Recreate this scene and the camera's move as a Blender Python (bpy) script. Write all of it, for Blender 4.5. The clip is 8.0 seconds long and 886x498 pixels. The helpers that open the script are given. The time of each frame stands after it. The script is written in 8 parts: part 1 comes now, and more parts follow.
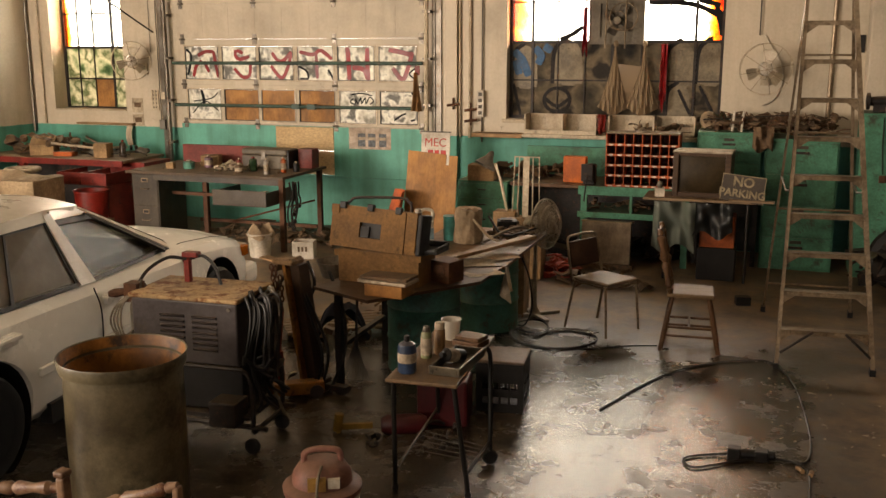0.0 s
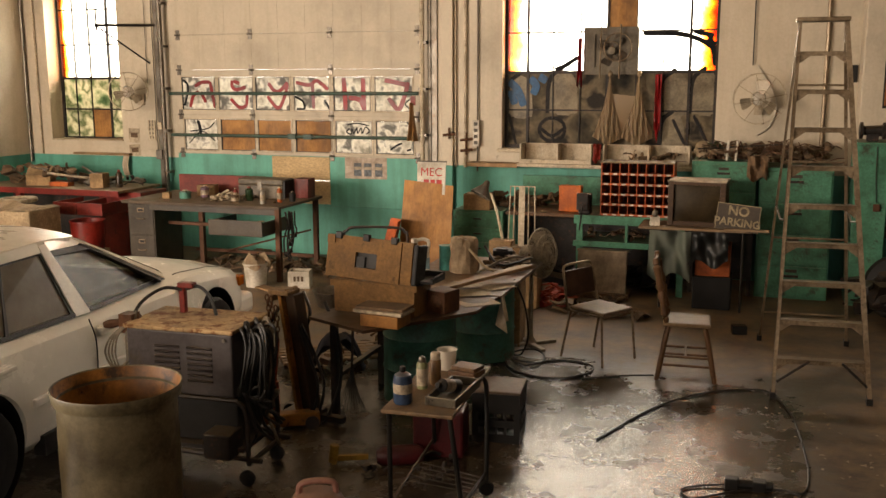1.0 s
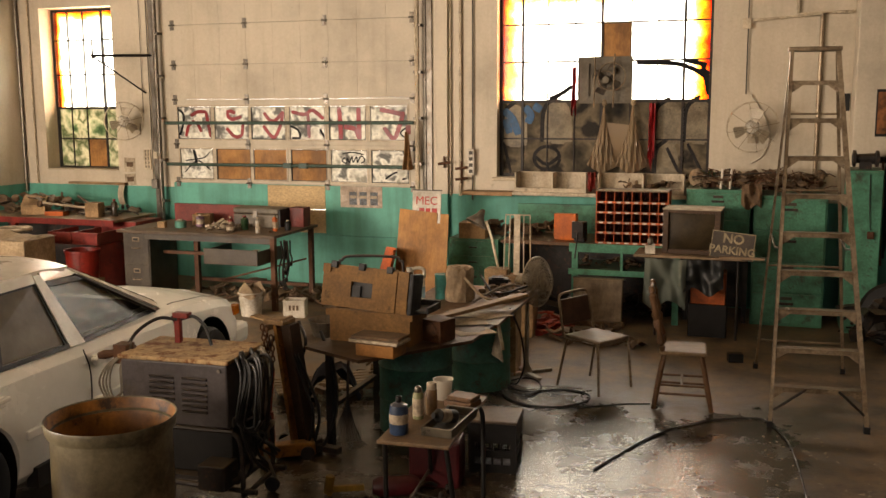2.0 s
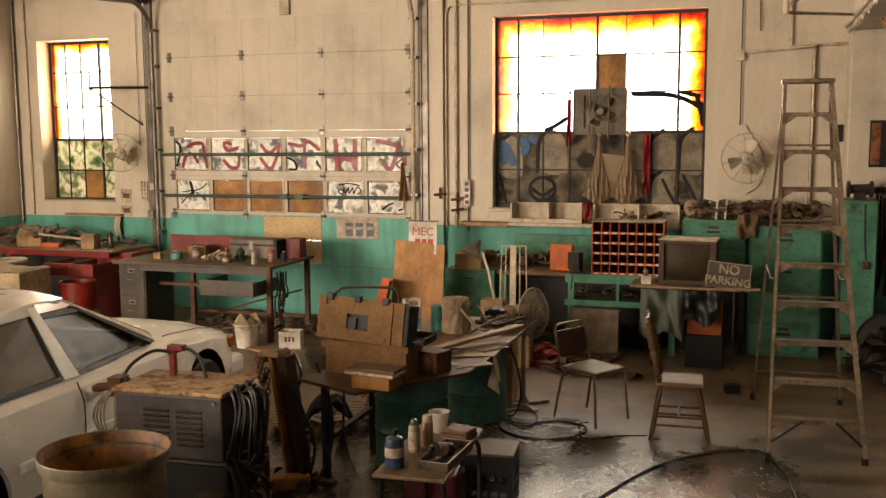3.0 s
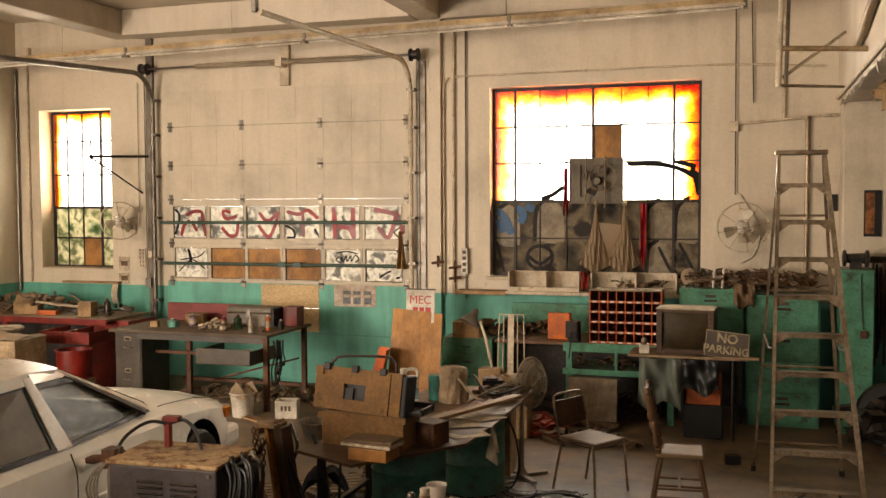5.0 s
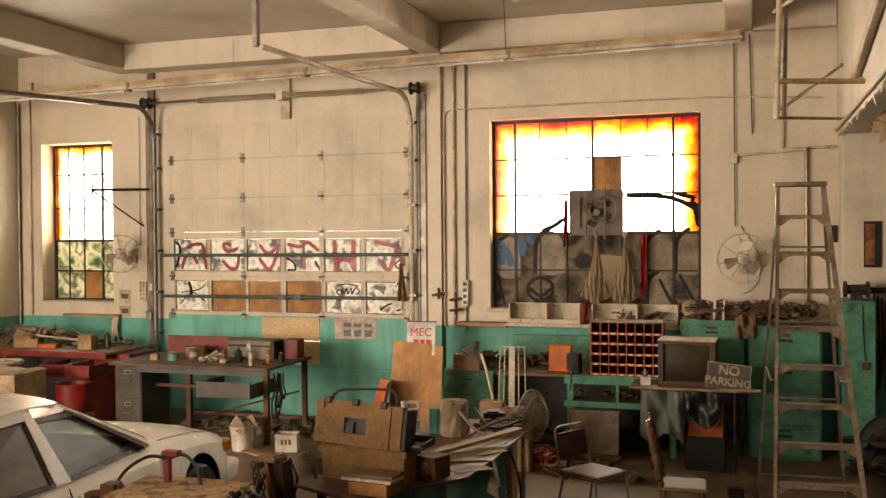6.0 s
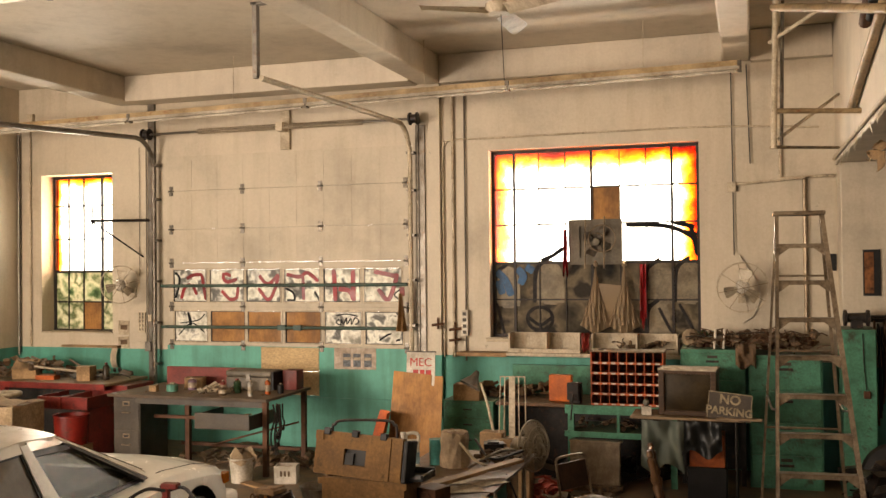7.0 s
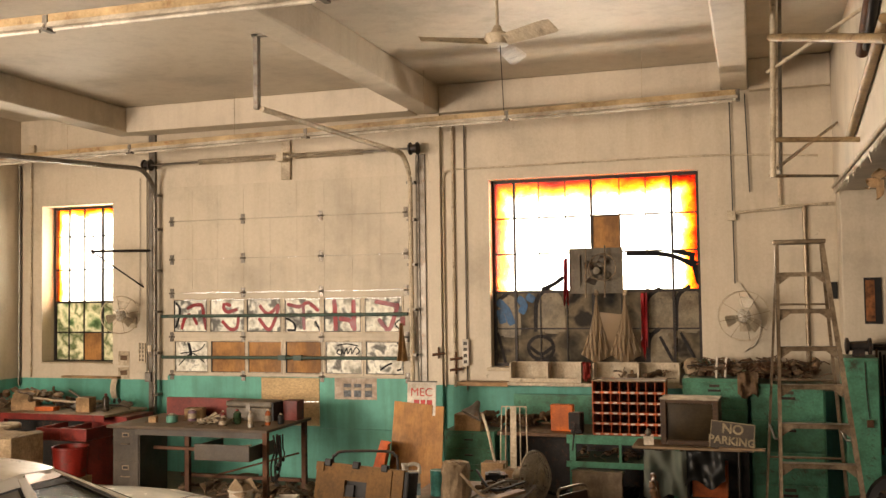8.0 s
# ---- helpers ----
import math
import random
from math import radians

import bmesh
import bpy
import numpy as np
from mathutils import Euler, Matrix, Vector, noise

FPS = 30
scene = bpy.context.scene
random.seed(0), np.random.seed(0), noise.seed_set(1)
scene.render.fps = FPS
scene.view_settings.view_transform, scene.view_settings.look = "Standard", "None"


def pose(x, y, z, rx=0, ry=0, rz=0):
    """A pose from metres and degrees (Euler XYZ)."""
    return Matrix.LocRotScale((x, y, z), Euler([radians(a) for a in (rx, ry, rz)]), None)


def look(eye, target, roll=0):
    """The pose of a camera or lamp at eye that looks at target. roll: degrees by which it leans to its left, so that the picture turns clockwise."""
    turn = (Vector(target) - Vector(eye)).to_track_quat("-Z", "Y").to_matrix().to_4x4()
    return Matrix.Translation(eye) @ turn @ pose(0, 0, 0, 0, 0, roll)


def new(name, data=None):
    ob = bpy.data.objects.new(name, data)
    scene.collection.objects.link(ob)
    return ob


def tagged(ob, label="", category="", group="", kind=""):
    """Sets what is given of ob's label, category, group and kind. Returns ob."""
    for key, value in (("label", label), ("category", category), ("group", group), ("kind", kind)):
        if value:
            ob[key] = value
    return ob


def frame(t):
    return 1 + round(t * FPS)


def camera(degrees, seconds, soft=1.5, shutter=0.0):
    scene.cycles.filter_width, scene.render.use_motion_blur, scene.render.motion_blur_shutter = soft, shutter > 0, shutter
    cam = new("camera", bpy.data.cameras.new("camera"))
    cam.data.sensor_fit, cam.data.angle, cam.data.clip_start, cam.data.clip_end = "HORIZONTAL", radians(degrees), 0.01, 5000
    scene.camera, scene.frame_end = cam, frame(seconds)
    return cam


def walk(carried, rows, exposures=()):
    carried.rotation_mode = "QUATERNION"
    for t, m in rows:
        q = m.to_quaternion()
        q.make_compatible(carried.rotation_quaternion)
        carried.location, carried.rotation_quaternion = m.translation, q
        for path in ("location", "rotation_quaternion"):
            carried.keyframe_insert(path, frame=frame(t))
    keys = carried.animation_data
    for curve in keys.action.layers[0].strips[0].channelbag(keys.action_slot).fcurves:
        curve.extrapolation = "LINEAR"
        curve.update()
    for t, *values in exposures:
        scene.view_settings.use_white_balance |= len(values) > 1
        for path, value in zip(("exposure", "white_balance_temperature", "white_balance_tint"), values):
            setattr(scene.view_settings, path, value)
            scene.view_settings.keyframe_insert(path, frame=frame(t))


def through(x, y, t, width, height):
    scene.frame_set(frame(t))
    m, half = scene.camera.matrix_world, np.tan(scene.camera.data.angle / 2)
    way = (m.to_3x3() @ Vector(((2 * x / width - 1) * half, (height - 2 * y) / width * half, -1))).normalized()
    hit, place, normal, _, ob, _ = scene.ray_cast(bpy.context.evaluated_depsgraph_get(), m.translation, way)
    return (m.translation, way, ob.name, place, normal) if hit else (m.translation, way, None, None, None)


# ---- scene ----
FOV = 49.81
PATH = [
    (0.0, -0.006, 0.002, 2.462, 18.80, -11.92, -0.06),
    (0.5, -0.004, 0.002, 2.468, 18.69, -11.08, -0.06),
    (1.0, -0.002, 0.002, 2.472, 18.57, -10.21, -0.14),
    (1.5, -0.006, 0.001, 2.477, 18.41, -9.38, -0.20),
    (3.0, -0.001, 0.004, 2.493, 18.05, -6.75, -0.33),
    (3.5, 0.000, 0.000, 2.501, 17.94, -5.76, -0.32),
    (4.0, -0.001, 0.000, 2.504, 17.88, -4.74, -0.27),
    (4.5, -0.001, -0.005, 2.512, 17.86, -3.75, -0.23),
    (6.0, 0.004, -0.014, 2.529, 17.90, -0.89, -0.42),
    (6.5, 0.004, -0.021, 2.534, 17.87, -0.01, -0.53),
    (7.0, 0.004, -0.021, 2.537, 17.84, 0.86, -0.62),
    (7.5, 0.006, -0.022, 2.542, 17.85, 1.71, -0.71),
    (8.0, 0.007, -0.020, 2.546, 17.86, 2.58, -0.82),
]
cam = camera(FOV, 8.0)
walk(cam, [(t, pose(x, y, z, 90 + pitch, 0, yaw) @ pose(0, 0, 0, 0, 0, roll)) for t, x, y, z, yaw, pitch, roll in PATH],
     [(0.0, -0.12), (1.5, -0.10), (3.5, -0.08), (8.0, -0.02)])

# ---- daylight ----
world = bpy.data.worlds.new("daylight")
scene.world = world
world.use_nodes = True
wn = world.node_tree
sky = wn.nodes.new("ShaderNodeTexSky")
sky.sky_type, sky.sun_disc, sky.sun_elevation, sky.sun_rotation = "NISHITA", False, radians(35), radians(160)
wn.links.new(sky.outputs[0], wn.nodes["Background"].inputs[0])
wn.nodes["Background"].inputs[1].default_value = 0.1


def window_lamp(name, eye, target, w, h, watts, colour):
    data = bpy.data.lights.new(name, "AREA")
    data.shape, data.size, data.size_y, data.energy, data.color = "RECTANGLE", w, h, watts, colour
    ob = new(name, data)
    ob.matrix_world = look(eye, target)
    return ob


# sky seen through the north windows, and the daylight of the big windows behind the camera
LIGHT = (1.0, 0.825, 0.685)
window_lamp("sky_window_lamp", (-1.9, 13.2, 3.3), (-1.9, 0, 2.0), 2.6, 1.5, 330, (1.0, 0.89, 0.75))
window_lamp("sky_window_lamp", (-9.8, 13.2, 3.2), (-9.0, 0, 2.0), 1.3, 1.5, 190, (1.0, 0.89, 0.75))
window_lamp("west_doorway_lamp", (-10.75, 0.6, 2.2), (-3.5, 9.0, 2.3), 3.8, 2.6, 1500, LIGHT)
window_lamp("south_opening_lamp", (-7.4, -5.9, 3.5), (-5.5, 12, 3.0), 5.0, 2.4, 900, (1.0, 0.79, 0.60))
# weak added fill for the car's flank; its opening is assumed too
window_lamp("south_opening_lamp", (1.0, -5.9, 3.5), (-1.0, 12, 3.0), 3.0, 2.4, 35, LIGHT)


# ---- materials ----
def shader(name):
    m = bpy.data.materials.new(name)
    m.use_nodes = True
    return m, m.node_tree, m.node_tree.nodes["Principled BSDF"]


def node(nt, kind, **inputs):
    n = nt.nodes.new(kind)
    for key, value in inputs.items():
        n.inputs[key.replace("_", " ")].default_value = value
    return n


def noise_tex(nt, scale, detail=5.0, rough=0.6, coords="Object", stretch=None):
    tc = nt.nodes.new("ShaderNodeTexCoord")
    n = node(nt, "ShaderNodeTexNoise", Scale=scale, Detail=detail, Roughness=rough)
    if stretch:
        mp = nt.nodes.new("ShaderNodeMapping")
        mp.inputs["Scale"].default_value = stretch
        nt.links.new(tc.outputs[coords], mp.inputs[0])
        nt.links.new(mp.outputs[0], n.inputs["Vector"])
    else:
        nt.links.new(tc.outputs[coords], n.inputs["Vector"])
    return n


def ramp(nt, source, *stops):
    r = nt.nodes.new("ShaderNodeValToRGB")
    e = r.color_ramp.elements
    while len(e) < len(stops):
        e.new(0.5)
    for k, (p, c) in enumerate(stops):
        e[k].position, e[k].color = p, (*c, 1) if len(c) == 3 else c
    nt.links.new(source, r.inputs[0])
    return r


def mixed(nt, fac, a, b, kind="MIX"):
    m = nt.nodes.new("ShaderNodeMix")
    m.data_type, m.blend_type = "RGBA", kind
    for k, v in ((0, fac), (6, a), (7, b)):
        if hasattr(v, "is_linked"):
            nt.links.new(v, m.inputs[k])
        else:
            m.inputs[k].default_value = v if k == 0 else (*v, 1)
    return m.outputs[2]


def surface(name, colour, rough=0.6, metal=0.0, wear=None, dust=0.35, scale=6.0, bump=0.15, stain=0.35, stretch=None, grain=40.0, spec=0.3, grimy=0.75, speck=0.5, worn=0.55):
    """Worn surface: base colour, blotchy stains, a second worn colour in patches, dust on faces that look up, fine bump."""
    m, nt, b = shader(name)
    big = noise_tex(nt, scale, 6, 0.65, stretch=stretch)
    fine = noise_tex(nt, grain, 4, 0.7, stretch=stretch)
    dark = tuple(c * (1 - stain) for c in colour)
    lite = tuple(min(1, c * (1 + 0.35 * stain)) for c in colour)
    base = ramp(nt, big.outputs[0], (0.3, dark), (0.55, colour), (0.75, lite)).outputs[0]
    if wear:
        mask = noise_tex(nt, scale * 1.7, 9, 0.75)
        base = mixed(nt, ramp(nt, mask.outputs[0], (worn, (0, 0, 0)), (worn + 0.1, (1, 1, 1))).outputs[0], base, wear)
    base = mixed(nt, speck, base, ramp(nt, fine.outputs[0], (0.28, (0.35, 0.32, 0.27)), (0.68, (1, 1, 1))).outputs[0], "MULTIPLY")
    grime = noise_tex(nt, 2.1, 8, 0.7)
    base = mixed(nt, grimy, base, ramp(nt, grime.outputs[0], (0.36, (0.34, 0.29, 0.22)), (0.58, (1, 1, 1))).outputs[0], "MULTIPLY")
    b.inputs["Specular IOR Level"].default_value = spec
    if dust:
        geo = nt.nodes.new("ShaderNodeNewGeometry")
        sep = nt.nodes.new("ShaderNodeSeparateXYZ")
        nt.links.new(geo.outputs["Normal"], sep.inputs[0])
        up = ramp(nt, sep.outputs[2], (0.35, (0, 0, 0)), (0.95, (dust, dust, dust)))
        patch = ramp(nt, big.outputs[0], (0.3, (0.5, 0.5, 0.5)), (0.6, (1, 1, 1)))
        fac = mixed(nt, 1.0, up.outputs[0], patch.outputs[0], "MULTIPLY")
        base = mixed(nt, fac, base, (0.155, 0.118, 0.072))
    nt.links.new(base, b.inputs["Base Color"])
    rr = ramp(nt, big.outputs[0], (0.3, (max(0, rough - 0.12),) * 3), (0.7, (min(1, rough + 0.15),) * 3))
    nt.links.new(rr.outputs[0], b.inputs["Roughness"])
    b.inputs["Metallic"].default_value = metal
    if bump:
        bp = node(nt, "ShaderNodeBump", Strength=bump, Distance=0.004)
        nt.links.new(fine.outputs[0], bp.inputs["Height"])
        nt.links.new(bp.outputs[0], b.inputs["Normal"])
    return m


CREAM, TEAL = (0.53, 0.46, 0.345), (0.09, 0.33, 0.25)


def painted_wall(name, line, upper=CREAM, lower=TEAL, top=99.0):
    """Two-tone painted masonry: teal below the paint line, dirty cream above it, with runs, stains and flaked patches."""
    m, nt, b = shader(name)
    geo = nt.nodes.new("ShaderNodeNewGeometry")
    sep = nt.nodes.new("ShaderNodeSeparateXYZ")
    nt.links.new(geo.outputs["Position"], sep.inputs[0])
    big = noise_tex(nt, 0.9, 7, 0.65)
    runs = noise_tex(nt, 5.0, 5, 0.6, stretch=(1.2, 1.2, 0.12))
    fine = noise_tex(nt, 30, 6, 0.75)
    up = ramp(nt, big.outputs[0], (0.28, tuple(c * 0.72 for c in upper)), (0.5, upper), (0.75, tuple(min(1, c * 1.12) for c in upper))).outputs[0]
    up = mixed(nt, 0.22, up, ramp(nt, runs.outputs[0], (0.34, (0.62, 0.56, 0.46)), (0.52, (1, 1, 1))).outputs[0], "MULTIPLY")
    lo = ramp(nt, big.outputs[0], (0.3, tuple(c * 0.7 for c in lower)), (0.55, lower), (0.8, tuple(c * 1.2 for c in lower))).outputs[0]
    lo = mixed(nt, 0.4, lo, ramp(nt, runs.outputs[0], (0.36, (0.5, 0.45, 0.38)), (0.55, (1, 1, 1))).outputs[0], "MULTIPLY")
    wob = nt.nodes.new("ShaderNodeMath")
    wob.operation = "MULTIPLY_ADD"
    nt.links.new(fine.outputs[0], wob.inputs[0])
    wob.inputs[1].default_value = 0.02
    nt.links.new(sep.outputs[2], wob.inputs[2])
    cut = nt.nodes.new("ShaderNodeMath")
    cut.operation = "GREATER_THAN"
    cut.inputs[1].default_value = line
    nt.links.new(wob.outputs[0], cut.inputs[0])
    col = mixed(nt, cut.outputs[0], lo, up)
    chip = noise_tex(nt, 3.3, 12, 0.8)
    col = mixed(nt, ramp(nt, chip.outputs[0], (0.655, (0, 0, 0)), (0.675, (1, 1, 1))).outputs[0], col, (0.30, 0.26, 0.20))
    col = mixed(nt, 0.3, col, ramp(nt, fine.outputs[0], (0.3, (0.55, 0.52, 0.48)), (0.7, (1, 1, 1))).outputs[0], "MULTIPLY")
    nt.links.new(col, b.inputs["Base Color"])
    b.inputs["Roughness"].default_value = 0.62
    bp = node(nt, "ShaderNodeBump", Strength=0.25, Distance=0.006)
    nt.links.new(fine.outputs[0], bp.inputs["Height"])
    nt.links.new(bp.outputs[0], b.inputs["Normal"])
    return m


def concrete_floor():
    """Worn sealed concrete: dark, damp and glossy in the middle of the hall, dry brown and dusty towards the walls."""
    m, nt, b = shader("concrete")
    big = noise_tex(nt, 0.45, 6, 0.6)
    mid = noise_tex(nt, 2.6, 10, 0.72)
    fine = noise_tex(nt, 26, 8, 0.8)
    swell = noise_tex(nt, 1.7, 5, 0.55)
    damp = ramp(nt, big.outputs[0], (0.3, (0.026, 0.021, 0.015)), (0.5, (0.060, 0.047, 0.032)), (0.72, (0.125, 0.097, 0.062))).outputs[0]
    dry = ramp(nt, mid.outputs[0], (0.3, (0.078, 0.055, 0.032)), (0.52, (0.185, 0.132, 0.078)), (0.75, (0.29, 0.212, 0.125))).outputs[0]
    geo = nt.nodes.new("ShaderNodeNewGeometry")
    sep = nt.nodes.new("ShaderNodeSeparateXYZ")
    nt.links.new(geo.outputs["Position"], sep.inputs[0])

    def edge(axis, spread, lo, hi):
        """A ragged edge of the dry floor across one axis."""
        wander = nt.nodes.new("ShaderNodeMath")
        wander.operation = "MULTIPLY_ADD"
        nt.links.new(big.outputs[0], wander.inputs[0])
        wander.inputs[1].default_value = spread
        nt.links.new(sep.outputs[axis], wander.inputs[2])
        r = node(nt, "ShaderNodeMapRange", From_Min=lo, From_Max=hi)
        nt.links.new(wander.outputs[0], r.inputs[0])
        return r.outputs[0]
    either = nt.nodes.new("ShaderNodeMath")
    either.operation = "MAXIMUM"
    nt.links.new(edge(1, 5.0, 10.1, 11.2), either.inputs[0])
    nt.links.new(edge(0, 3.0, 1.75, 2.35), either.inputs[1])
    dryness = either.outputs[0]
    col = mixed(nt, dryness, damp, dry)
    col = mixed(nt, 0.7, col, ramp(nt, mid.outputs[0], (0.3, (0.35, 0.33, 0.31)), (0.6, (1, 1, 1))).outputs[0], "MULTIPLY")
    col = mixed(nt, 0.4, col, ramp(nt, fine.outputs[0], (0.35, (0.5, 0.48, 0.45)), (0.6, (1, 1, 1))).outputs[0], "MULTIPLY")
    nt.links.new(col, b.inputs["Base Color"])
    rr = ramp(nt, mid.outputs[0], (0.34, (0.11,) * 3), (0.5, (0.19,) * 3), (0.66, (0.44,) * 3))
    add = nt.nodes.new("ShaderNodeMath")
    add.operation = "MULTIPLY_ADD"
    nt.links.new(dryness, add.inputs[0])
    add.inputs[1].default_value = 0.40
    nt.links.new(rr.outputs[0], add.inputs[2])
    nt.links.new(add.outputs[0], b.inputs["Roughness"])
    b.inputs["Specular IOR Level"].default_value = 0.42
    last = None
    for source, strength, depth in ((swell, 0.35, 0.02), (mid, 0.65, 0.010), (fine, 0.30, 0.004)):
        bp = node(nt, "ShaderNodeBump", Strength=strength, Distance=depth)
        nt.links.new(source.outputs[0], bp.inputs["Height"])
        if last:
            nt.links.new(last.outputs[0], bp.inputs["Normal"])
        last = bp
    nt.links.new(last.outputs[0], b.inputs["Normal"])
    return m


def plastic_film(name, colour, rough=0.35, clear=0.0):
    m, nt, b = shader(name)
    tr = node(nt, "ShaderNodeBsdfTranslucent", Color=(*colour, 1))
    mx = node(nt, "ShaderNodeMixShader", Fac=0.35)
    b.inputs["Base Color"].default_value, b.inputs["Roughness"].default_value = (*colour, 1), rough
    nt.links.new(b.outputs[0], mx.inputs[1])
    nt.links.new(tr.outputs[0], mx.inputs[2])
    out = mx
    if clear:
        out = node(nt, "ShaderNodeMixShader", Fac=clear)
        nt.links.new(mx.outputs[0], out.inputs[1])
        nt.links.new(nt.nodes.new("ShaderNodeBsdfTransparent").outputs[0], out.inputs[2])
    nt.links.new(out.outputs[0], nt.nodes["Material Output"].inputs[0])
    return m


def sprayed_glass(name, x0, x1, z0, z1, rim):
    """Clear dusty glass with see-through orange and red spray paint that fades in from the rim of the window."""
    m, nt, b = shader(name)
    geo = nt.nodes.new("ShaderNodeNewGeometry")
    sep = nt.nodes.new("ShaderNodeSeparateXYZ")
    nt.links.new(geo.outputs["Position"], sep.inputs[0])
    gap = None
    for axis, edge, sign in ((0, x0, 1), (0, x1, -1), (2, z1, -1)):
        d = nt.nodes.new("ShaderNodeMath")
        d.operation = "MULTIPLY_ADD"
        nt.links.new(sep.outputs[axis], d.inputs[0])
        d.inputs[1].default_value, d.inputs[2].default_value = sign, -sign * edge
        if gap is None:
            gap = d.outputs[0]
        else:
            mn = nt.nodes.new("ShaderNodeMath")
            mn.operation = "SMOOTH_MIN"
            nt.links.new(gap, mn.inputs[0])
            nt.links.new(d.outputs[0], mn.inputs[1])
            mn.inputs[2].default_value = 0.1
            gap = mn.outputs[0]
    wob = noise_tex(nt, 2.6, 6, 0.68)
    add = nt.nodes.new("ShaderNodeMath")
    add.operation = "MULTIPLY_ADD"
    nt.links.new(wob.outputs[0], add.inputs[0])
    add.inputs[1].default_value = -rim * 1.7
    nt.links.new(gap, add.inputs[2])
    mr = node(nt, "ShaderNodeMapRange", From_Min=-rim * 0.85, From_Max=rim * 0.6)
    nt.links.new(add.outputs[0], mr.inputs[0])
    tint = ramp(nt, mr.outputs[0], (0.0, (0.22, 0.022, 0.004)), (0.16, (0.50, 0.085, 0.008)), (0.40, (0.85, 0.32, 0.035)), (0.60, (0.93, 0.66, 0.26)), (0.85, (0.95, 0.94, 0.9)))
    tr = nt.nodes.new("ShaderNodeBsdfTransparent")
    nt.links.new(tint.outputs[0], tr.inputs[0])
    gl = node(nt, "ShaderNodeBsdfGlossy", Roughness=0.2)
    mx = node(nt, "ShaderNodeMixShader", Fac=0.04)
    nt.links.new(tr.outputs[0], mx.inputs[1])
    nt.links.new(gl.outputs[0], mx.inputs[2])
    nt.links.new(mx.outputs[0], nt.nodes["Material Output"].inputs[0])
    return m


def grimy_glass(name, colours, scale, through):
    """Frosted, dirty pane over-painted in blotches; lets a little daylight through."""
    m, nt, b = shader(name)
    n = noise_tex(nt, scale, 3, 0.5)
    step = 1.0 / len(colours)
    r = ramp(nt, n.outputs[0], *[(0.28 + 0.44 * k * step, c) for k, c in enumerate(colours)])
    fine = noise_tex(nt, 22, 6, 0.7)
    col = mixed(nt, 0.5, r.outputs[0], ramp(nt, fine.outputs[0], (0.3, (0.4, 0.4, 0.38)), (0.7, (1, 1, 1))).outputs[0], "MULTIPLY")
    nt.links.new(col, b.inputs["Base Color"])
    b.inputs["Roughness"].default_value = 0.5
    b.inputs["Specular IOR Level"].default_value = 0.08
    tr = nt.nodes.new("ShaderNodeBsdfTranslucent")
    nt.links.new(col, tr.inputs[0])
    mx = node(nt, "ShaderNodeMixShader", Fac=through)
    nt.links.new(b.outputs[0], mx.inputs[1])
    nt.links.new(tr.outputs[0], mx.inputs[2])
    nt.links.new(mx.outputs[0], nt.nodes["Material Output"].inputs[0])
    return m


M_WALL = painted_wall("painted_masonry", 1.33)
M_DOOR = painted_wall("painted_door", 1.40, (0.50, 0.435, 0.325), (0.11, 0.38, 0.29))
M_CEIL = painted_wall("ceiling_paint", -5, (0.55, 0.48, 0.37))
M_FLOOR = concrete_floor()
# dark brown for the unseen walls, chosen to keep bounced light low
M_DARKWALL = surface("dark_low_bounce_wall", (0.13, 0.085, 0.06), 0.85, dust=0.0, scale=3, wear=(0.20, 0.15, 0.11), stain=0.4)
M_CREAM = surface("cream_paint", (0.60, 0.51, 0.37), 0.6, dust=0.15, stain=0.25, wear=(0.3, 0.25, 0.18), grimy=0.5)
M_GREEN = surface("green_enamel", (0.085, 0.265, 0.165), 0.5, wear=(0.06, 0.08, 0.05), dust=0.5, scale=3)
M_DRUMGREEN = surface("green_drum_paint", (0.085, 0.25, 0.20), 0.45, wear=(0.09, 0.08, 0.06), dust=0.6, scale=3)
M_BARGREEN = surface("green_pipe", (0.05, 0.10, 0.075), 0.5, wear=(0.12, 0.10, 0.07), scale=8)
M_STEEL = surface("grey_steel", (0.22, 0.20, 0.17), 0.42, 0.75, wear=(0.16, 0.10, 0.06), scale=9)
M_ALU = surface("dull_aluminium", (0.30, 0.23, 0.15), 0.42, 0.45, scale=10, stain=0.45, dust=0.25, wear=(0.16, 0.11, 0.07))
M_CHROME = surface("dull_chrome", (0.5, 0.46, 0.4), 0.25, 0.9, scale=14, dust=0.2)
M_IRON = surface("dark_iron", (0.035, 0.03, 0.027), 0.5, 0.3, wear=(0.10, 0.05, 0.03), dust=0.5, scale=8)
M_RUST = surface("rusty_steel", (0.13, 0.06, 0.03), 0.7, 0.25, wear=(0.05, 0.03, 0.02), dust=0.3, scale=7)
M_BLACK = surface("black_rubber", (0.013, 0.012, 0.011), 0.55, dust=0.06, scale=10)
M_CORD = surface("black_cord", (0.012, 0.011, 0.010), 0.45, dust=0.1, scale=10)
M_GREYCORD = surface("grey_cable", (0.20, 0.17, 0.125), 0.5, dust=0.2, scale=12)
M_WOOD = surface("dark_wood", (0.16, 0.085, 0.04), 0.45, wear=(0.07, 0.04, 0.02), stretch=(1, 1, 0.12), scale=14, dust=0.3)
M_SEATWOOD = surface("worn_light_wood", (0.28, 0.19, 0.105), 0.55, stretch=(0.2, 1, 1), scale=12, dust=0.35)
M_PLANK = surface("pine_plank", (0.40, 0.25, 0.12), 0.6, stretch=(0.15, 1, 1), scale=10, dust=0.3)
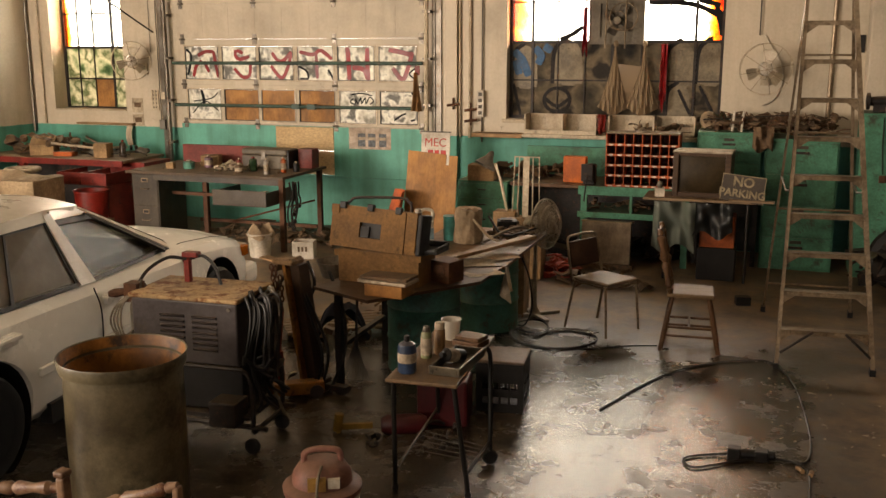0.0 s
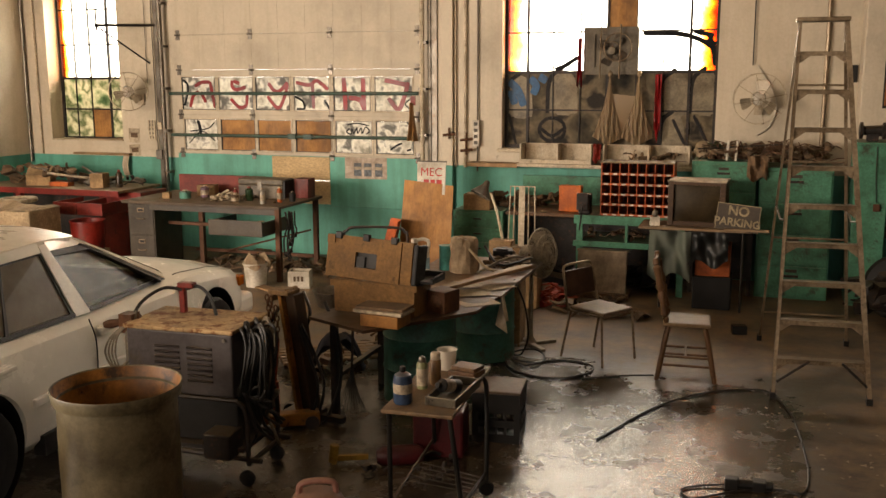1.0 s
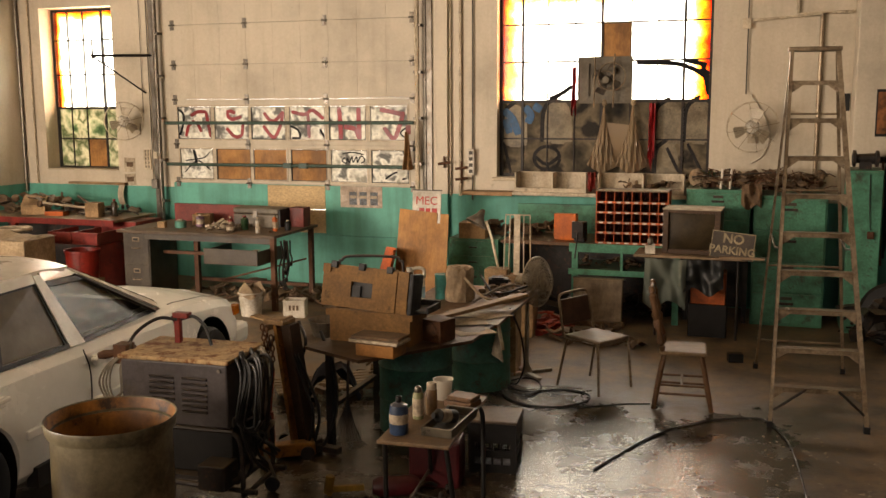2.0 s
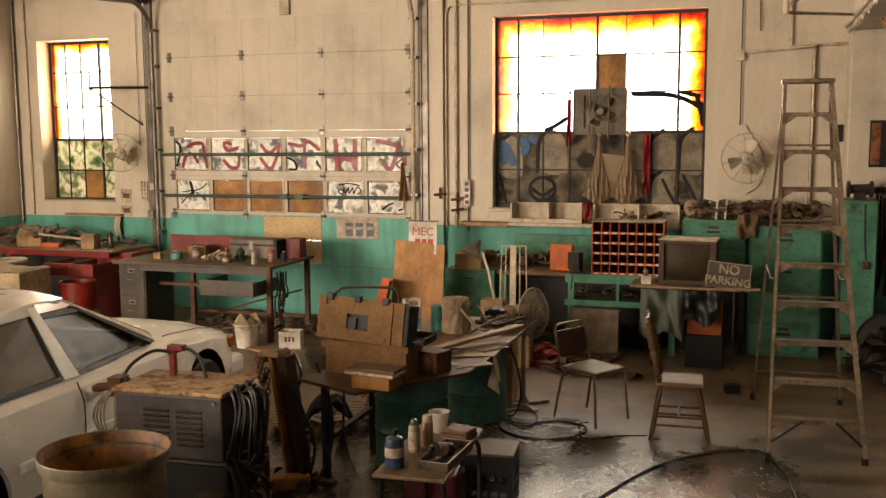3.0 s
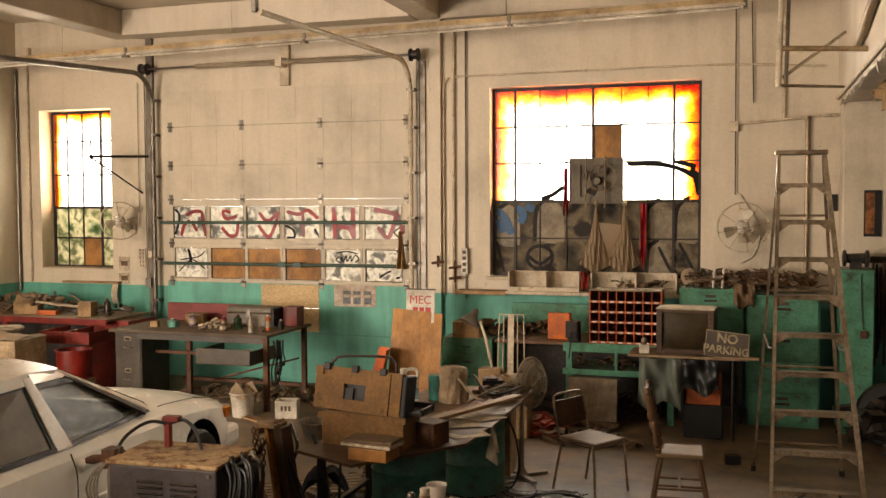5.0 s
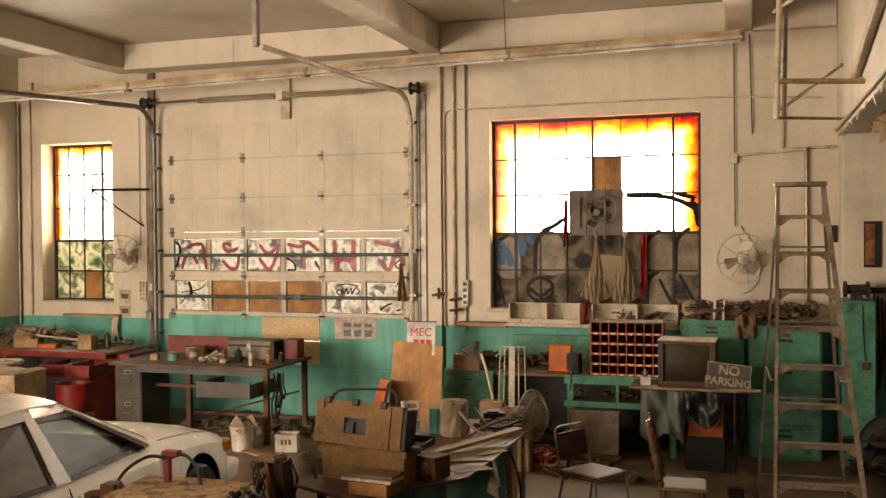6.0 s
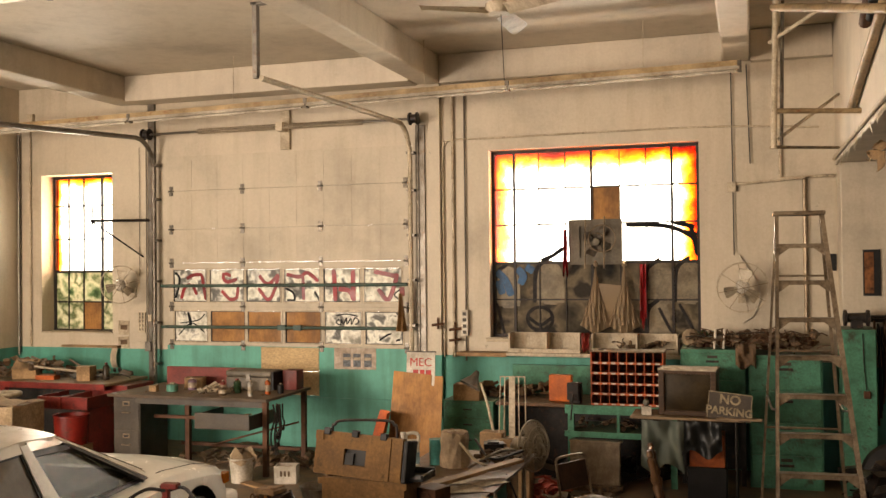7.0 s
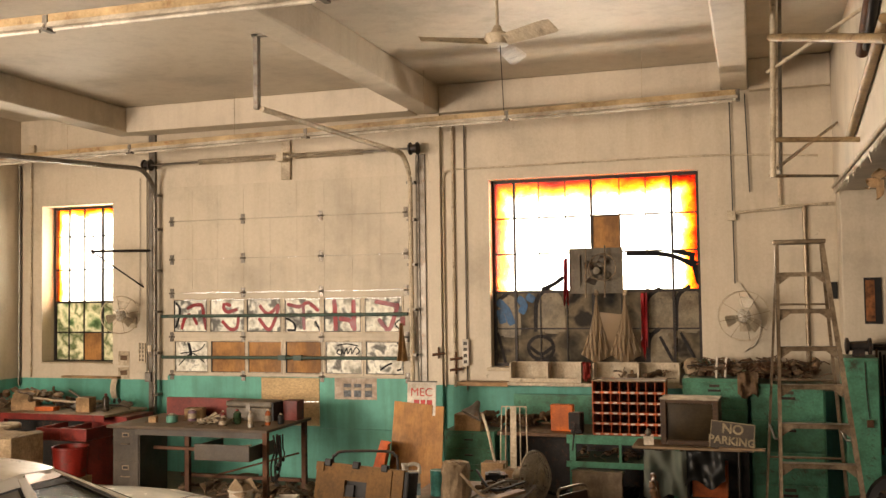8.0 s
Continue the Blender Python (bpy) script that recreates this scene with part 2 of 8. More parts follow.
M_PLY = surface("plywood", (0.44, 0.215, 0.06), 0.6, stretch=(1, 1, 0.3), scale=4, stain=0.35, dust=0.2)
M_OSB = surface("strand_board", (0.66, 0.48, 0.25), 0.7, scale=22, stain=0.45, dust=0.1, stretch=(1, 1, 2.2), grimy=0.3)
M_CARD = surface("cardboard", (0.37, 0.24, 0.12), 0.8, scale=5, dust=0.3)
M_PAPER = surface("old_paper", (0.52, 0.44, 0.32), 0.85, scale=9, dust=0.2)
M_RED = surface("red_enamel", (0.23, 0.025, 0.016), 0.45, wear=(0.10, 0.02, 0.015), dust=0.35, scale=5)
M_MAROON = surface("maroon_panel", (0.19, 0.04, 0.03), 0.55, dust=0.3, scale=4)
M_ORANGE = surface("orange_paint", (0.52, 0.12, 0.02), 0.5, dust=0.25, scale=5, wear=(0.35, 0.08, 0.02))
M_GREY = surface("grey_cabinet_paint", (0.068, 0.054, 0.036), 0.5, 0.0, dust=0.4, scale=5, wear=(0.06, 0.05, 0.04))
M_BROWNPLASTIC = surface("brown_moulded_plastic", (0.215, 0.118, 0.042), 0.65, dust=0.2, scale=5, wear=(0.09, 0.052, 0.02), grimy=0.5, spec=0.15)
M_WHITEPLASTIC = surface("white_plastic", (0.62, 0.57, 0.47), 0.4, dust=0.3, scale=6, stain=0.2)
M_CARPAINT = surface("dusty_white_car_paint", (0.90, 0.88, 0.80), 0.2, dust=0.02, scale=2.5, stain=0.05, bump=0.0, grain=7, spec=0.5, grimy=0.1, speck=0.06)
M_CARROOF = surface("dusty_car_roof", (0.84, 0.80, 0.69), 0.3, dust=0.6, scale=2.2, stain=0.1, bump=0.0, grain=30, spec=0.4, grimy=0.3, speck=0.2)
M_TRIM = surface("black_car_trim", (0.014, 0.013, 0.012), 0.5, dust=0.03, scale=8)
M_WHITE = surface("white_paint", (0.72, 0.66, 0.55), 0.5, dust=0.25, stain=0.2)
M_REDPAINT = surface("red_spray_paint", (0.30, 0.012, 0.014), 0.4, dust=0.0, stain=0.3)
M_BLACKPAINT = surface("black_spray_paint", (0.012, 0.012, 0.014), 0.6, dust=0.0, spec=0.1)
M_DEBRIS = surface("rubbish", (0.15, 0.092, 0.048), 0.75, wear=(0.05, 0.04, 0.03), dust=0.4, scale=7)
M_CLOTH = surface("dirty_cloth", (0.36, 0.27, 0.17), 0.9, dust=0.1, scale=6, bump=0.4)
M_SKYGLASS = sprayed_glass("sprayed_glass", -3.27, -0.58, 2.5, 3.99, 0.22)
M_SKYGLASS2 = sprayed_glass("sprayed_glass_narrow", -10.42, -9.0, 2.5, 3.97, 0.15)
M_GRIME = grimy_glass("over_painted_glass", [(0.010, 0.009, 0.008), (0.035, 0.029, 0.02), (0.09, 0.072, 0.045), (0.17, 0.135, 0.085), (0.03, 0.025, 0.02)], 2.6, 0.06)
M_GRIMEGREEN = grimy_glass("green_grimy_glass", [(0.04, 0.07, 0.035), (0.17, 0.21, 0.12), (0.52, 0.47, 0.35), (0.13, 0.15, 0.08), (0.52, 0.47, 0.36)], 3.0, 0.62)
M_DOORGLASS = grimy_glass("whitewashed_glass", [(0.30, 0.28, 0.23), (0.58, 0.54, 0.46), (0.78, 0.74, 0.65), (0.20, 0.19, 0.17)], 7.0, 0.35)
M_FILM = plastic_film("plastic_sheet", (0.42, 0.31, 0.19), 0.16, 0.42)
M_BLACKFILM = plastic_film("black_plastic_sheet", (0.018, 0.019, 0.018), 0.42)


def dusty_pane(name, tint, film, cover):
    """Tinted car glass under an even film of dust."""
    m, nt, b = shader(name)
    tr = node(nt, "ShaderNodeBsdfTransparent", Color=(*tint, 1))
    n = noise_tex(nt, 3.0, 6, 0.65)
    nt.links.new(ramp(nt, n.outputs[0], (0.3, tuple(c * 0.7 for c in film)), (0.7, film)).outputs[0], b.inputs["Base Color"])
    b.inputs["Roughness"].default_value = 0.3
    b.inputs["Specular IOR Level"].default_value = 0.25
    mx = nt.nodes.new("ShaderNodeMixShader")
    nt.links.new(ramp(nt, n.outputs[0], (0.3, (cover * 0.75,) * 3), (0.7, (min(1, cover * 1.15),) * 3)).outputs[0], mx.inputs[0])
    nt.links.new(tr.outputs[0], mx.inputs[1])
    nt.links.new(b.outputs[0], mx.inputs[2])
    nt.links.new(mx.outputs[0], nt.nodes["Material Output"].inputs[0])
    return m


M_CARGLASS = dusty_pane("car_glass", (0.62, 0.62, 0.58), (0.18, 0.14, 0.085), 0.28)
M_REARGLASS = dusty_pane("dusty_car_glass", (0.4, 0.38, 0.32), (0.20, 0.16, 0.10), 0.8)


# ---- mesh tools ----
class Shape:
    """Collects simple solids into one mesh."""

    def __init__(self):
        self.v, self.f = [], []

    def add(self, verts, faces, m=None):
        k = len(self.v)
        self.v += [tuple(m @ Vector(p)) for p in verts] if m else [tuple(p) for p in verts]
        self.f += [tuple(i + k for i in f) for f in faces]
        return self

    def box(self, x0, x1, y0, y1, z0, z1, m=None):
        return self.add([(x0, y0, z0), (x1, y0, z0), (x1, y1, z0), (x0, y1, z0), (x0, y0, z1), (x1, y0, z1), (x1, y1, z1), (x0, y1, z1)],
                        [(0, 3, 2, 1), (4, 5, 6, 7), (0, 1, 5, 4), (1, 2, 6, 5), (2, 3, 7, 6), (3, 0, 4, 7)], m)

    def tube(self, pts, r, n=8, closed=False):
        pts = [Vector(p) for p in pts]
        rs = r if isinstance(r, (list, tuple)) else [r] * len(pts)
        rings, up = [], Vector((0, 0, 1))
        last = len(pts) - 1
        side = None
        for i, p in enumerate(pts):
            a = pts[(i - 1) % len(pts)] if closed or i else pts[0]
            b = pts[(i + 1) % len(pts)] if closed or i < last else pts[last]
            d = (b - a).normalized()
            if side is None:
                side = d.cross(up if abs(d.z) < 0.9 else Vector((1, 0, 0))).normalized()
            else:
                side = (side - d * side.dot(d)).normalized()
            top = side.cross(d)
            rings.append([p + (side * math.cos(2 * math.pi * k / n) + top * math.sin(2 * math.pi * k / n)) * rs[i] for k in range(n)])
        verts = [q for ring in rings for q in ring]
        faces = []
        for i in range(len(rings) if closed else last):
            j = (i + 1) % len(rings)
            faces += [(i * n + k, i * n + (k + 1) % n, j * n + (k + 1) % n, j * n + k) for k in range(n)]
        if not closed:
            faces += [tuple(range(n))[::-1], tuple(last * n + k for k in range(n))]
        return self.add(verts, faces)

    def lathe(self, profile, n=24, m=None, cap=True):
        verts = [(r * math.cos(2 * math.pi * k / n), r * math.sin(2 * math.pi * k / n), z) for r, z in profile for k in range(n)]
        faces = [(i * n + k, i * n + (k + 1) % n, (i + 1) * n + (k + 1) % n, (i + 1) * n + k) for i in range(len(profile) - 1) for k in range(n)]
        if cap:
            faces += [tuple(range(n))[::-1], tuple((len(profile) - 1) * n + k for k in range(n))]
        return self.add(verts, faces, m)

    def prism(self, outline, depth, m=None):
        """An outline in x, z pushed along y from 0 to depth."""
        n = len(outline)
        verts = [(x, 0, z) for x, z in outline] + [(x, depth, z) for x, z in outline]
        faces = [tuple(range(n)), tuple(range(2 * n - 1, n - 1, -1))] + [(k, k + n, (k + 1) % n + n, (k + 1) % n) for k in range(n)]
        return self.add(verts, faces, m)

    def sheet(self, fn, nu, nv, thick=0.0):
        """A sheet of points fn(u, v), u and v from 0 to 1; thick gives it a back."""
        g = [[Vector(fn(i / nu, j / nv)) for j in range(nv + 1)] for i in range(nu + 1)]
        w = nv + 1
        front = [g[i][j] for i in range(nu + 1) for j in range(w)]
        faces = [(i * w + j, (i + 1) * w + j, (i + 1) * w + j + 1, i * w + j + 1) for i in range(nu) for j in range(nv)]
        if not thick:
            return self.add(front, faces)
        nrm = (g[-1][0] - g[0][0]).cross(g[0][-1] - g[0][0]).normalized() * thick
        k = len(front)
        back = [p - nrm for p in front]
        faces += [tuple(i + k for i in f[::-1]) for f in faces]
        rim = [(i, 0) for i in range(nu)] + [(nu, j) for j in range(nv)] + [(i, nv) for i in range(nu, 0, -1)] + [(0, j) for j in range(nv, 0, -1)]
        ids = [i * w + j for i, j in rim]
        faces += [(ids[a - 1], ids[a], ids[a] + k, ids[a - 1] + k) for a in range(len(ids))]
        return self.add(front + back, faces)

    def mesh(self, name, material, smooth=False):
        me = bpy.data.meshes.new(name)
        me.from_pydata(self.v, [], self.f)
        me.materials.append(material)
        bm = bmesh.new()
        bm.from_mesh(me)
        bmesh.ops.recalc_face_normals(bm, faces=bm.faces)
        bm.to_mesh(me)
        bm.free()
        if smooth:
            for p in me.polygons:
                p.use_smooth = True
            me.set_sharp_from_angle(angle=radians(40))
        me.update()
        return me


def part(name, s, material, parent=None, label="", smooth=False, bevel=0.0, at=None):
    ob = new(name, s.mesh(name, material, smooth))
    if parent:
        ob.parent = parent
    if at is not None:
        ob.matrix_basis = at
    if bevel:
        b = ob.modifiers.new("edge", "BEVEL")
        b.width, b.segments, b.limit_method = bevel, 2, "ANGLE"
    if label:
        tagged(ob, label)
    return ob


def thing(name, label, category, at=None, group="", kind=""):
    ob = new(name)
    if at is not None:
        ob.matrix_basis = at
    return tagged(ob, label, category, group, kind)


def single(name, s, material, label, category, at=None, smooth=False, bevel=0.0, kind="", group=""):
    """A thing that is one plain mesh."""
    return tagged(part(name, s, material, None, "", smooth, bevel, at), label, category, group, kind)


def arc(cx, cy, r, a0, a1, n, z=0.0):
    return [(cx + r * math.cos(radians(a0 + (a1 - a0) * k / n)), cy + r * math.sin(radians(a0 + (a1 - a0) * k / n)), z) for k in range(n + 1)]


def spline(pts, n=8):
    """A smooth line through the points."""
    p = [Vector(q) for q in pts]
    p = [p[0] * 2 - p[1]] + p + [p[-1] * 2 - p[-2]]
    out = []
    for i in range(1, len(p) - 2):
        a, b, c, d = p[i - 1:i + 3]
        for k in range(n):
            t = k / n
            out.append(0.5 * (2 * b + (c - a) * t + (2 * a - 5 * b + 4 * c - d) * t * t + (3 * b - a - 3 * c + d) * t ** 3))
    return out + [p[-2]]


def clutter(n, x0, x1, y0, y1, z, size, seed, high=0.5, flat=0.6):
    """A heap of small bent scraps, boards and lumps."""
    rnd = random.Random(seed)
    s = Shape()
    for _ in range(n):
        sx, sy, sz = (size * rnd.uniform(0.2, 1.0) for _ in range(3))
        sz *= flat
        x, y = rnd.uniform(x0, x1), rnd.uniform(y0, y1)
        m = pose(x, y, z + rnd.random() * high * size + sz * 0.45, rnd.uniform(-25, 25), rnd.uniform(-25, 25), rnd.uniform(0, 180))
        pick = rnd.random()
        if pick < 0.25:
            s.box(-sx / 2, sx / 2, -sy / 3, sy / 3, -sz / 3, sz / 3, m)
        elif pick < 0.5:
            k, g = rnd.uniform(-0.25, 0.25) * size, sz * 0.12 + 0.003
            s.sheet(lambda u, v: m @ Vector(((u - 0.5) * sx * 1.5, (v - 0.5) * sy, k * math.sin(3 * u + v) + 0.3 * k * math.sin(7 * v))), 4, 3, g)
        elif pick < 0.72:
            r = size * rnd.uniform(0.03, 0.07)
            s.tube([m @ Vector(p) for p in ((-sx * 0.8, 0, 0), (-sx * 0.2, sy * 0.15, sz * 0.3), (sx * 0.3, 0, sz * 0.2), (sx * 0.8, -sy * 0.2, 0))], r, 6)
        else:
            s.lathe([(sx * 0.2, -sz / 2), (sx * 0.32, -sz / 4), (sx * 0.3, sz / 3), (sx * 0.15, sz / 2)], 9, m)
    return s

# ---- the hall ----
NORTH, CEIL, WEST, EAST, SOUTH = 12.08, 5.30, -10.80, 3.60, -6.0
WIN1 = (-3.25, -0.58, 1.56, 4.01)
WIN2 = (-10.39, -9.10, 1.54, 3.95)
DOOR = (-8.14, -4.32, 0.0, 4.14)


def wall_with_holes(x0, x1, z0, z1, y0, y1, holes):
    """A wall along x from y0 to y1 thick, with openings that go through it."""
    s = Shape()
    xs = sorted({x0, x1, *[h[0] for h in holes], *[h[1] for h in holes]})
    for a, b in zip(xs, xs[1:]):
        mid = (a + b) / 2
        cuts = sorted((h[2], h[3]) for h in holes if h[0] < mid < h[1])
        z = z0
        for lo, hi in cuts:
            if lo > z:
                s.box(a, b, y0, y1, z, lo)
            z = hi
        if z < z1:
            s.box(a, b, y0, y1, z, z1)
    return s


single("floor", Shape().box(-16, 8, SOUTH - 0.4, NORTH + 0.6, -0.2, 0.0), M_FLOOR, "worn grey concrete floor, damp and glossy in patches", "floor", kind="structure")
single("wall_north", wall_with_holes(-16, 8, 0, CEIL, NORTH, NORTH + 0.4, [WIN1, WIN2, DOOR]), M_WALL, "dirty cream wall with a teal lower band", "wall", kind="structure")
west = wall_with_holes(SOUTH, NORTH, 0, CEIL, -WEST, -WEST + 0.3, [(-2.0, 3.2, 0.0, 3.6)])
single("wall_west", Shape().add(west.v, west.f, pose(0, 0, 0, 0, 0, 90)), M_WALL, "dirty cream and teal side wall", "wall", kind="structure")
# east and south walls are out of view; their dark colour deepens the shadows
single("wall_east", Shape().box(EAST, EAST + 0.3, SOUTH, NORTH, 0, CEIL), M_DARKWALL, "unseen side wall, made dark to cut bounced light", "wall", kind="structure")
single("wall_south", wall_with_holes(-16, 8, 0, CEIL, SOUTH - 0.3, SOUTH, [(-9.6, -4.4, 2.0, 4.8), (-0.6, 2.6, 2.0, 4.8)]), M_DARKWALL, "unseen wall with large windows, made dark to cut bounced light", "wall", kind="structure")
single("ceiling", Shape().box(-16, 8, SOUTH - 0.4, NORTH + 0.4, CEIL, CEIL + 0.25), M_CEIL, "stained cream plaster ceiling", "ceiling", kind="structure")


def beam(x0, x1, y0):
    s = Shape().box(x0, x1, y0, NORTH - 0.02, 4.94, CEIL - 0.002)
    return single("ceiling_beam", s, M_CEIL, "cream painted concrete ceiling beam", "beam", kind="structure", bevel=0.02)


beam(-4.22, -3.89, SOUTH)
beam(-8.95, -8.60, SOUTH)
beam(-0.275, 0.03, SOUTH)
# the wall beam under the ceiling, one length to each bay
for a, b in ((-3.885, -0.28), (0.035, 0.96)):
    single("wall_beam", Shape().box(a, b, NORTH - 0.14, NORTH - 0.002, 4.92, CEIL - 0.003), M_CEIL, "cream painted wall beam below the ceiling", "beam", kind="structure", bevel=0.015)

single("wall_beam", Shape().box(-8.595, -4.225, NORTH - 0.38, NORTH - 0.002, 4.93, CEIL - 0.003), M_CEIL, "cream painted bulkhead above the garage door", "beam", kind="structure", bevel=0.015)

# mezzanine over the east bay, and the pier that carries it
single("mezzanine", Shape().box(0.965, EAST - 0.002, 3.2, NORTH - 0.003, 3.64, CEIL - 0.004), M_CEIL, "cream plastered mezzanine front with a broken lower edge", "mezzanine", kind="structure", bevel=0.012)
single("pier", Shape().box(0.985, 1.62, NORTH - 0.42, NORTH - 0.003, 0, 3.638), M_WALL, "cream plastered pier below the mezzanine", "pier", kind="structure", bevel=0.015)
# bright overcast sky outside the north windows
glow, gt, gb = shader("overcast_sky_glow")
gb.inputs["Base Color"].default_value = (0, 0, 0, 1)
gb.inputs["Emission Color"].default_value = (1.0, 0.93, 0.83, 1)
gb.inputs["Emission Strength"].default_value = 11.5
single("backdrop", Shape().box(-18, 8, 16.0, 16.05, -2, 9), glow, "plain white overcast sky outside the windows", "sky", kind="structure")
# shallow wall pilaster beside the big window
single("pilaster", Shape().box(-4.06, -3.90, NORTH - 0.07, NORTH - 0.003, 0, 4.93), M_WALL, "flat cream and teal pilaster beside the roller door", "pilaster", kind="structure", bevel=0.008)


def steel_window(name, rect, cols, rows, y, label, pick):
    """A steel window: frame, glazing bars and one pane to each light."""
    w = thing(name, label, "window", kind="structure")
    x0, x1, z0, z1 = rect
    fr = Shape().box(x0, x1, y - 0.03, y + 0.03, z0, z0 + 0.04).box(x0, x1, y - 0.03, y + 0.03, z1 - 0.04, z1)
    fr.box(x0, x0 + 0.04, y - 0.03, y + 0.03, z0 + 0.04, z1 - 0.04).box(x1 - 0.04, x1, y - 0.03, y + 0.03, z0 + 0.04, z1 - 0.04)
    part("window_frame", fr, M_IRON, w)
    for k, c in enumerate(cols[1:-1]):
        h = 0.016 if k in pick["thick"] else 0.006
        part("glazing_bar", Shape().box(c - h, c + h, y - 0.022, y + 0.018, z0 + 0.04, z1 - 0.04), M_IRON, w)
    for r in rows[1:-1]:
        h = 0.018 if abs(r - pick["mid"]) < 0.02 else 0.010
        part("glazing_bar", Shape().box(x0 + 0.04, x1 - 0.04, y - 0.019, y + 0.015, r - h, r + h), M_IRON, w)
    for i, (a, b) in enumerate(zip(cols, cols[1:])):
        for j, (hi, lo) in enumerate(zip(rows, rows[1:])):
            mat = pick["pane"](i, j)
            if mat is None:
                continue
            p = part("pane", Shape().box(a + 0.004, b - 0.004, y - 0.004, y + 0.004, lo + 0.004, hi - 0.004), mat, w)
            p.visible_shadow = mat not in (M_SKYGLASS, M_SKYGLASS2)
    return w


COLS1 = (-3.25, -2.95, -2.62, -2.27, -1.93, -1.57, -1.24, -0.92, -0.58)
ROWS1 = (4.01, 3.50, 3.03, 2.53, 2.05, 1.56)


def pane1(i, j):
    if j >= 3:
        return M_GRIME
    if i in (3, 4) and j == 2:
        return None
    if i == 4 and j == 1:
        return M_PLY
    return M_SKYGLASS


window_1 = steel_window("window_1", WIN1, COLS1, ROWS1, NORTH + 0.18, "tall steel window, sprayed orange round the edge, lower panes painted over",
                        {"thick": (0, 3, 6), "mid": 2.53, "pane": pane1})
COLS2 = (-10.39, -10.12, -9.84, -9.50, -9.10)
ROWS2 = (3.95, 3.49, 2.97, 2.47, 2.00, 1.54)


def pane2(i, j):
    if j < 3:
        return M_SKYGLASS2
    return M_PLY if (i, j) == (2, 4) else M_GRIMEGREEN


window_2 = steel_window("window_2", WIN2, COLS2, ROWS2, NORTH + 0.30, "narrow steel window with orange edge and green grimy lower panes",
                        {"thick": (2,), "mid": 2.47, "pane": pane2})
# sloping inner sills
single("window_sill", Shape().box(WIN1[0] - 0.05, WIN1[1] + 0.05, NORTH - 0.06, NORTH + 0.14, WIN1[2] - 0.05, WIN1[2] - 0.004), M_CREAM, "chipped cream window sill", "sill", kind="structure", bevel=0.008)
single("window_sill", Shape().box(WIN2[0] + 0.005, WIN2[1] - 0.005, NORTH - 0.02, NORTH + 0.26, WIN2[2] + 0.001, WIN2[2] + 0.02), M_CREAM, "chipped cream window sill", "sill", kind="structure")


# ---- sectional roller door ----
SECTIONS = (0.005, 0.70, 1.40, 1.95, 2.58, 3.07, 3.63, 4.14)
DCOLS = ((-8.02, -7.47), (-7.417, -6.862), (-6.823, -6.29), (-6.228, -5.682), (-5.622, -5.075), (-5.017, -4.47))
DROWS = ((2.02, 2.48), (1.445, 1.885))
DY = NORTH - 0.03


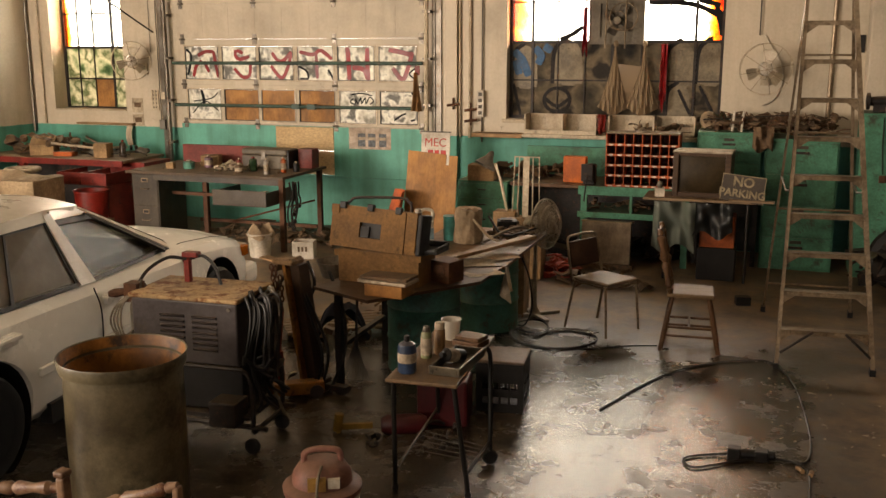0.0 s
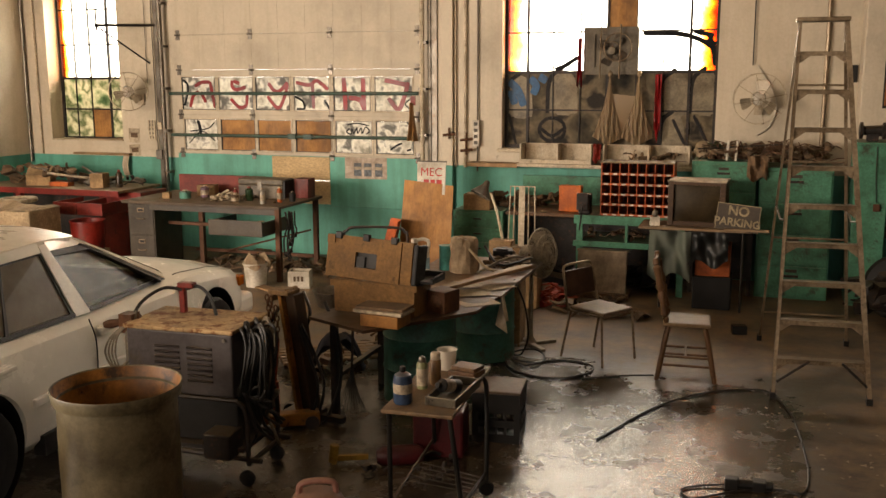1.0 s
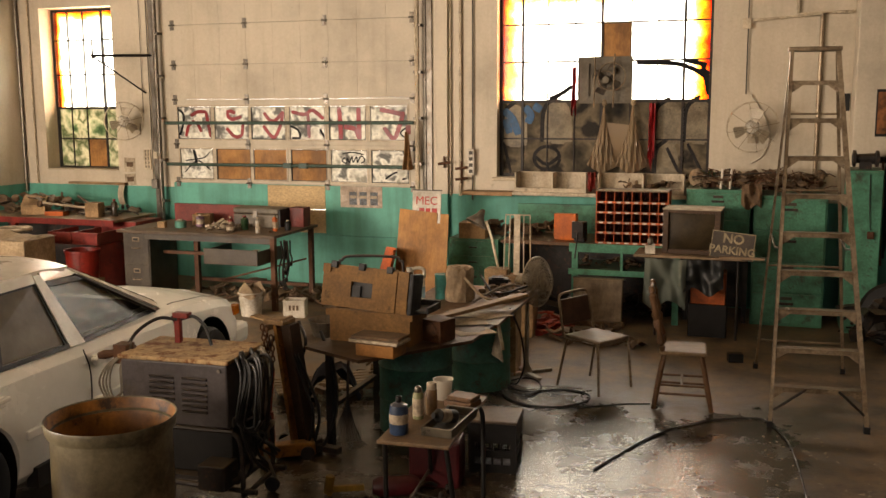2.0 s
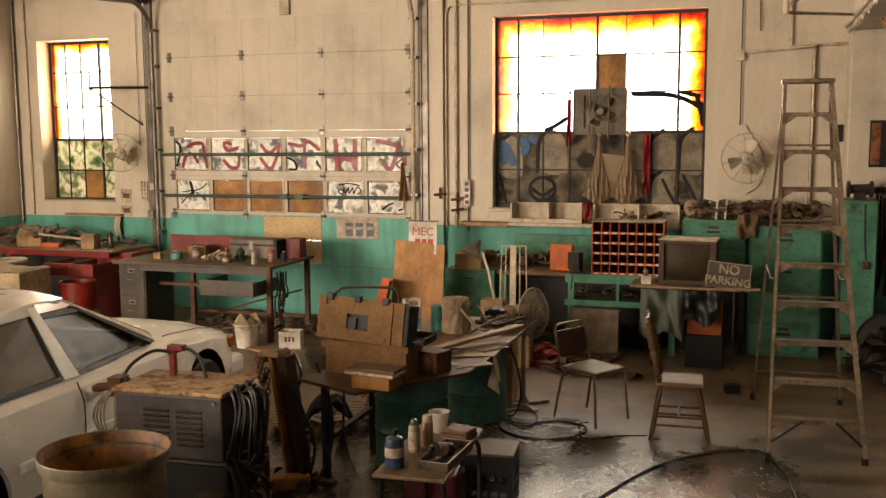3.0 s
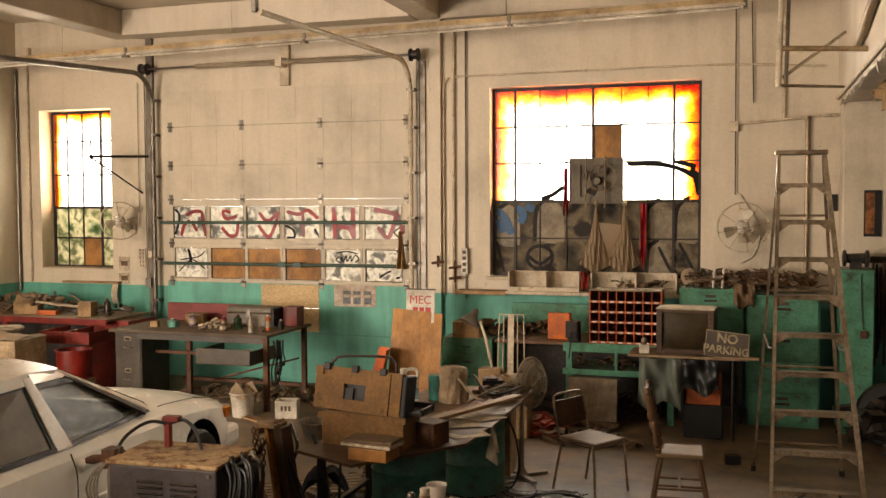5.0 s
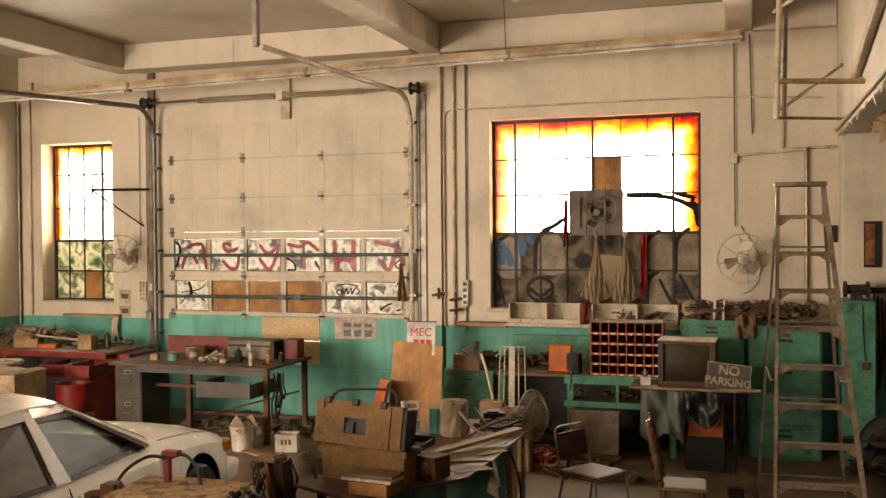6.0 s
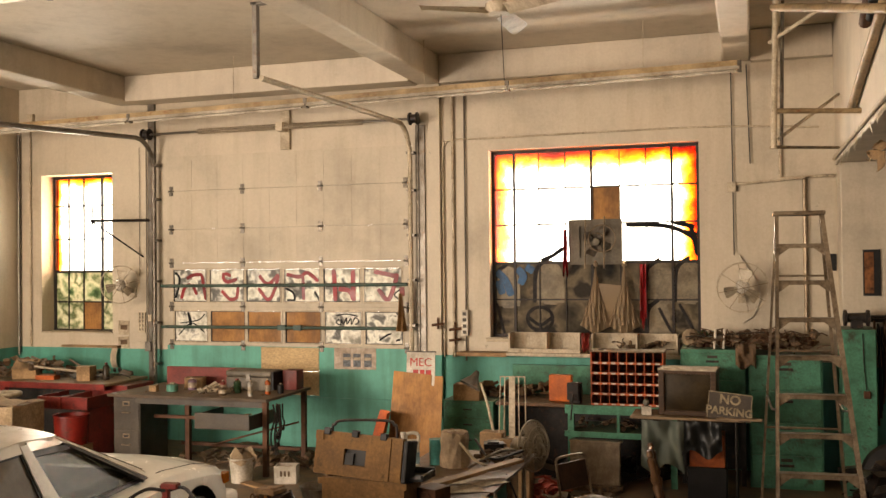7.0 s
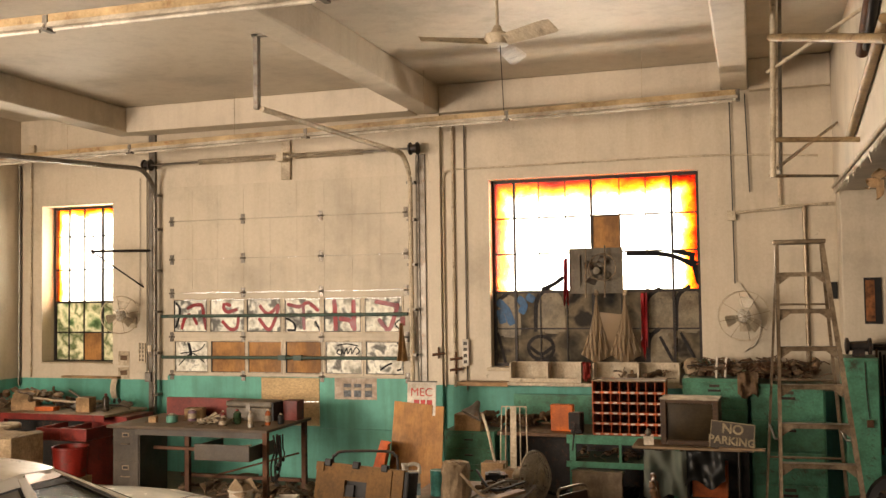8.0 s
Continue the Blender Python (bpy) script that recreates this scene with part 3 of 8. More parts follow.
def roller_door():
    d = thing("door_1", "cream and teal sectional garage door with two rows of sprayed windows", "garage door", kind="structure")
    for lo, hi in zip(SECTIONS, SECTIONS[1:]):
        holes = []
        if lo == 1.40:
            holes = [(a + 0.015, b + 0.012, *DROWS[1]) for a, b in DCOLS]
        if lo == 1.95:
            holes = [(a, b, *DROWS[0]) for a, b in DCOLS]
        if lo == 0.70:
            holes = [(-6.60, -5.70, 0.72, 1.385)]
        s = wall_with_holes(DOOR[0] + 0.01, DOOR[1] - 0.01, lo + 0.004, hi - 0.004, DY, DY + 0.05, holes)
        if hi > 2.6:
            for k in range(1, 9):
                x = DOOR[0] + 0.42 * k
                s.box(x - 0.012, x + 0.012, DY - 0.003, DY + 0.001, lo + 0.05, hi - 0.05)
        s.box(DOOR[0] + 0.02, DOOR[1] - 0.02, DY + 0.028, DY + 0.044, lo - 0.02, lo + 0.003)
        part("door_section", s, M_DOOR, d)
    for r, (lo, hi) in enumerate(DROWS):
        for k, (a, b) in enumerate(DCOLS):
            a, b = a + 0.015 * r, b + 0.012 * r
            rim = wall_with_holes(a + 0.001, b - 0.001, lo + 0.001, hi - 0.001, DY - 0.006, DY + 0.011, [(a + 0.011, b - 0.009, lo + 0.010, hi - 0.009)])
            part("gasket", rim, M_TRIM if k % 2 == r else M_STEEL, d)
            frame_bar = wall_with_holes(a - 0.022, b + 0.02, lo - 0.02, hi + 0.02, DY - 0.007, DY - 0.0005, [(a, b, lo, hi)])
            part("pane_surround", frame_bar, M_CREAM, d)
            mat = M_PLY if r == 1 and k in (1, 2, 3) else M_DOORGLASS
            part("pane", Shape().box(a + 0.002, b - 0.002, DY + 0.012, DY + 0.02, lo + 0.002, hi - 0.002), mat, d)
    for lo in SECTIONS[2:-1]:
        for x in (-8.05, -6.88, -5.66, -4.40):
            s = Shape().box(x - 0.03, x + 0.03, DY - 0.012, DY, lo - 0.07, lo - 0.02).box(x - 0.03, x + 0.03, DY - 0.012, DY, lo + 0.02, lo + 0.07)
            s.tube([(x - 0.04, DY - 0.012, lo), (x + 0.04, DY - 0.012, lo)], 0.014, 8)
            s.box(x - 0.012, x + 0.012, DY - 0.018, DY - 0.004, lo - 0.06, lo + 0.06)
            part("hinge", s, M_STEEL, d)
    for z, x1 in ((2.25, -4.36), (1.66, -4.45)):
        part("bar", Shape().tube([(-8.17, DY - 0.09, z), (x1, DY - 0.09, z + 0.01)], 0.024, 10), M_BARGREEN, d, "green painted steel bar", smooth=True)
    for x in (-6.22, -5.98):
        part("bracket", Shape().box(x - 0.06, x + 0.06, DY - 0.12, DY - 0.06, 1.63, 1.70), M_BARGREEN, d)
    return d


door_1 = roller_door()


def ribbon(s, q, r):
    """A flat painted line of half width r along the points q, facing south."""
    k = len(s.v)
    for n, p in enumerate(q):
        d = (q[min(n + 1, len(q) - 1)] - q[max(n - 1, 0)]).normalized()
        w = Vector((-d.z, 0, d.x)) * r * (0.75 if n in (0, len(q) - 1) else 1)
        s.v += [tuple(p + w), tuple(p - w)]
    s.f += [(k + 2 * n, k + 2 * n + 1, k + 2 * n + 3, k + 2 * n + 2) for n in range(len(q) - 1)]


def strokes(pane_x, lines, material, z0=2.02, h=0.46, w=0.548, r=0.026):
    s = Shape()
    for n, pts in enumerate(lines):
        ribbon(s, spline([(pane_x + u * w, DY + 0.009 - 0.001 * n, z0 + v * h) for u, v in pts], 6), r)
    return part("sprayed_stroke", s, material, door_1)


PX = [c[0] for c in DCOLS]
strokes(PX[0], [[(0.22, 0.08), (0.32, 0.42), (0.50, 0.56)], [(0.38, 0.72), (0.60, 0.84), (0.85, 0.85)], [(0.85, 0.86), (0.90, 0.5), (0.97, 0.06)], [(0.56, 0.55), (0.70, 0.22)]], M_REDPAINT)
strokes(PX[0], [[(0.04, 0.92), (0.17, 0.74), (0.13, 0.4), (0.04, 0.12)]], M_BLACKPAINT, r=0.018)
strokes(PX[1], [[(0.40, 0.90), (0.40, 0.72), (0.52, 0.62), (0.80, 0.70)], [(0.34, 0.34), (0.58, 0.09), (0.78, 0.14), (0.83, 0.48)], [(0.44, 0.88), (0.62, 0.80)]], M_REDPAINT)
strokes(PX[2], [[(0.36, 0.82), (0.52, 0.60), (0.68, 0.58), (0.92, 0.84)], [(0.33, 0.42), (0.63, 0.07), (0.84, 0.48), (0.90, 0.80)]], M_REDPAINT)
strokes(PX[3], [[(0.06, 0.84), (0.42, 0.76), (0.66, 0.88), (0.95, 0.62)], [(0.52, 0.78), (0.54, 0.06)], [(0.70, 0.84), (0.88, 0.72)]], M_REDPAINT)
strokes(PX[3], [[(0.02, 0.42), (0.24, 0.28), (0.28, 0.06), (0.06, 0.05)], [(0.84, 0.32), (0.93, 0.16), (0.99, 0.03)]], M_BLACKPAINT, r=0.016)
strokes(PX[4], [[(0.27, 0.97), (0.30, 0.5), (0.31, 0.03)], [(0.80, 0.95), (0.80, 0.5), (0.82, 0.03)], [(0.40, 0.40), (0.70, 0.32), (0.82, 0.05)]], M_REDPAINT, r=0.033)
strokes(PX[5], [[(0.26, 0.90), (0.62, 0.82), (0.90, 0.74)], [(0.88, 0.84), (0.78, 0.44), (0.62, 0.06), (0.36, 0.38)]], M_REDPAINT, r=0.031)
strokes(PX[5], [[(0.95, 0.05), (0.80, 0.22), (0.98, 0.40)]], M_BLACKPAINT, r=0.010)
LOW = (DROWS[1][0], 0.44)
strokes(PX[0] + 0.015, [[(0.1, 0.2), (0.5, 0.6), (0.9, 0.3)], [(0.38, 0.97), (0.46, 0.7), (0.48, 0.42)], [(0.15, 0.6), (0.7, 0.7), (0.9, 0.9)]], M_BLACKPAINT, *LOW, r=0.009)
strokes(PX[0] + 0.015, [[(0.40, 0.95), (0.46, 0.70), (0.47, 0.46)]], M_BLACKPAINT, *LOW, r=0.024)
strokes(PX[4] + 0.015, [[(0.38, 0.78), (0.30, 0.66), (0.42, 0.60), (0.44, 0.76), (0.50, 0.62), (0.58, 0.80), (0.60, 0.62), (0.70, 0.80), (0.72, 0.62), (0.82, 0.82), (0.92, 0.70), (0.82, 0.60)], [(0.30, 0.88), (0.6, 0.93), (0.90, 0.86)]], M_BLACKPAINT, *LOW, r=0.009)
strokes(PX[5] + 0.015, [[(0.36, 0.12), (0.55, 0.28), (0.68, 0.34)], [(0.82, 0.97), (0.95, 0.8), (0.97, 0.45)], [(0.80, 0.12), (0.92, 0.16)]], M_BLACKPAINT, *LOW, r=0.013)
part("patch_board", Shape().box(-6.595, -5.705, DY - 0.006, DY + 0.03, 0.725, 1.05).box(-6.595, -5.705, DY - 0.006, DY + 0.03, 1.056, 1.38), M_OSB, door_1, "strand board patch")


def door_track():
    t = thing("door_track", "grey steel garage door tracks with curved upper rails and hanger", "door track", kind="structure")
    for x, far, side in ((-8.28, 8.4, -1), (-4.30, 8.9, 1)):
        y = DY - 0.10
        pts = [(x, y, 0.02), (x, y, 3.95)] + [(x + (0.0), y - 0.42 * (1 - math.cos(radians(a))), 3.95 + 0.42 * math.sin(radians(a))) for a in (15, 30, 45, 60, 75, 90)]
        pts += [(x - 0.55 if side > 0 else x + 0.35, far, 4.50 if side > 0 else 4.13)]
        part("rail", Shape().tube(pts, 0.034, 8), M_CREAM if side > 0 else M_STEEL, t, smooth=True)
        top = 4.4 if side > 0 else 5.28
        part("angle_iron", Shape().box(x + side * 0.05, x + side * 0.09, DY - 0.02, DY + 0.03, 0, top).box(x + side * 0.09, x + side * 0.17, DY + 0.0, DY + 0.028, 0, top), M_STEEL, t)
        for z in (0.5, 1.1, 1.7, 2.3, 2.9, 3.5, 4.0):
            part("track_clip", Shape().box(x - 0.05, x + 0.06, y - 0.02, DY, z, z + 0.035), M_STEEL, t)
        part("drum_wheel", Shape().lathe([(0.03, -0.06), (0.085, -0.06), (0.085, -0.04), (0.06, -0.035), (0.06, 0.035), (0.085, 0.04), (0.085, 0.06), (0.03, 0.06)], 16, pose(x + 0.08 * side, DY - 0.16, 4.46, 0, 90, 0)), M_IRON, t, smooth=True)
    part("hanger", Shape().box(-4.93, -4.88, 8.86, 8.93, 4.50, CEIL - 0.002).box(-4.95, -4.72, 8.86, 8.93, CEIL - 0.03, CEIL - 0.004), M_STEEL, t)
    part("shaft", Shape().tube([(-8.3, DY - 0.16, 4.46), (-4.2, DY - 0.16, 4.46)], 0.016, 8), M_STEEL, t)
    spring = [(-7.5 + 0.004 * k, DY - 0.16 + 0.035 * math.cos(k * 0.9), 4.46 + 0.035 * math.sin(k * 0.9)) for k in range(640)]
    part("spring", Shape().tube(spring, 0.008, 4), M_CREAM, t, "cream painted torsion spring")
    part("centre_bracket", Shape().box(-6.26, -6.12, DY - 0.02, DY + 0.05, 4.16, 4.85).box(-6.24, -6.14, DY - 0.2, DY - 0.02, 4.40, 4.52), M_CREAM, t)
    return t


door_track()

# ---- the car ----
def wheel(name, parent, m, r=0.32):
    w = part(name, Shape().lathe([(r * 0.60, -0.10), (r * 0.9, -0.105), (r, -0.07), (r, 0.07), (r * 0.9, 0.105), (r * 0.60, 0.10)], 32, m), M_BLACK, parent, smooth=True)
    part("tyre", Shape().lathe([(r * 0.62, 0.098), (r * 0.8, 0.112), (r * 0.93, 0.106), (r * 0.93, 0.09), (r * 0.62, 0.08)], 32, m), M_BLACK, w, smooth=True)
    part("rim", Shape().lathe([(0.02, 0.06), (0.06, 0.085), (0.10, 0.07), (r * 0.5, 0.055), (r * 0.58, 0.09), (r * 0.61, 0.10), (r * 0.61, -0.05), (0.02, -0.05)], 32, m), M_STEEL, w, smooth=True)
    return w


def sedan():
    c = thing("car", "dusty white four-door sedan parked on the concrete", "car", pose(-4.99, 3.92, 0, 0, 0, 94.7))
    # lower body: stations along the length, with half width, underside, waist and the crown of the top
    st = [(-1.16, 0.70, 0.46, 0.76, 0.80), (-1.08, 0.82, 0.34, 0.88, 0.93), (-0.7, 0.90, 0.27, 0.93, 0.99), (-0.2, 0.92, 0.22, 0.95, 1.00),
          (0.6, 0.92, 0.20, 0.94, 0.96), (1.4, 0.92, 0.20, 0.92, 0.94), (2.1, 0.92, 0.20, 0.90, 0.98), (2.6, 0.91, 0.22, 0.89, 0.985),
          (3.1, 0.89, 0.26, 0.84, 0.92), (3.42, 0.86, 0.28, 0.78, 0.85), (3.58, 0.78, 0.30, 0.70, 0.76), (3.66, 0.62, 0.38, 0.60, 0.64)]
    rings = []
    for x, w, zb, zt, crown in st:
        half = [(0, zb), (w - 0.10, zb), (w - 0.03, zb + 0.07), (w, zb + (zt - zb) * 0.35), (w + 0.004, zb + (zt - zb) * 0.55), (w - 0.03, zt - 0.07), (w - 0.09, zt - 0.012), (w - 0.2, zt + 0.012), (w * 0.45, zt + (crown - zt) * 0.8), (0, crown)]
        rings.append([(x, -a, z) for a, z in half] + [(x, a, z) for a, z in half[-2:0:-1]])
    n = len(rings[0])
    s = Shape()
    s.add([p for r in rings for p in r], [(i * n + k, i * n + (k + 1) % n, (i + 1) * n + (k + 1) % n, (i + 1) * n + k) for i in range(len(rings) - 1) for k in range(n)]
          + [tuple(range(n)), tuple((len(rings) - 1) * n + k for k in range(n))[::-1]])
    body = part("body", s, M_CARPAINT, c)
    cut = Shape()
    for x in (0.0, 2.86):
        for y in (-0.98, 0.70):
            cut.lathe([(0.39, 0.0), (0.39, 0.30)], 28, pose(x, y + 0.28, 0.34, 90, 0, 0))
    cutter = part("cutter", cut, M_BLACK, c)
    mod = body.modifiers.new("arches", "BOOLEAN")
    mod.operation, mod.object, mod.solver = "DIFFERENCE", cutter, "EXACT"
    sub = body.modifiers.new("round", "BEVEL")
    sub.width, sub.segments, sub.limit_method = 0.012, 2, "ANGLE"
    bpy.context.view_layer.update()
    me = bpy.data.meshes.new_from_object(body.evaluated_get(bpy.context.evaluated_depsgraph_get()))
    body.modifiers.clear()
    body.data = me
    bpy.data.objects.remove(cutter)
    for p in me.polygons:
        p.use_smooth = True
    me.set_sharp_from_angle(angle=radians(32))
    # cabin: waist and roof outlines
    lo = [(-0.22, 0.74, 0.95), (0.10, 0.80, 0.95), (1.10, 0.82, 0.93), (2.20, 0.80, 0.90), (2.48, 0.58, 0.93)]
    hi = [(0.26, 0.54, 1.355), (0.44, 0.60, 1.38), (1.02, 0.625, 1.395), (1.34, 0.61, 1.37), (1.48, 0.54, 1.355)]

    def roof(u, v):
        k = min(3, int(u * 4))
        q = Vector(hi[k]).lerp(Vector(hi[k + 1]), u * 4 - k)
        a = 2 * v - 1
        return (q.x + 0.05 * (1 - a * a) * (2 * u - 1), -q.y * a, q.z + 0.045 * (1 - a * a))
    part("roof", Shape().sheet(roof, 12, 10, 0.03), M_CARROOF, c, "white roof under brown dust", smooth=True)

    def pane(name, pts, off, mat, parent):
        p = [Vector(q) for q in pts]
        nrm = (p[1] - p[0]).cross(p[-1] - p[0]).normalized() * off
        k = len(p)
        s = Shape().add([q + nrm for q in p] + [q - nrm * 0.4 for q in p], [tuple(range(k)), tuple(range(2 * k - 1, k - 1, -1))] + [(i, i + k, (i + 1) % k + k, (i + 1) % k) for i in range(k)])
        return part(name, s, mat, parent)

    def side(u, w):
        """A point of the right-hand cabin side: u along, w from the waist to the roof."""
        xl = [q[0] for q in lo]
        k = max(0, min(3, sum(1 for q in (0.10, 1.10, 2.20) if u >= q)))
        a = (u - xl[k]) / (xl[k + 1] - xl[k])
        q = Vector(lo[k]).lerp(Vector(lo[k + 1]), a).lerp(Vector(hi[k]).lerp(Vector(hi[k + 1]), a), w)
        return (q.x, -q.y, q.z)

    for sgn in (1, -1):
        def put(name, uw, off, mat):
            q = [(x, y * sgn, z) for x, y, z in (side(u, w) for u, w in uw)]
            return pane(name, q if sgn > 0 else q[::-1], off, mat, c)
        # pillars use the duller roof paint, both for their dust and their shaded side
        put("rear_pillar", [(-0.22, -0.03), (0.16, -0.03), (0.16, 1.0), (-0.22, 1.0)], 0.022, M_CARROOF)
        put("door_pillar", [(1.03, -0.03), (1.19, -0.03), (1.17, 1.0), (1.01, 1.0)], 0.022, M_CARROOF)
        put("front_pillar", [(2.30, -0.03), (2.43, -0.03), (2.43, 1.0), (2.30, 1.0)], 0.022, M_CARROOF)
        put("roof_rail", [(0.16, 0.90), (1.01, 0.90), (1.01, 1.03), (0.16, 1.03)], 0.020, M_CARPAINT)
        put("roof_rail", [(1.17, 0.90), (2.32, 0.90), (2.32, 1.03), (1.17, 1.03)], 0.020, M_CARPAINT)
        put("window_trim", [(0.16, -0.03), (1.03, -0.03), (1.03, 0.025), (0.16, 0.025)], 0.024, M_TRIM)
        put("window_trim", [(1.19, -0.03), (2.30, -0.03), (2.30, 0.025), (1.19, 0.025)], 0.024, M_TRIM)
        put("window_trim", [(1.0, 0.025), (1.035, 0.025), (1.015, 0.90), (0.98, 0.90)], 0.014, M_TRIM)
        put("window_trim", [(1.185, 0.025), (1.21, 0.025), (1.19, 0.90), (1.165, 0.90)], 0.014, M_TRIM)
        put("window_trim", [(0.38, 0.025), (0.41, 0.025), (0.41, 0.90), (0.38, 0.90)], 0.016, M_TRIM)
        put("window_trim", [(2.20, 0.03), (2.31, 0.03), (2.31, 0.92), (2.20, 0.92)], 0.014, M_TRIM)
        put("window_trim", [(1.19, 0.82), (2.22, 0.82), (2.22, 0.90), (1.19, 0.90)], 0.012, M_TRIM)
        put("window_trim", [(0.2, 0.875), (0.99, 0.875), (0.99, 0.90), (0.2, 0.90)], 0.012, M_TRIM)
        put("rear_door_glass", [(0.15, 0.04), (1.04, 0.04), (1.02, 0.92), (0.15, 0.92)], 0.005, M_REARGLASS)
        put("front_door_glass", [(1.18, 0.04), (2.29, 0.04), (2.29, 0.92), (1.16, 0.92)], 0.005, M_CARGLASS)
    pane("windscreen", [(2.49, -0.60, 0.93), (2.49, 0.60, 0.93), (1.52, 0.52, 1.36), (1.52, -0.52, 1.36)], 0.008, M_CARGLASS, c)
    pane("rear_window", [(-0.22, 0.68, 0.96), (-0.22, -0.68, 0.96), (0.24, -0.52, 1.36), (0.24, 0.52, 1.36)], 0.008, M_CARGLASS, c)
    # dark trimmed inside: deck, seats and wheel
    inside = surface("dark_car_interior", (0.03, 0.025, 0.02), 0.8, dust=0.1)
    part("interior_deck", Shape().box(-0.10, 2.02, -0.70, 0.70, 0.90, 1.010), inside, c, "dark dusty interior", bevel=0.02)
    part("headliner", Shape().sheet(lambda u, v: (0.30 + 1.14 * u, -0.56 + 1.12 * v, 1.325 + 0.03 * math.sin(math.pi * v)), 6, 6, 0.012), inside, c, "dark sagging roof lining", smooth=True)
    part("dashboard", Shape().box(1.72, 2.30, -0.62, 0.62, 0.86, 0.985), inside, c, bevel=0.04)
    part("steering_wheel", Shape().tube([(1.62 + 0.07 * math.sin(a), 0.36 + 0.17 * math.cos(a), 1.02 + 0.15 * math.sin(a)) for a in [6.283 * k / 20 for k in range(20)]], 0.014, 6, closed=True), inside, c, smooth=True)
    for y in (-0.36, 0.36):
        part("seat_back", Shape().box(0.98, 1.12, y - 0.24, y + 0.24, 0.98, 1.16, pose(0, 0, 0, 0, -4, 0)).box(0.96, 1.06, y - 0.14, y + 0.14, 1.17, 1.30, pose(0, 0, 0, 0, -4, 0)), inside, c, bevel=0.04)
    for x in (0.0, 2.86):
        part("wheel_well", Shape().lathe([(0.01, 0.004), (0.387, 0.004), (0.387, 0.185)], 28, pose(x, -0.702, 0.34, 90, 0, 0), cap=False), M_TRIM, c, "black wheel arch lining", smooth=True)
        wheel("wheel", c, pose(x, -0.80, 0.32, 90, 0, 0))
        wheel("wheel", c, pose(x, 0.80, 0.32, -90, 0, 0))
    for x in (1.08,):
        part("door_seam", Shape().tube(spline([(1.09, -0.895, 0.90), (1.11, -0.926, 0.75), (1.10, -0.928, 0.5), (1.06, -0.915, 0.28)]), 0.005, 6), M_TRIM, c)
    part("door_seam", Shape().tube(spline([(2.26, -0.885, 0.87), (2.3, -0.915, 0.7), (2.32, -0.917, 0.55), (2.34, -0.91, 0.5)]), 0.006, 6), M_TRIM, c)
    part("bonnet_seam", Shape().tube(spline([(2.5, -0.712, 0.906), (2.6, -0.71, 0.903), (2.85, -0.70, 0.878), (3.1, -0.69, 0.853), (3.28, -0.675, 0.82), (3.42, -0.66, 0.793)]), 0.0035, 6), M_TRIM, c)
    for x in (0.10, 1.16):
        part("door_handle", Shape().box(x, x + 0.20, -0.950, -0.90, 0.795, 0.825).box(x + 0.02, x + 0.18, -0.932, -0.89, 0.765, 0.835), M_CARPAINT, c, bevel=0.008)
    for a, b in ((0.44, 1.06), (1.12, 2.28), (-0.95, -0.42)):
        part("side_moulding", Shape().box(a, b, -0.942, -0.905, 0.50, 0.56), M_CARPAINT, c, bevel=0.01)
    part("marker_lamp", Shape().box(3.38, 3.48, -0.868, -0.80, 0.63, 0.72), surface("amber_lens", (0.75, 0.22, 0.02), 0.2, dust=0.1), c, "amber corner lamp", bevel=0.01)
    part("headlamp", Shape().box(3.48, 3.64, -0.78, -0.50, 0.60, 0.70), M_WHITEPLASTIC, c, bevel=0.015)
    part("bumper", Shape().box(3.40, 3.72, -0.85, 0.85, 0.33, 0.52), M_CARPAINT, c, bevel=0.05)
    part("bumper", Shape().box(-1.24, -0.9, -0.86, 0.86, 0.36, 0.56), M_CARPAINT, c, bevel=0.05)
    # black strip that stands in for the shadow under the sill
    part("sill_shade_strip", Shape().box(0.52, 2.30, -0.924, -0.84, 0.17, 0.30), M_TRIM, c)
    return c


sedan()


# ---- open steel drum in front ----
def open_drum():
    d = thing("open_drum", "pale grey-green open steel drum with a rusty inside", "drum", pose(-3.11, 3.95, 0, 0, 0, 20))
    m = surface("grey_green_drum", (0.155, 0.13, 0.075), 0.45, 0.05, wear=(0.06, 0.05, 0.028), dust=0.1, scale=1.1, stain=0.5, worn=0.49)
    part("shell", Shape().lathe([(0.02, 0.01), (0.295, 0.01), (0.300, 0.03), (0.302, 0.30), (0.303, 0.60), (0.300, 0.86)], 48, cap=False), m, d, smooth=True)
    part("lining", Shape().lathe([(0.3195, 0.913), (0.306, 0.86), (0.292, 0.82), (0.290, 0.03), (0.02, 0.02)], 48, cap=False), surface("rusty_lining", (0.27, 0.115, 0.018), 0.6, wear=(0.035, 0.018, 0.008), dust=0.0, scale=2.2, stain=0.6), d, "rust-orange inner wall", smooth=True)
    part("rim_band", Shape().lathe([(0.299, 0.845), (0.318, 0.85), (0.322, 0.865), (0.330, 0.913), (0.327, 0.919), (0.321, 0.915), (0.312, 0.88)], 48, cap=False), m, d, smooth=True)
    return d


open_drum()


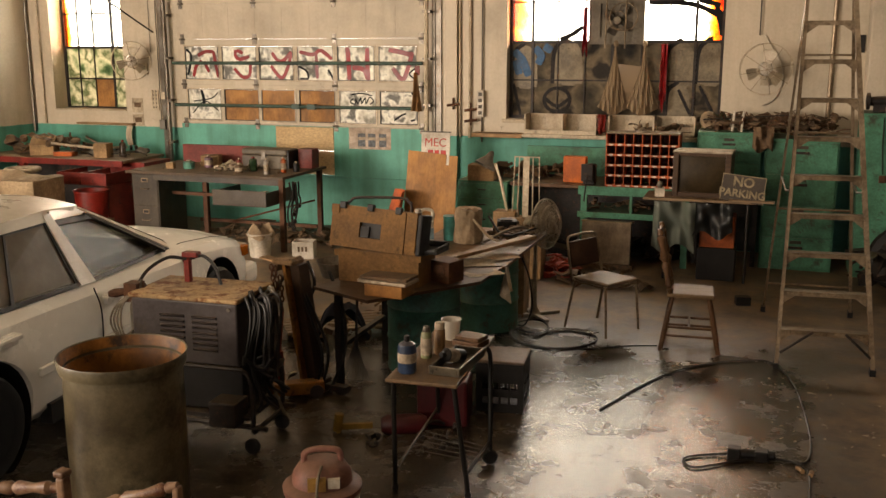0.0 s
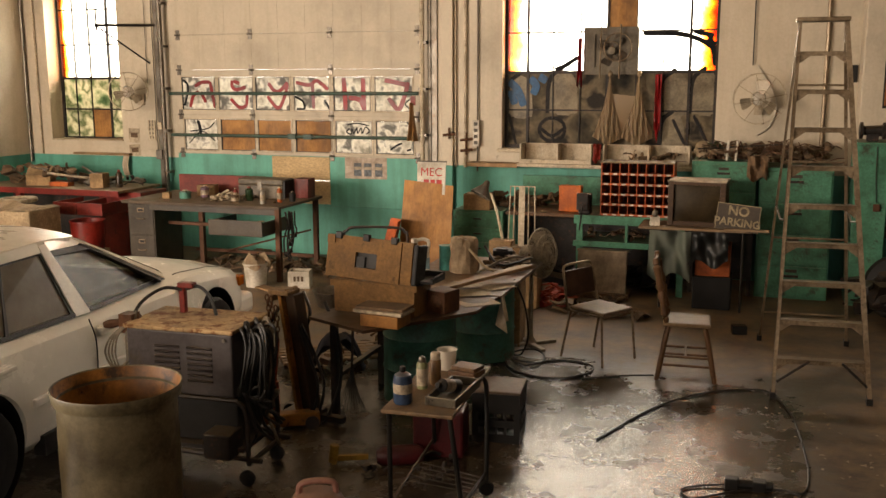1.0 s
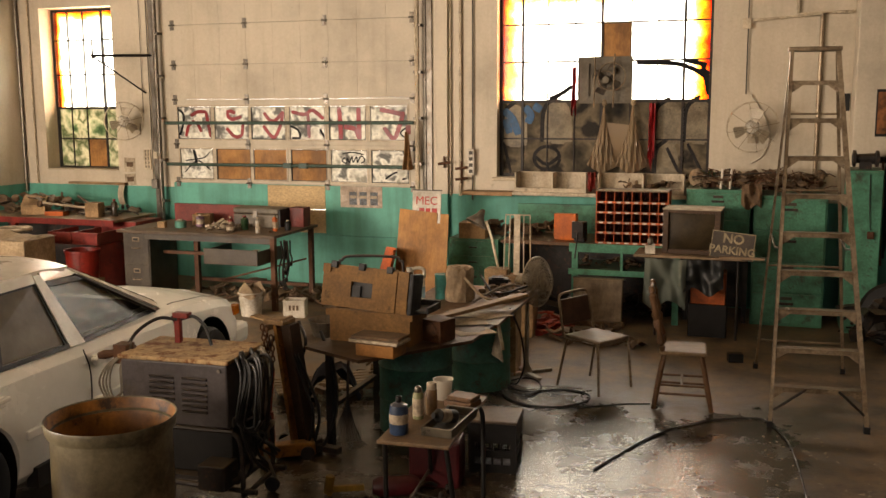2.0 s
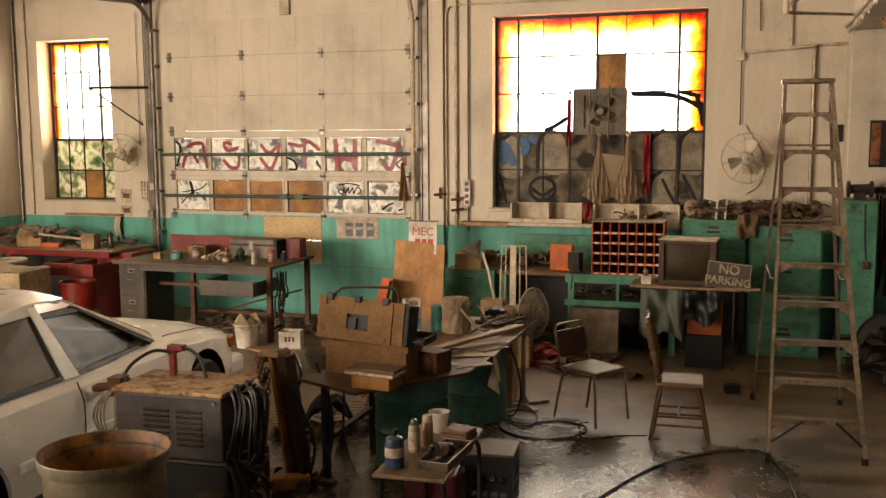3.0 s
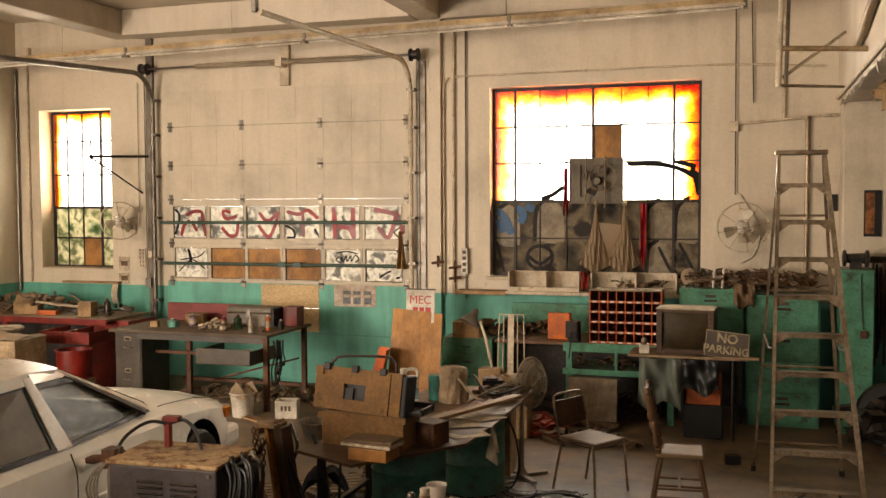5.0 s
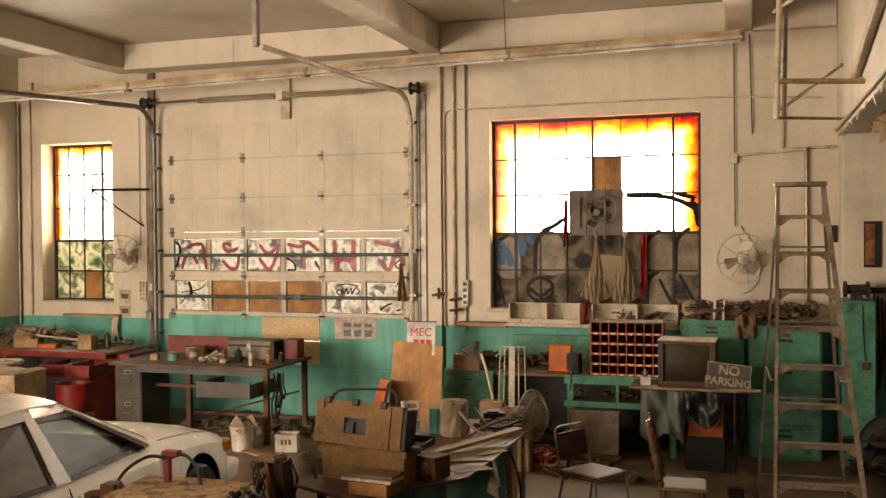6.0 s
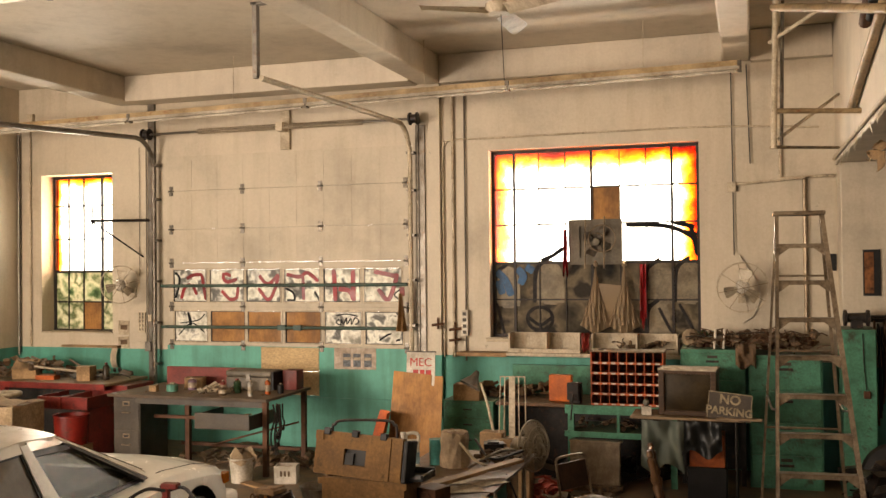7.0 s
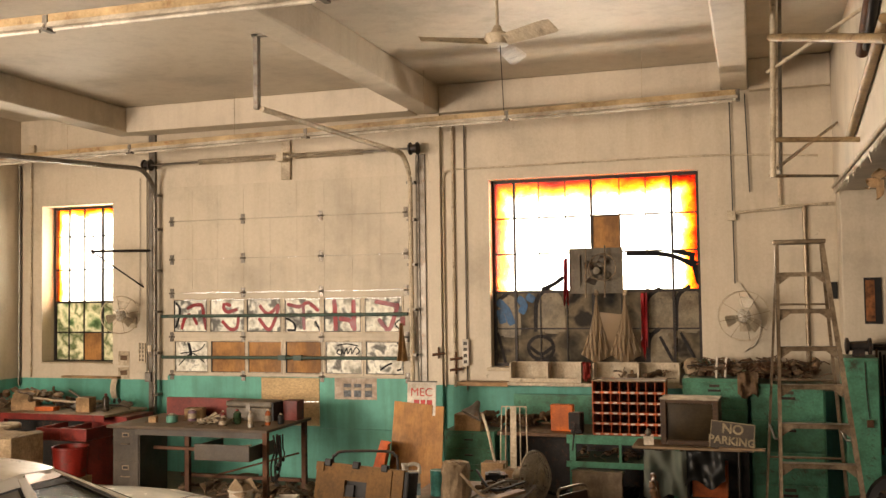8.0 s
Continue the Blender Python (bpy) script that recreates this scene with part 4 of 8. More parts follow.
# ---- welder on its cart ----
def welder():
    w = thing("welding_machine", "grey steel welding machine on a wheeled cart, rusty dusty lid", "welder", pose(-3.33, 5.03, 0, 0, 0, 3))
    grey = surface("slate_grey_enamel", (0.080, 0.070, 0.072), 0.45, 0.1, dust=0.3, scale=3, wear=(0.08, 0.065, 0.05))
    body = part("case", Shape().box(-0.36, 0.36, -0.22, 0.24, 0.56, 0.955), grey, w, bevel=0.012)
    for k, x0 in enumerate((-0.16, 0.06)):
        for j in range(7):
            z = 0.665 + j * 0.034
            s = Shape().add([(x0, -0.222, z), (x0 + 0.165, -0.222, z), (x0 + 0.165, -0.240, z - 0.006), (x0, -0.240, z - 0.006), (x0, -0.222, z - 0.02), (x0 + 0.165, -0.222, z - 0.02)],
                            [(0, 1, 2, 3), (3, 2, 5, 4), (0, 3, 4), (1, 5, 2)])
            part("louvre", s, grey, body)
    lid = surface("rusty_dusty_lid", (0.48, 0.33, 0.17), 0.75, wear=(0.16, 0.055, 0.014), dust=0.0, scale=5.5, stain=0.5, worn=0.49)
    part("lid", Shape().box(-0.375, 0.375, -0.235, 0.255, 0.957, 0.985), lid, w, "dusty lid with rust patches", bevel=0.008)
    part("lamp_screw", Shape().lathe([(0.012, 0), (0.012, 0.008)], 10, pose(0.31, -0.222, 0.92, 90, 0, 0)), M_STEEL, w)
    # cart
    fr = Shape()
    for y in (-0.2, 0.22):
        fr.tube(spline([(0.36, y, 0.54), (0.41, y, 0.50), (0.43, y, 0.40), (0.43, y, 0.14)], 5), 0.016)
        fr.tube([(-0.42, y, 0.54), (0.38, y, 0.54)], 0.016)
        fr.tube([(-0.42, y, 0.54), (-0.42, y, 0.12)], 0.016)
        fr.tube([(-0.45, y, 0.20), (0.52, y, 0.17)], 0.018)
    fr.tube([(0.43, -0.2, 0.14), (0.43, 0.22, 0.14)], 0.016).tube([(-0.42, -0.2, 0.12), (-0.42, 0.22, 0.12)], 0.016)
    part("cart_frame", fr, M_IRON, w, smooth=True)
    part("tray", Shape().box(-0.40, 0.40, -0.2, 0.22, 0.21, 0.235), M_IRON, w)
    part("transformer", Shape().box(-0.30, 0.34, -0.14, 0.18, 0.24, 0.545), M_BLACK, w, bevel=0.01)
    for x, y in ((-0.40, -0.27), (0.42, -0.27), (-0.40, 0.29), (0.42, 0.29)):
        part("castor", Shape().lathe([(0.008, -0.018), (0.04, -0.018), (0.05, -0.01), (0.05, 0.01), (0.04, 0.018), (0.008, 0.018)], 20, pose(x, y * 0.75, 0.05, 90, 0, 0)), M_BLACK, w, smooth=True)
    part("socket_box", Shape().box(0.18, 0.36, -0.30, -0.12, 0.19, 0.35), M_IRON, w, bevel=0.01)
    # clamp posts on the lid
    part("clamp_post", Shape().box(-0.175, -0.135, 0.10, 0.14, 0.985, 1.17).box(-0.18, -0.07, 0.09, 0.15, 1.15, 1.185), M_RED, w, "red ground clamp", bevel=0.006)
    part("clamp", Shape().lathe([(0.02, -0.14), (0.03, -0.1), (0.02, 0.0), (0.035, 0.05), (0.03, 0.1)], 10, pose(-0.44, -0.10, 0.96, 0, 80, 15)).box(-0.45, -0.36, -0.16, -0.06, 0.90, 1.02), M_RUST, w, "rusty electrode clamp", smooth=False)
    for k in range(4):
        o = 0.012 * k
        part("loop_cable", Shape().tube(spline([(-0.36, -0.12, 0.98), (-0.44 - o, -0.18, 0.90), (-0.46 - o * 2, -0.20, 0.78), (-0.42 - o, -0.21, 0.68), (-0.38 + o, -0.20, 0.74 + o), (-0.40 + o, -0.16, 0.90), (-0.36, -0.10, 1.0 + o)]), 0.007, 6), M_GREYCORD, w, smooth=True)
    part("loop_cable", Shape().tube(spline([(-0.40, -0.10, 0.98), (-0.36, -0.02, 1.08), (-0.26, 0.06, 1.15), (-0.15, 0.10, 1.14)]), 0.011, 8), M_CORD, w, smooth=True)
    part("loop_cable", Shape().tube(spline([(-0.13, 0.12, 1.14), (-0.04, 0.12, 1.16), (0.05, 0.10, 1.10), (0.10, 0.08, 0.99)]), 0.011, 8), M_CORD, w, smooth=True)
    rnd = random.Random(5)
    for k in range(20):
        a, b = rnd.uniform(-0.02, 0.16), rnd.uniform(-0.2, 0.06)
        x = 0.40 + a
        mat = M_GREYCORD if k < 3 else M_CORD
        low = rnd.uniform(0.22, 0.55)
        part("hanging_cable", Shape().tube(spline([(0.36, b + 0.1, 0.90), (x, b, 0.985 + rnd.uniform(-0.02, 0.03)), (x + 0.05, b - 0.04, 0.88), (x + rnd.uniform(-0.03, 0.06), b - 0.06, 0.6), (x + rnd.uniform(-0.02, 0.10), b - 0.06, low + 0.1), (x + rnd.uniform(0.0, 0.12), b, low)]), 0.010, 6), mat, w, smooth=True)
    return w


welder()


# ---- old engine jack with a chain ----
def jack():
    j = thing("floor_jack", "rusty yellow engine jack with upright column and chain", "jack", pose(-3.10, 5.98, 0, 0, 0, -8))
    old = surface("chipped_yellow_paint", (0.30, 0.13, 0.02), 0.55, 0.1, wear=(0.03, 0.02, 0.014), dust=0.1, scale=5, stain=0.6)
    oily = surface("oily_steel", (0.060, 0.036, 0.022), 0.4, 0.3, wear=(0.08, 0.035, 0.015), dust=0.1, scale=6)

    def leaning(x0, x1, y0, y1, z0=0.08, z1=0.95):
        lean = lambda z: 0.05 - 0.15 * z
        return Shape().add([(x + lean(z), y, z) for z in (z0, z1) for x, y in ((x0, y0), (x1, y0), (x1, y1), (x0, y1))],
                           [(0, 3, 2, 1), (4, 5, 6, 7), (0, 1, 5, 4), (1, 2, 6, 5), (2, 3, 7, 6), (3, 0, 4, 7)])
    part("column", leaning(0.0, 0.075, -0.04, 0.06), oily, j, bevel=0.006)
    part("flange", leaning(-0.030, -0.001, -0.09, 0.06), old, j, bevel=0.005)
    part("flange", leaning(0.076, 0.096, -0.06, 0.06), oily, j, bevel=0.005)
    part("hook_head", Shape().box(-0.19, -0.02, -0.11, 0.05, 0.951, 0.985).box(-0.18, -0.15, -0.10, 0.04, 0.90, 0.95).box(-0.06, -0.03, -0.10, 0.04, 0.952, 1.0), surface("tan_worn_paint", (0.30, 0.19, 0.09), 0.6, wear=(0.1, 0.04, 0.02), scale=8, dust=0.1), j, bevel=0.008)
    part("base_beam", Shape().box(-0.10, 0.30, -0.06, 0.05, 0.03, 0.12, pose(-0.06, -0.22, 0, 0, 0, 40)), old, j, bevel=0.01)
    part("base_beam", Shape().box(-0.10, 0.16, -0.12, 0.10, 0.0, 0.10), oily, j, bevel=0.01)
    part("foot_bar", Shape().box(0.12, 0.34, 0.00, 0.07, 0.02, 0.07), M_IRON, j, bevel=0.008)
    part("ram", Shape().tube([(-0.12, -0.14, 0.10), (-0.13, -0.14, 0.32)], 0.026, 12).tube([(-0.13, -0.14, 0.32), (-0.12, -0.10, 0.62)], 0.013, 10), surface("red_orange_strut", (0.32, 0.05, 0.015), 0.45, dust=0.1, scale=6), j, "red-orange strut", smooth=True)
    for x, y in ((-0.2, -0.3), (0.16, -0.10), (-0.14, 0.05)):
        part("castor", Shape().lathe([(0.01, -0.025), (0.05, -0.025), (0.05, 0.025), (0.01, 0.025)], 16, pose(x, y, 0.05, 90, 0, 30)), M_IRON, j, smooth=True)
    for x, n, z0 in ((-0.19, 17, 0.93), (-0.155, 20, 0.92), (-0.115, 12, 0.86)):
        ch = Shape()
        for k in range(n):
            a = [(0.013 * math.cos(t), 0.0, 0.024 * math.sin(t)) for t in [2 * math.pi * i / 8 for i in range(8)]]
            m = pose(x + 0.012 * math.sin(k * 0.5), -0.12, z0 - k * 0.038, 0, 0, 90 * (k % 2) + 20)
            ch.tube([m @ Vector(p) for p in a], 0.0055, 5, closed=True)
        part("chain", ch, M_RUST, j, "rusty hanging chain")
    for q in ((0.14, -0.05), (0.17, -0.02)):
        part("hose", Shape().tube(spline([(0.02, q[1], 0.75), (q[0] - 0.02, q[1], 0.5), (q[0] + 0.04, q[1], 0.3), (q[0] - 0.02, q[1], 0.05)]), 0.011, 8), M_CORD, j, smooth=True)
    return j


jack()


# ---- small shop vacuum ----
def vacuum():
    v = thing("shop_vacuum", "faded pink and grey wet-dry vacuum cleaner on the floor", "vacuum", pose(-2.06, 4.11, 0, 0, 0, 25))
    pink = surface("faded_red_plastic", (0.25, 0.115, 0.085), 0.5, dust=0.4, scale=5, stain=0.3)
    part("tank", Shape().lathe([(0.15, 0.02), (0.18, 0.05), (0.19, 0.20), (0.185, 0.24)], 28), M_WHITEPLASTIC, v, smooth=True)
    part("collar", Shape().lathe([(0.20, 0.24), (0.205, 0.27), (0.18, 0.29)], 28), pink, v, smooth=True)
    part("motor_head", Shape().lathe([(0.155, 0.285), (0.15, 0.34), (0.12, 0.385), (0.08, 0.405)], 28), pink, v, smooth=True)
    part("handle", Shape().tube(spline([(-0.09, 0, 0.39), (-0.085, 0, 0.44), (-0.04, 0, 0.46), (0.05, 0, 0.46), (0.09, 0, 0.44), (0.095, 0, 0.38)], 5), 0.017, 8), pink, v, smooth=True)
    part("switch_label", Shape().box(-0.07, 0.02, -0.158, -0.14, 0.30, 0.37), surface("yellow_label", (0.5, 0.3, 0.08), 0.5), v, "yellow worn label")
    part("badge", Shape().box(0.03, 0.09, -0.152, -0.13, 0.31, 0.36), M_WHITE, v)
    part("power_cord", Shape().tube(spline([(0.0, -0.1, 0.41), (-0.02, -0.17, 0.36), (-0.03, -0.21, 0.2), (-0.03, -0.22, 0.02)]), 0.008, 6), M_GREYCORD, v, smooth=True)
    part("hose", Shape().tube(spline([(-0.18, -0.05, 0.2), (-0.27, -0.12, 0.18), (-0.33, -0.2, 0.08), (-0.30, -0.32, 0.03)]), 0.024, 10), M_GREYCORD, v, smooth=True)
    for a in range(4):
        part("castor", Shape().lathe([(0.005, -0.012), (0.025, -0.012), (0.025, 0.012), (0.005, 0.012)], 12, pose(0.17 * math.cos(a * 1.57), 0.17 * math.sin(a * 1.57), 0.025, 90, 0, a * 40)), M_BLACK, v)
    return v


vacuum()


# ---- spindle-backed chair lying in the near corner ----
def spindle(s, a, b, r):
    a, b = Vector(a), Vector(b)
    pr = [(0, 0.6), (0.08, 0.9), (0.1, 0.55), (0.14, 1.1), (0.3, 0.75), (0.45, 1.2), (0.5, 0.7), (0.55, 1.2), (0.7, 0.75), (0.86, 1.1), (0.9, 0.55), (0.92, 0.9), (1, 0.6)]
    s.tube([a.lerp(b, t) for t, k in pr], [r * k for t, k in pr], 12)


def fallen_chair():
    f = thing("spindle_chair", "turned wooden chair with pale chipped spindle rails", "chair", pose(-0.13, -0.06, -0.03))
    wood = surface("pale_turned_wood", (0.23, 0.135, 0.075), 0.5, dust=0.1, scale=12, wear=(0.10, 0.03, 0.012), worn=0.5)
    for a, b in (((-2.50, 2.51, 0.955), (-2.09, 2.51, 1.017)), ((-2.06, 2.50, 0.93), (-1.63, 2.52, 1.092))):
        s = Shape()
        spindle(s, a, b, 0.022)
        part("turned_rail", s, wood, f, smooth=True)
    part("post", Shape().box(-2.10, -2.065, 2.49, 2.53, 0.03, 1.06).box(-2.105, -2.06, 2.485, 2.535, 1.061, 1.085), wood, f, bevel=0.008)
    part("post", Shape().box(-2.54, -2.50, 2.49, 2.53, 0.03, 1.0), wood, f, bevel=0.008)
    part("seat", Shape().box(-2.58, -2.1, 2.05, 2.40, 0.40, 0.44), wood, f, bevel=0.01)
    for x in (-2.56, -2.13):
        part("leg", Shape().tube([(x, 2.08, 0.03), (x, 2.08, 0.42)], 0.02, 8), wood, f)
    part("rail_stub", Shape().box(-1.645, -1.62, 2.505, 2.535, 0.03, 1.09), wood, f, bevel=0.006)
    return f


fallen_chair()


# ---- wheeled typing table and what stands on it ----
TT = pose(-1.70, 5.0, 0, 0, 0, 3)
TTZ = 0.72


def typing_table():
    t = thing("typing_table", "small wheeled typing table with black tube legs and worn wooden top", "table", TT)
    part("tabletop", Shape().box(-0.20, 0.20, -0.47, 0.45, TTZ - 0.022, TTZ), surface("oil_stained_board", (0.19, 0.12, 0.06), 0.5, wear=(0.05, 0.035, 0.02), dust=0.1, scale=5, stain=0.6), t, bevel=0.006)
    for x, y, dx, dy in ((-0.17, -0.42, -0.03, 0.10), (0.17, -0.42, 0.05, 0.12), (0.18, 0.22, 0.06, -0.06), (-0.17, 0.40, -0.06, 0.28)):
        pts = [(x + dx, y + dy, 0.03), (x, y, TTZ - 0.025)]
        if x > 0 and y > 0:
            pts = spline([(x + dx, y + dy, 0.06), (x + 0.045, y, 0.55), (x + 0.03, y + 0.02, 0.69), (x - 0.03, y + 0.06, 0.695)], 5)
        part("leg", Shape().tube(pts, 0.014, 10), M_BLACK, t, smooth=True)
        q = 1.0 if x > 0 and y > 0 else 0.45
        part("castor", Shape().lathe([(0.005 * q, -0.014), (0.04 * q, -0.014), (0.048 * q, 0), (0.04 * q, 0.014), (0.005 * q, 0.014)], 16, pose(x + dx, y + dy, 0.048 * q, 90, 0, 20)), M_BLACK, t, smooth=True)
    part("side_brace", Shape().tube([(-0.19, -0.31, 0.14), (-0.22, 0.60, 0.14)], 0.010, 8), M_IRON, t)
    part("side_brace", Shape().tube([(0.21, -0.29, 0.14), (0.235, 0.16, 0.14)], 0.012, 8), M_BLACK, t)
    for k in range(5):
        part("shelf_wire", Shape().tube([(-0.20, -0.05 + k * 0.07, 0.14), (0.22, -0.12 + k * 0.055, 0.14)], 0.003, 6), M_IRON, t)
    return t


typing_table()


def bottle_like(name, profile, mat, label, category, at, bands=(), cap=None):
    b = thing(name, label, category, at)
    part("body", Shape().lathe(profile, 20), mat, b, smooth=True)
    for (r, z0, z1, m) in bands:
        part("label_band", Shape().lathe([(r, z0), (r, z1)], 20, cap=False), m, b, smooth=True)
    if cap:
        part("cap", Shape().lathe(cap[0], 14), cap[1], b, smooth=True)
    return b


M_BLUE = surface("blue_paint", (0.035, 0.06, 0.12), 0.4, dust=0.4, scale=9)
M_LABEL = surface("worn_label", (0.48, 0.40, 0.29), 0.6, scale=18, stain=0.5)
bottle_like("gas_bottle", [(0.045, 0), (0.052, 0.01), (0.052, 0.13), (0.046, 0.16), (0.022, 0.175)], M_BLUE, "blue gas bottle with a worn white label on the typing table", "bottle", pose(-1.80, 4.66, TTZ),
            [(0.0525, 0.062, 0.115, M_LABEL)], ([(0.012, 0.175), (0.016, 0.18), (0.016, 0.205), (0.010, 0.21)], M_BLACK))
bottle_like("spray_can", [(0.030, 0), (0.032, 0.006), (0.032, 0.14), (0.024, 0.155)], surface("olive_can", (0.22, 0.23, 0.11), 0.4, dust=0.3, scale=14), "olive spray can on the typing table", "spray can", pose(-1.785, 4.93, TTZ),
            [(0.0325, 0.02, 0.12, M_LABEL)], ([(0.022, 0.155), (0.024, 0.16), (0.018, 0.185), (0.008, 0.19)], M_STEEL))
bottle_like("spray_can", [(0.030, 0), (0.032, 0.006), (0.032, 0.145), (0.028, 0.15)], surface("tan_can", (0.24, 0.14, 0.06), 0.4, dust=0.3, scale=14), "tan spray can with a cream cap", "spray can", pose(-1.735, 5.02, TTZ),
            [], ([(0.029, 0.15), (0.029, 0.185), (0.025, 0.19)], M_LABEL))
single("plastic_cup", Shape().lathe([(0.02, 0.004), (0.046, 0.0), (0.060, 0.120), (0.064, 0.125), (0.058, 0.122), (0.044, 0.006), (0.02, 0.006)], 24, cap=False), plastic_film("milky_plastic", (0.55, 0.50, 0.42), 0.3, 0.3), "empty translucent white plastic cup", "cup", pose(-1.765, 5.32, TTZ), smooth=True)


def tray():
    t = thing("baking_tray", "dirty metal tray holding a tipped bottle", "tray", pose(-1.575, 4.86, TTZ, 0, 0, -3))
    s = Shape().box(-0.075, 0.075, -0.19, 0.19, 0.0, 0.006)
    for x0, x1, y0, y1 in ((-0.09, -0.075, -0.205, 0.205), (0.075, 0.09, -0.205, 0.205), (-0.075, 0.075, -0.205, -0.19), (-0.075, 0.075, 0.19, 0.205)):
        s.box(x0, x1, y0, y1, 0.0, 0.05)
    part("tray_body", s, surface("blackened_tray", (0.10, 0.085, 0.06), 0.35, 0.6, dust=0.15, scale=6, wear=(0.05, 0.03, 0.02)), t, bevel=0.004)
    return t


tray()
bottle_like("tipped_bottle", [(0.034, -0.08), (0.038, -0.075), (0.038, 0.06), (0.02, 0.075), (0.016, 0.10)], M_BLACK, "dark bottle with a white label lying in the tray", "bottle", pose(-1.60, 4.86, TTZ + 0.055, 75, 0, -25), [(0.0385, -0.02, 0.055, M_LABEL)])
single("wood_block", Shape().box(-0.09, 0.09, -0.07, 0.07, 0.0, 0.035).box(-0.075, 0.085, -0.06, 0.065, 0.037, 0.062), M_WOOD, "two dark wooden blocks stacked on the typing table", "block", pose(-1.615, 5.24, TTZ, 0, 0, -12), bevel=0.005)


# ---- milk crate with a board on it ----
def crate():
    c = thing("milk_crate", "black plastic milk crate with a dusty board on top", "crate", pose(-1.66, 6.17, 0, 0, 0, 6))
    w, h = 0.165, 0.345
    for ax in range(4):
        m = pose(0, 0, 0, 0, 0, 90 * ax)
        s = wall_with_holes(-w + 0.001, w - 0.001, 0.0, h, -w, -w + 0.012, [(a, a + 0.05, z, z + 0.05) for a in (-0.12, -0.055, 0.01, 0.075) for z in (0.06, 0.16)])
        g = Shape()
        g.add(s.v, s.f, m)
        part("side", g, M_BLACK, c)
    part("bottom", Shape().box(-w + 0.013, w - 0.013, -w + 0.013, w - 0.013, 0.0, 0.012), M_BLACK, c)
    part("lid_board", Shape().box(-w - 0.006, w + 0.006, -w - 0.006, w + 0.006, h + 0.001, h + 0.022), surface("pinkish_board", (0.20, 0.145, 0.105), 0.6, dust=0.3, scale=5), c, "dusty pinkish board", bevel=0.01)
    return c


crate()


# ---- two green drums under a long work board ----
def green_drum(x, y):
    return single("steel_drum", Shape().lathe([(0.02, 0.0), (0.285, 0.0), (0.29, 0.02), (0.285, 0.035), (0.283, 0.25), (0.292, 0.262), (0.283, 0.275), (0.283, 0.50), (0.292, 0.512), (0.283, 0.525), (0.283, 0.74), (0.292, 0.752), (0.285, 0.765), (0.02, 0.76)], 40),
                  M_DRUMGREEN, "green painted steel drum under the work board", "drum", pose(x, y, 0), smooth=True, group="drums under the work board")


green_drum(-2.47, 6.78)
green_drum(-2.32, 8.02)
BZ = 0.80
single("tan_carton", Shape().box(-0.13, 0.13, -0.16, 0.16, 0, 0.62).box(-0.125, 0.125, -0.155, -0.02, 0.622, 0.635), M_CARD, "tall tan cardboard carton beside the green drum", "carton", pose(-2.20, 8.50, 0, 0, 0, 4), bevel=0.008)
wt = thing("work_board", "rough brown plate and boards laid over two drums", "work table")
part("plate", Shape().add([(-3.02, 5.98, 0.768), (-2.50, 5.74, 0.768), (-1.93, 6.5, 0.768), (-1.90, 7.0, 0.768), (-2.8, 7.0, 0.768), (-3.02, 5.98, 0.79), (-2.50, 5.74, 0.79), (-1.93, 6.5, 0.79), (-1.90, 7.0, 0.79), (-2.8, 7.0, 0.79)],
                          [(4, 3, 2, 1, 0), (5, 6, 7, 8, 9), (0, 1, 6, 5), (1, 2, 7, 6), (2, 3, 8, 7), (3, 4, 9, 8), (4, 0, 5, 9)]), surface("brown_plate", (0.075, 0.038, 0.018), 0.5, wear=(0.10, 0.055, 0.028), dust=0.25, scale=5), wt, "stained dark plate")
part("board", Shape().box(-2.85, -1.88, 7.003, 8.55, 0.768, 0.795), M_WOOD, wt, bevel=0.004)
part("trestle_leg", Shape().box(-2.92, -2.87, 6.10, 6.15, 0, 0.766), M_IRON, wt)
part("trestle_leg", Shape().box(-2.90, -2.85, 6.95, 7.0, 0, 0.766), M_IRON, wt)
part("trestle_rail", Shape().box(-2.905, -2.865, 6.152, 6.948, 0.30, 0.33), M_IRON, wt)


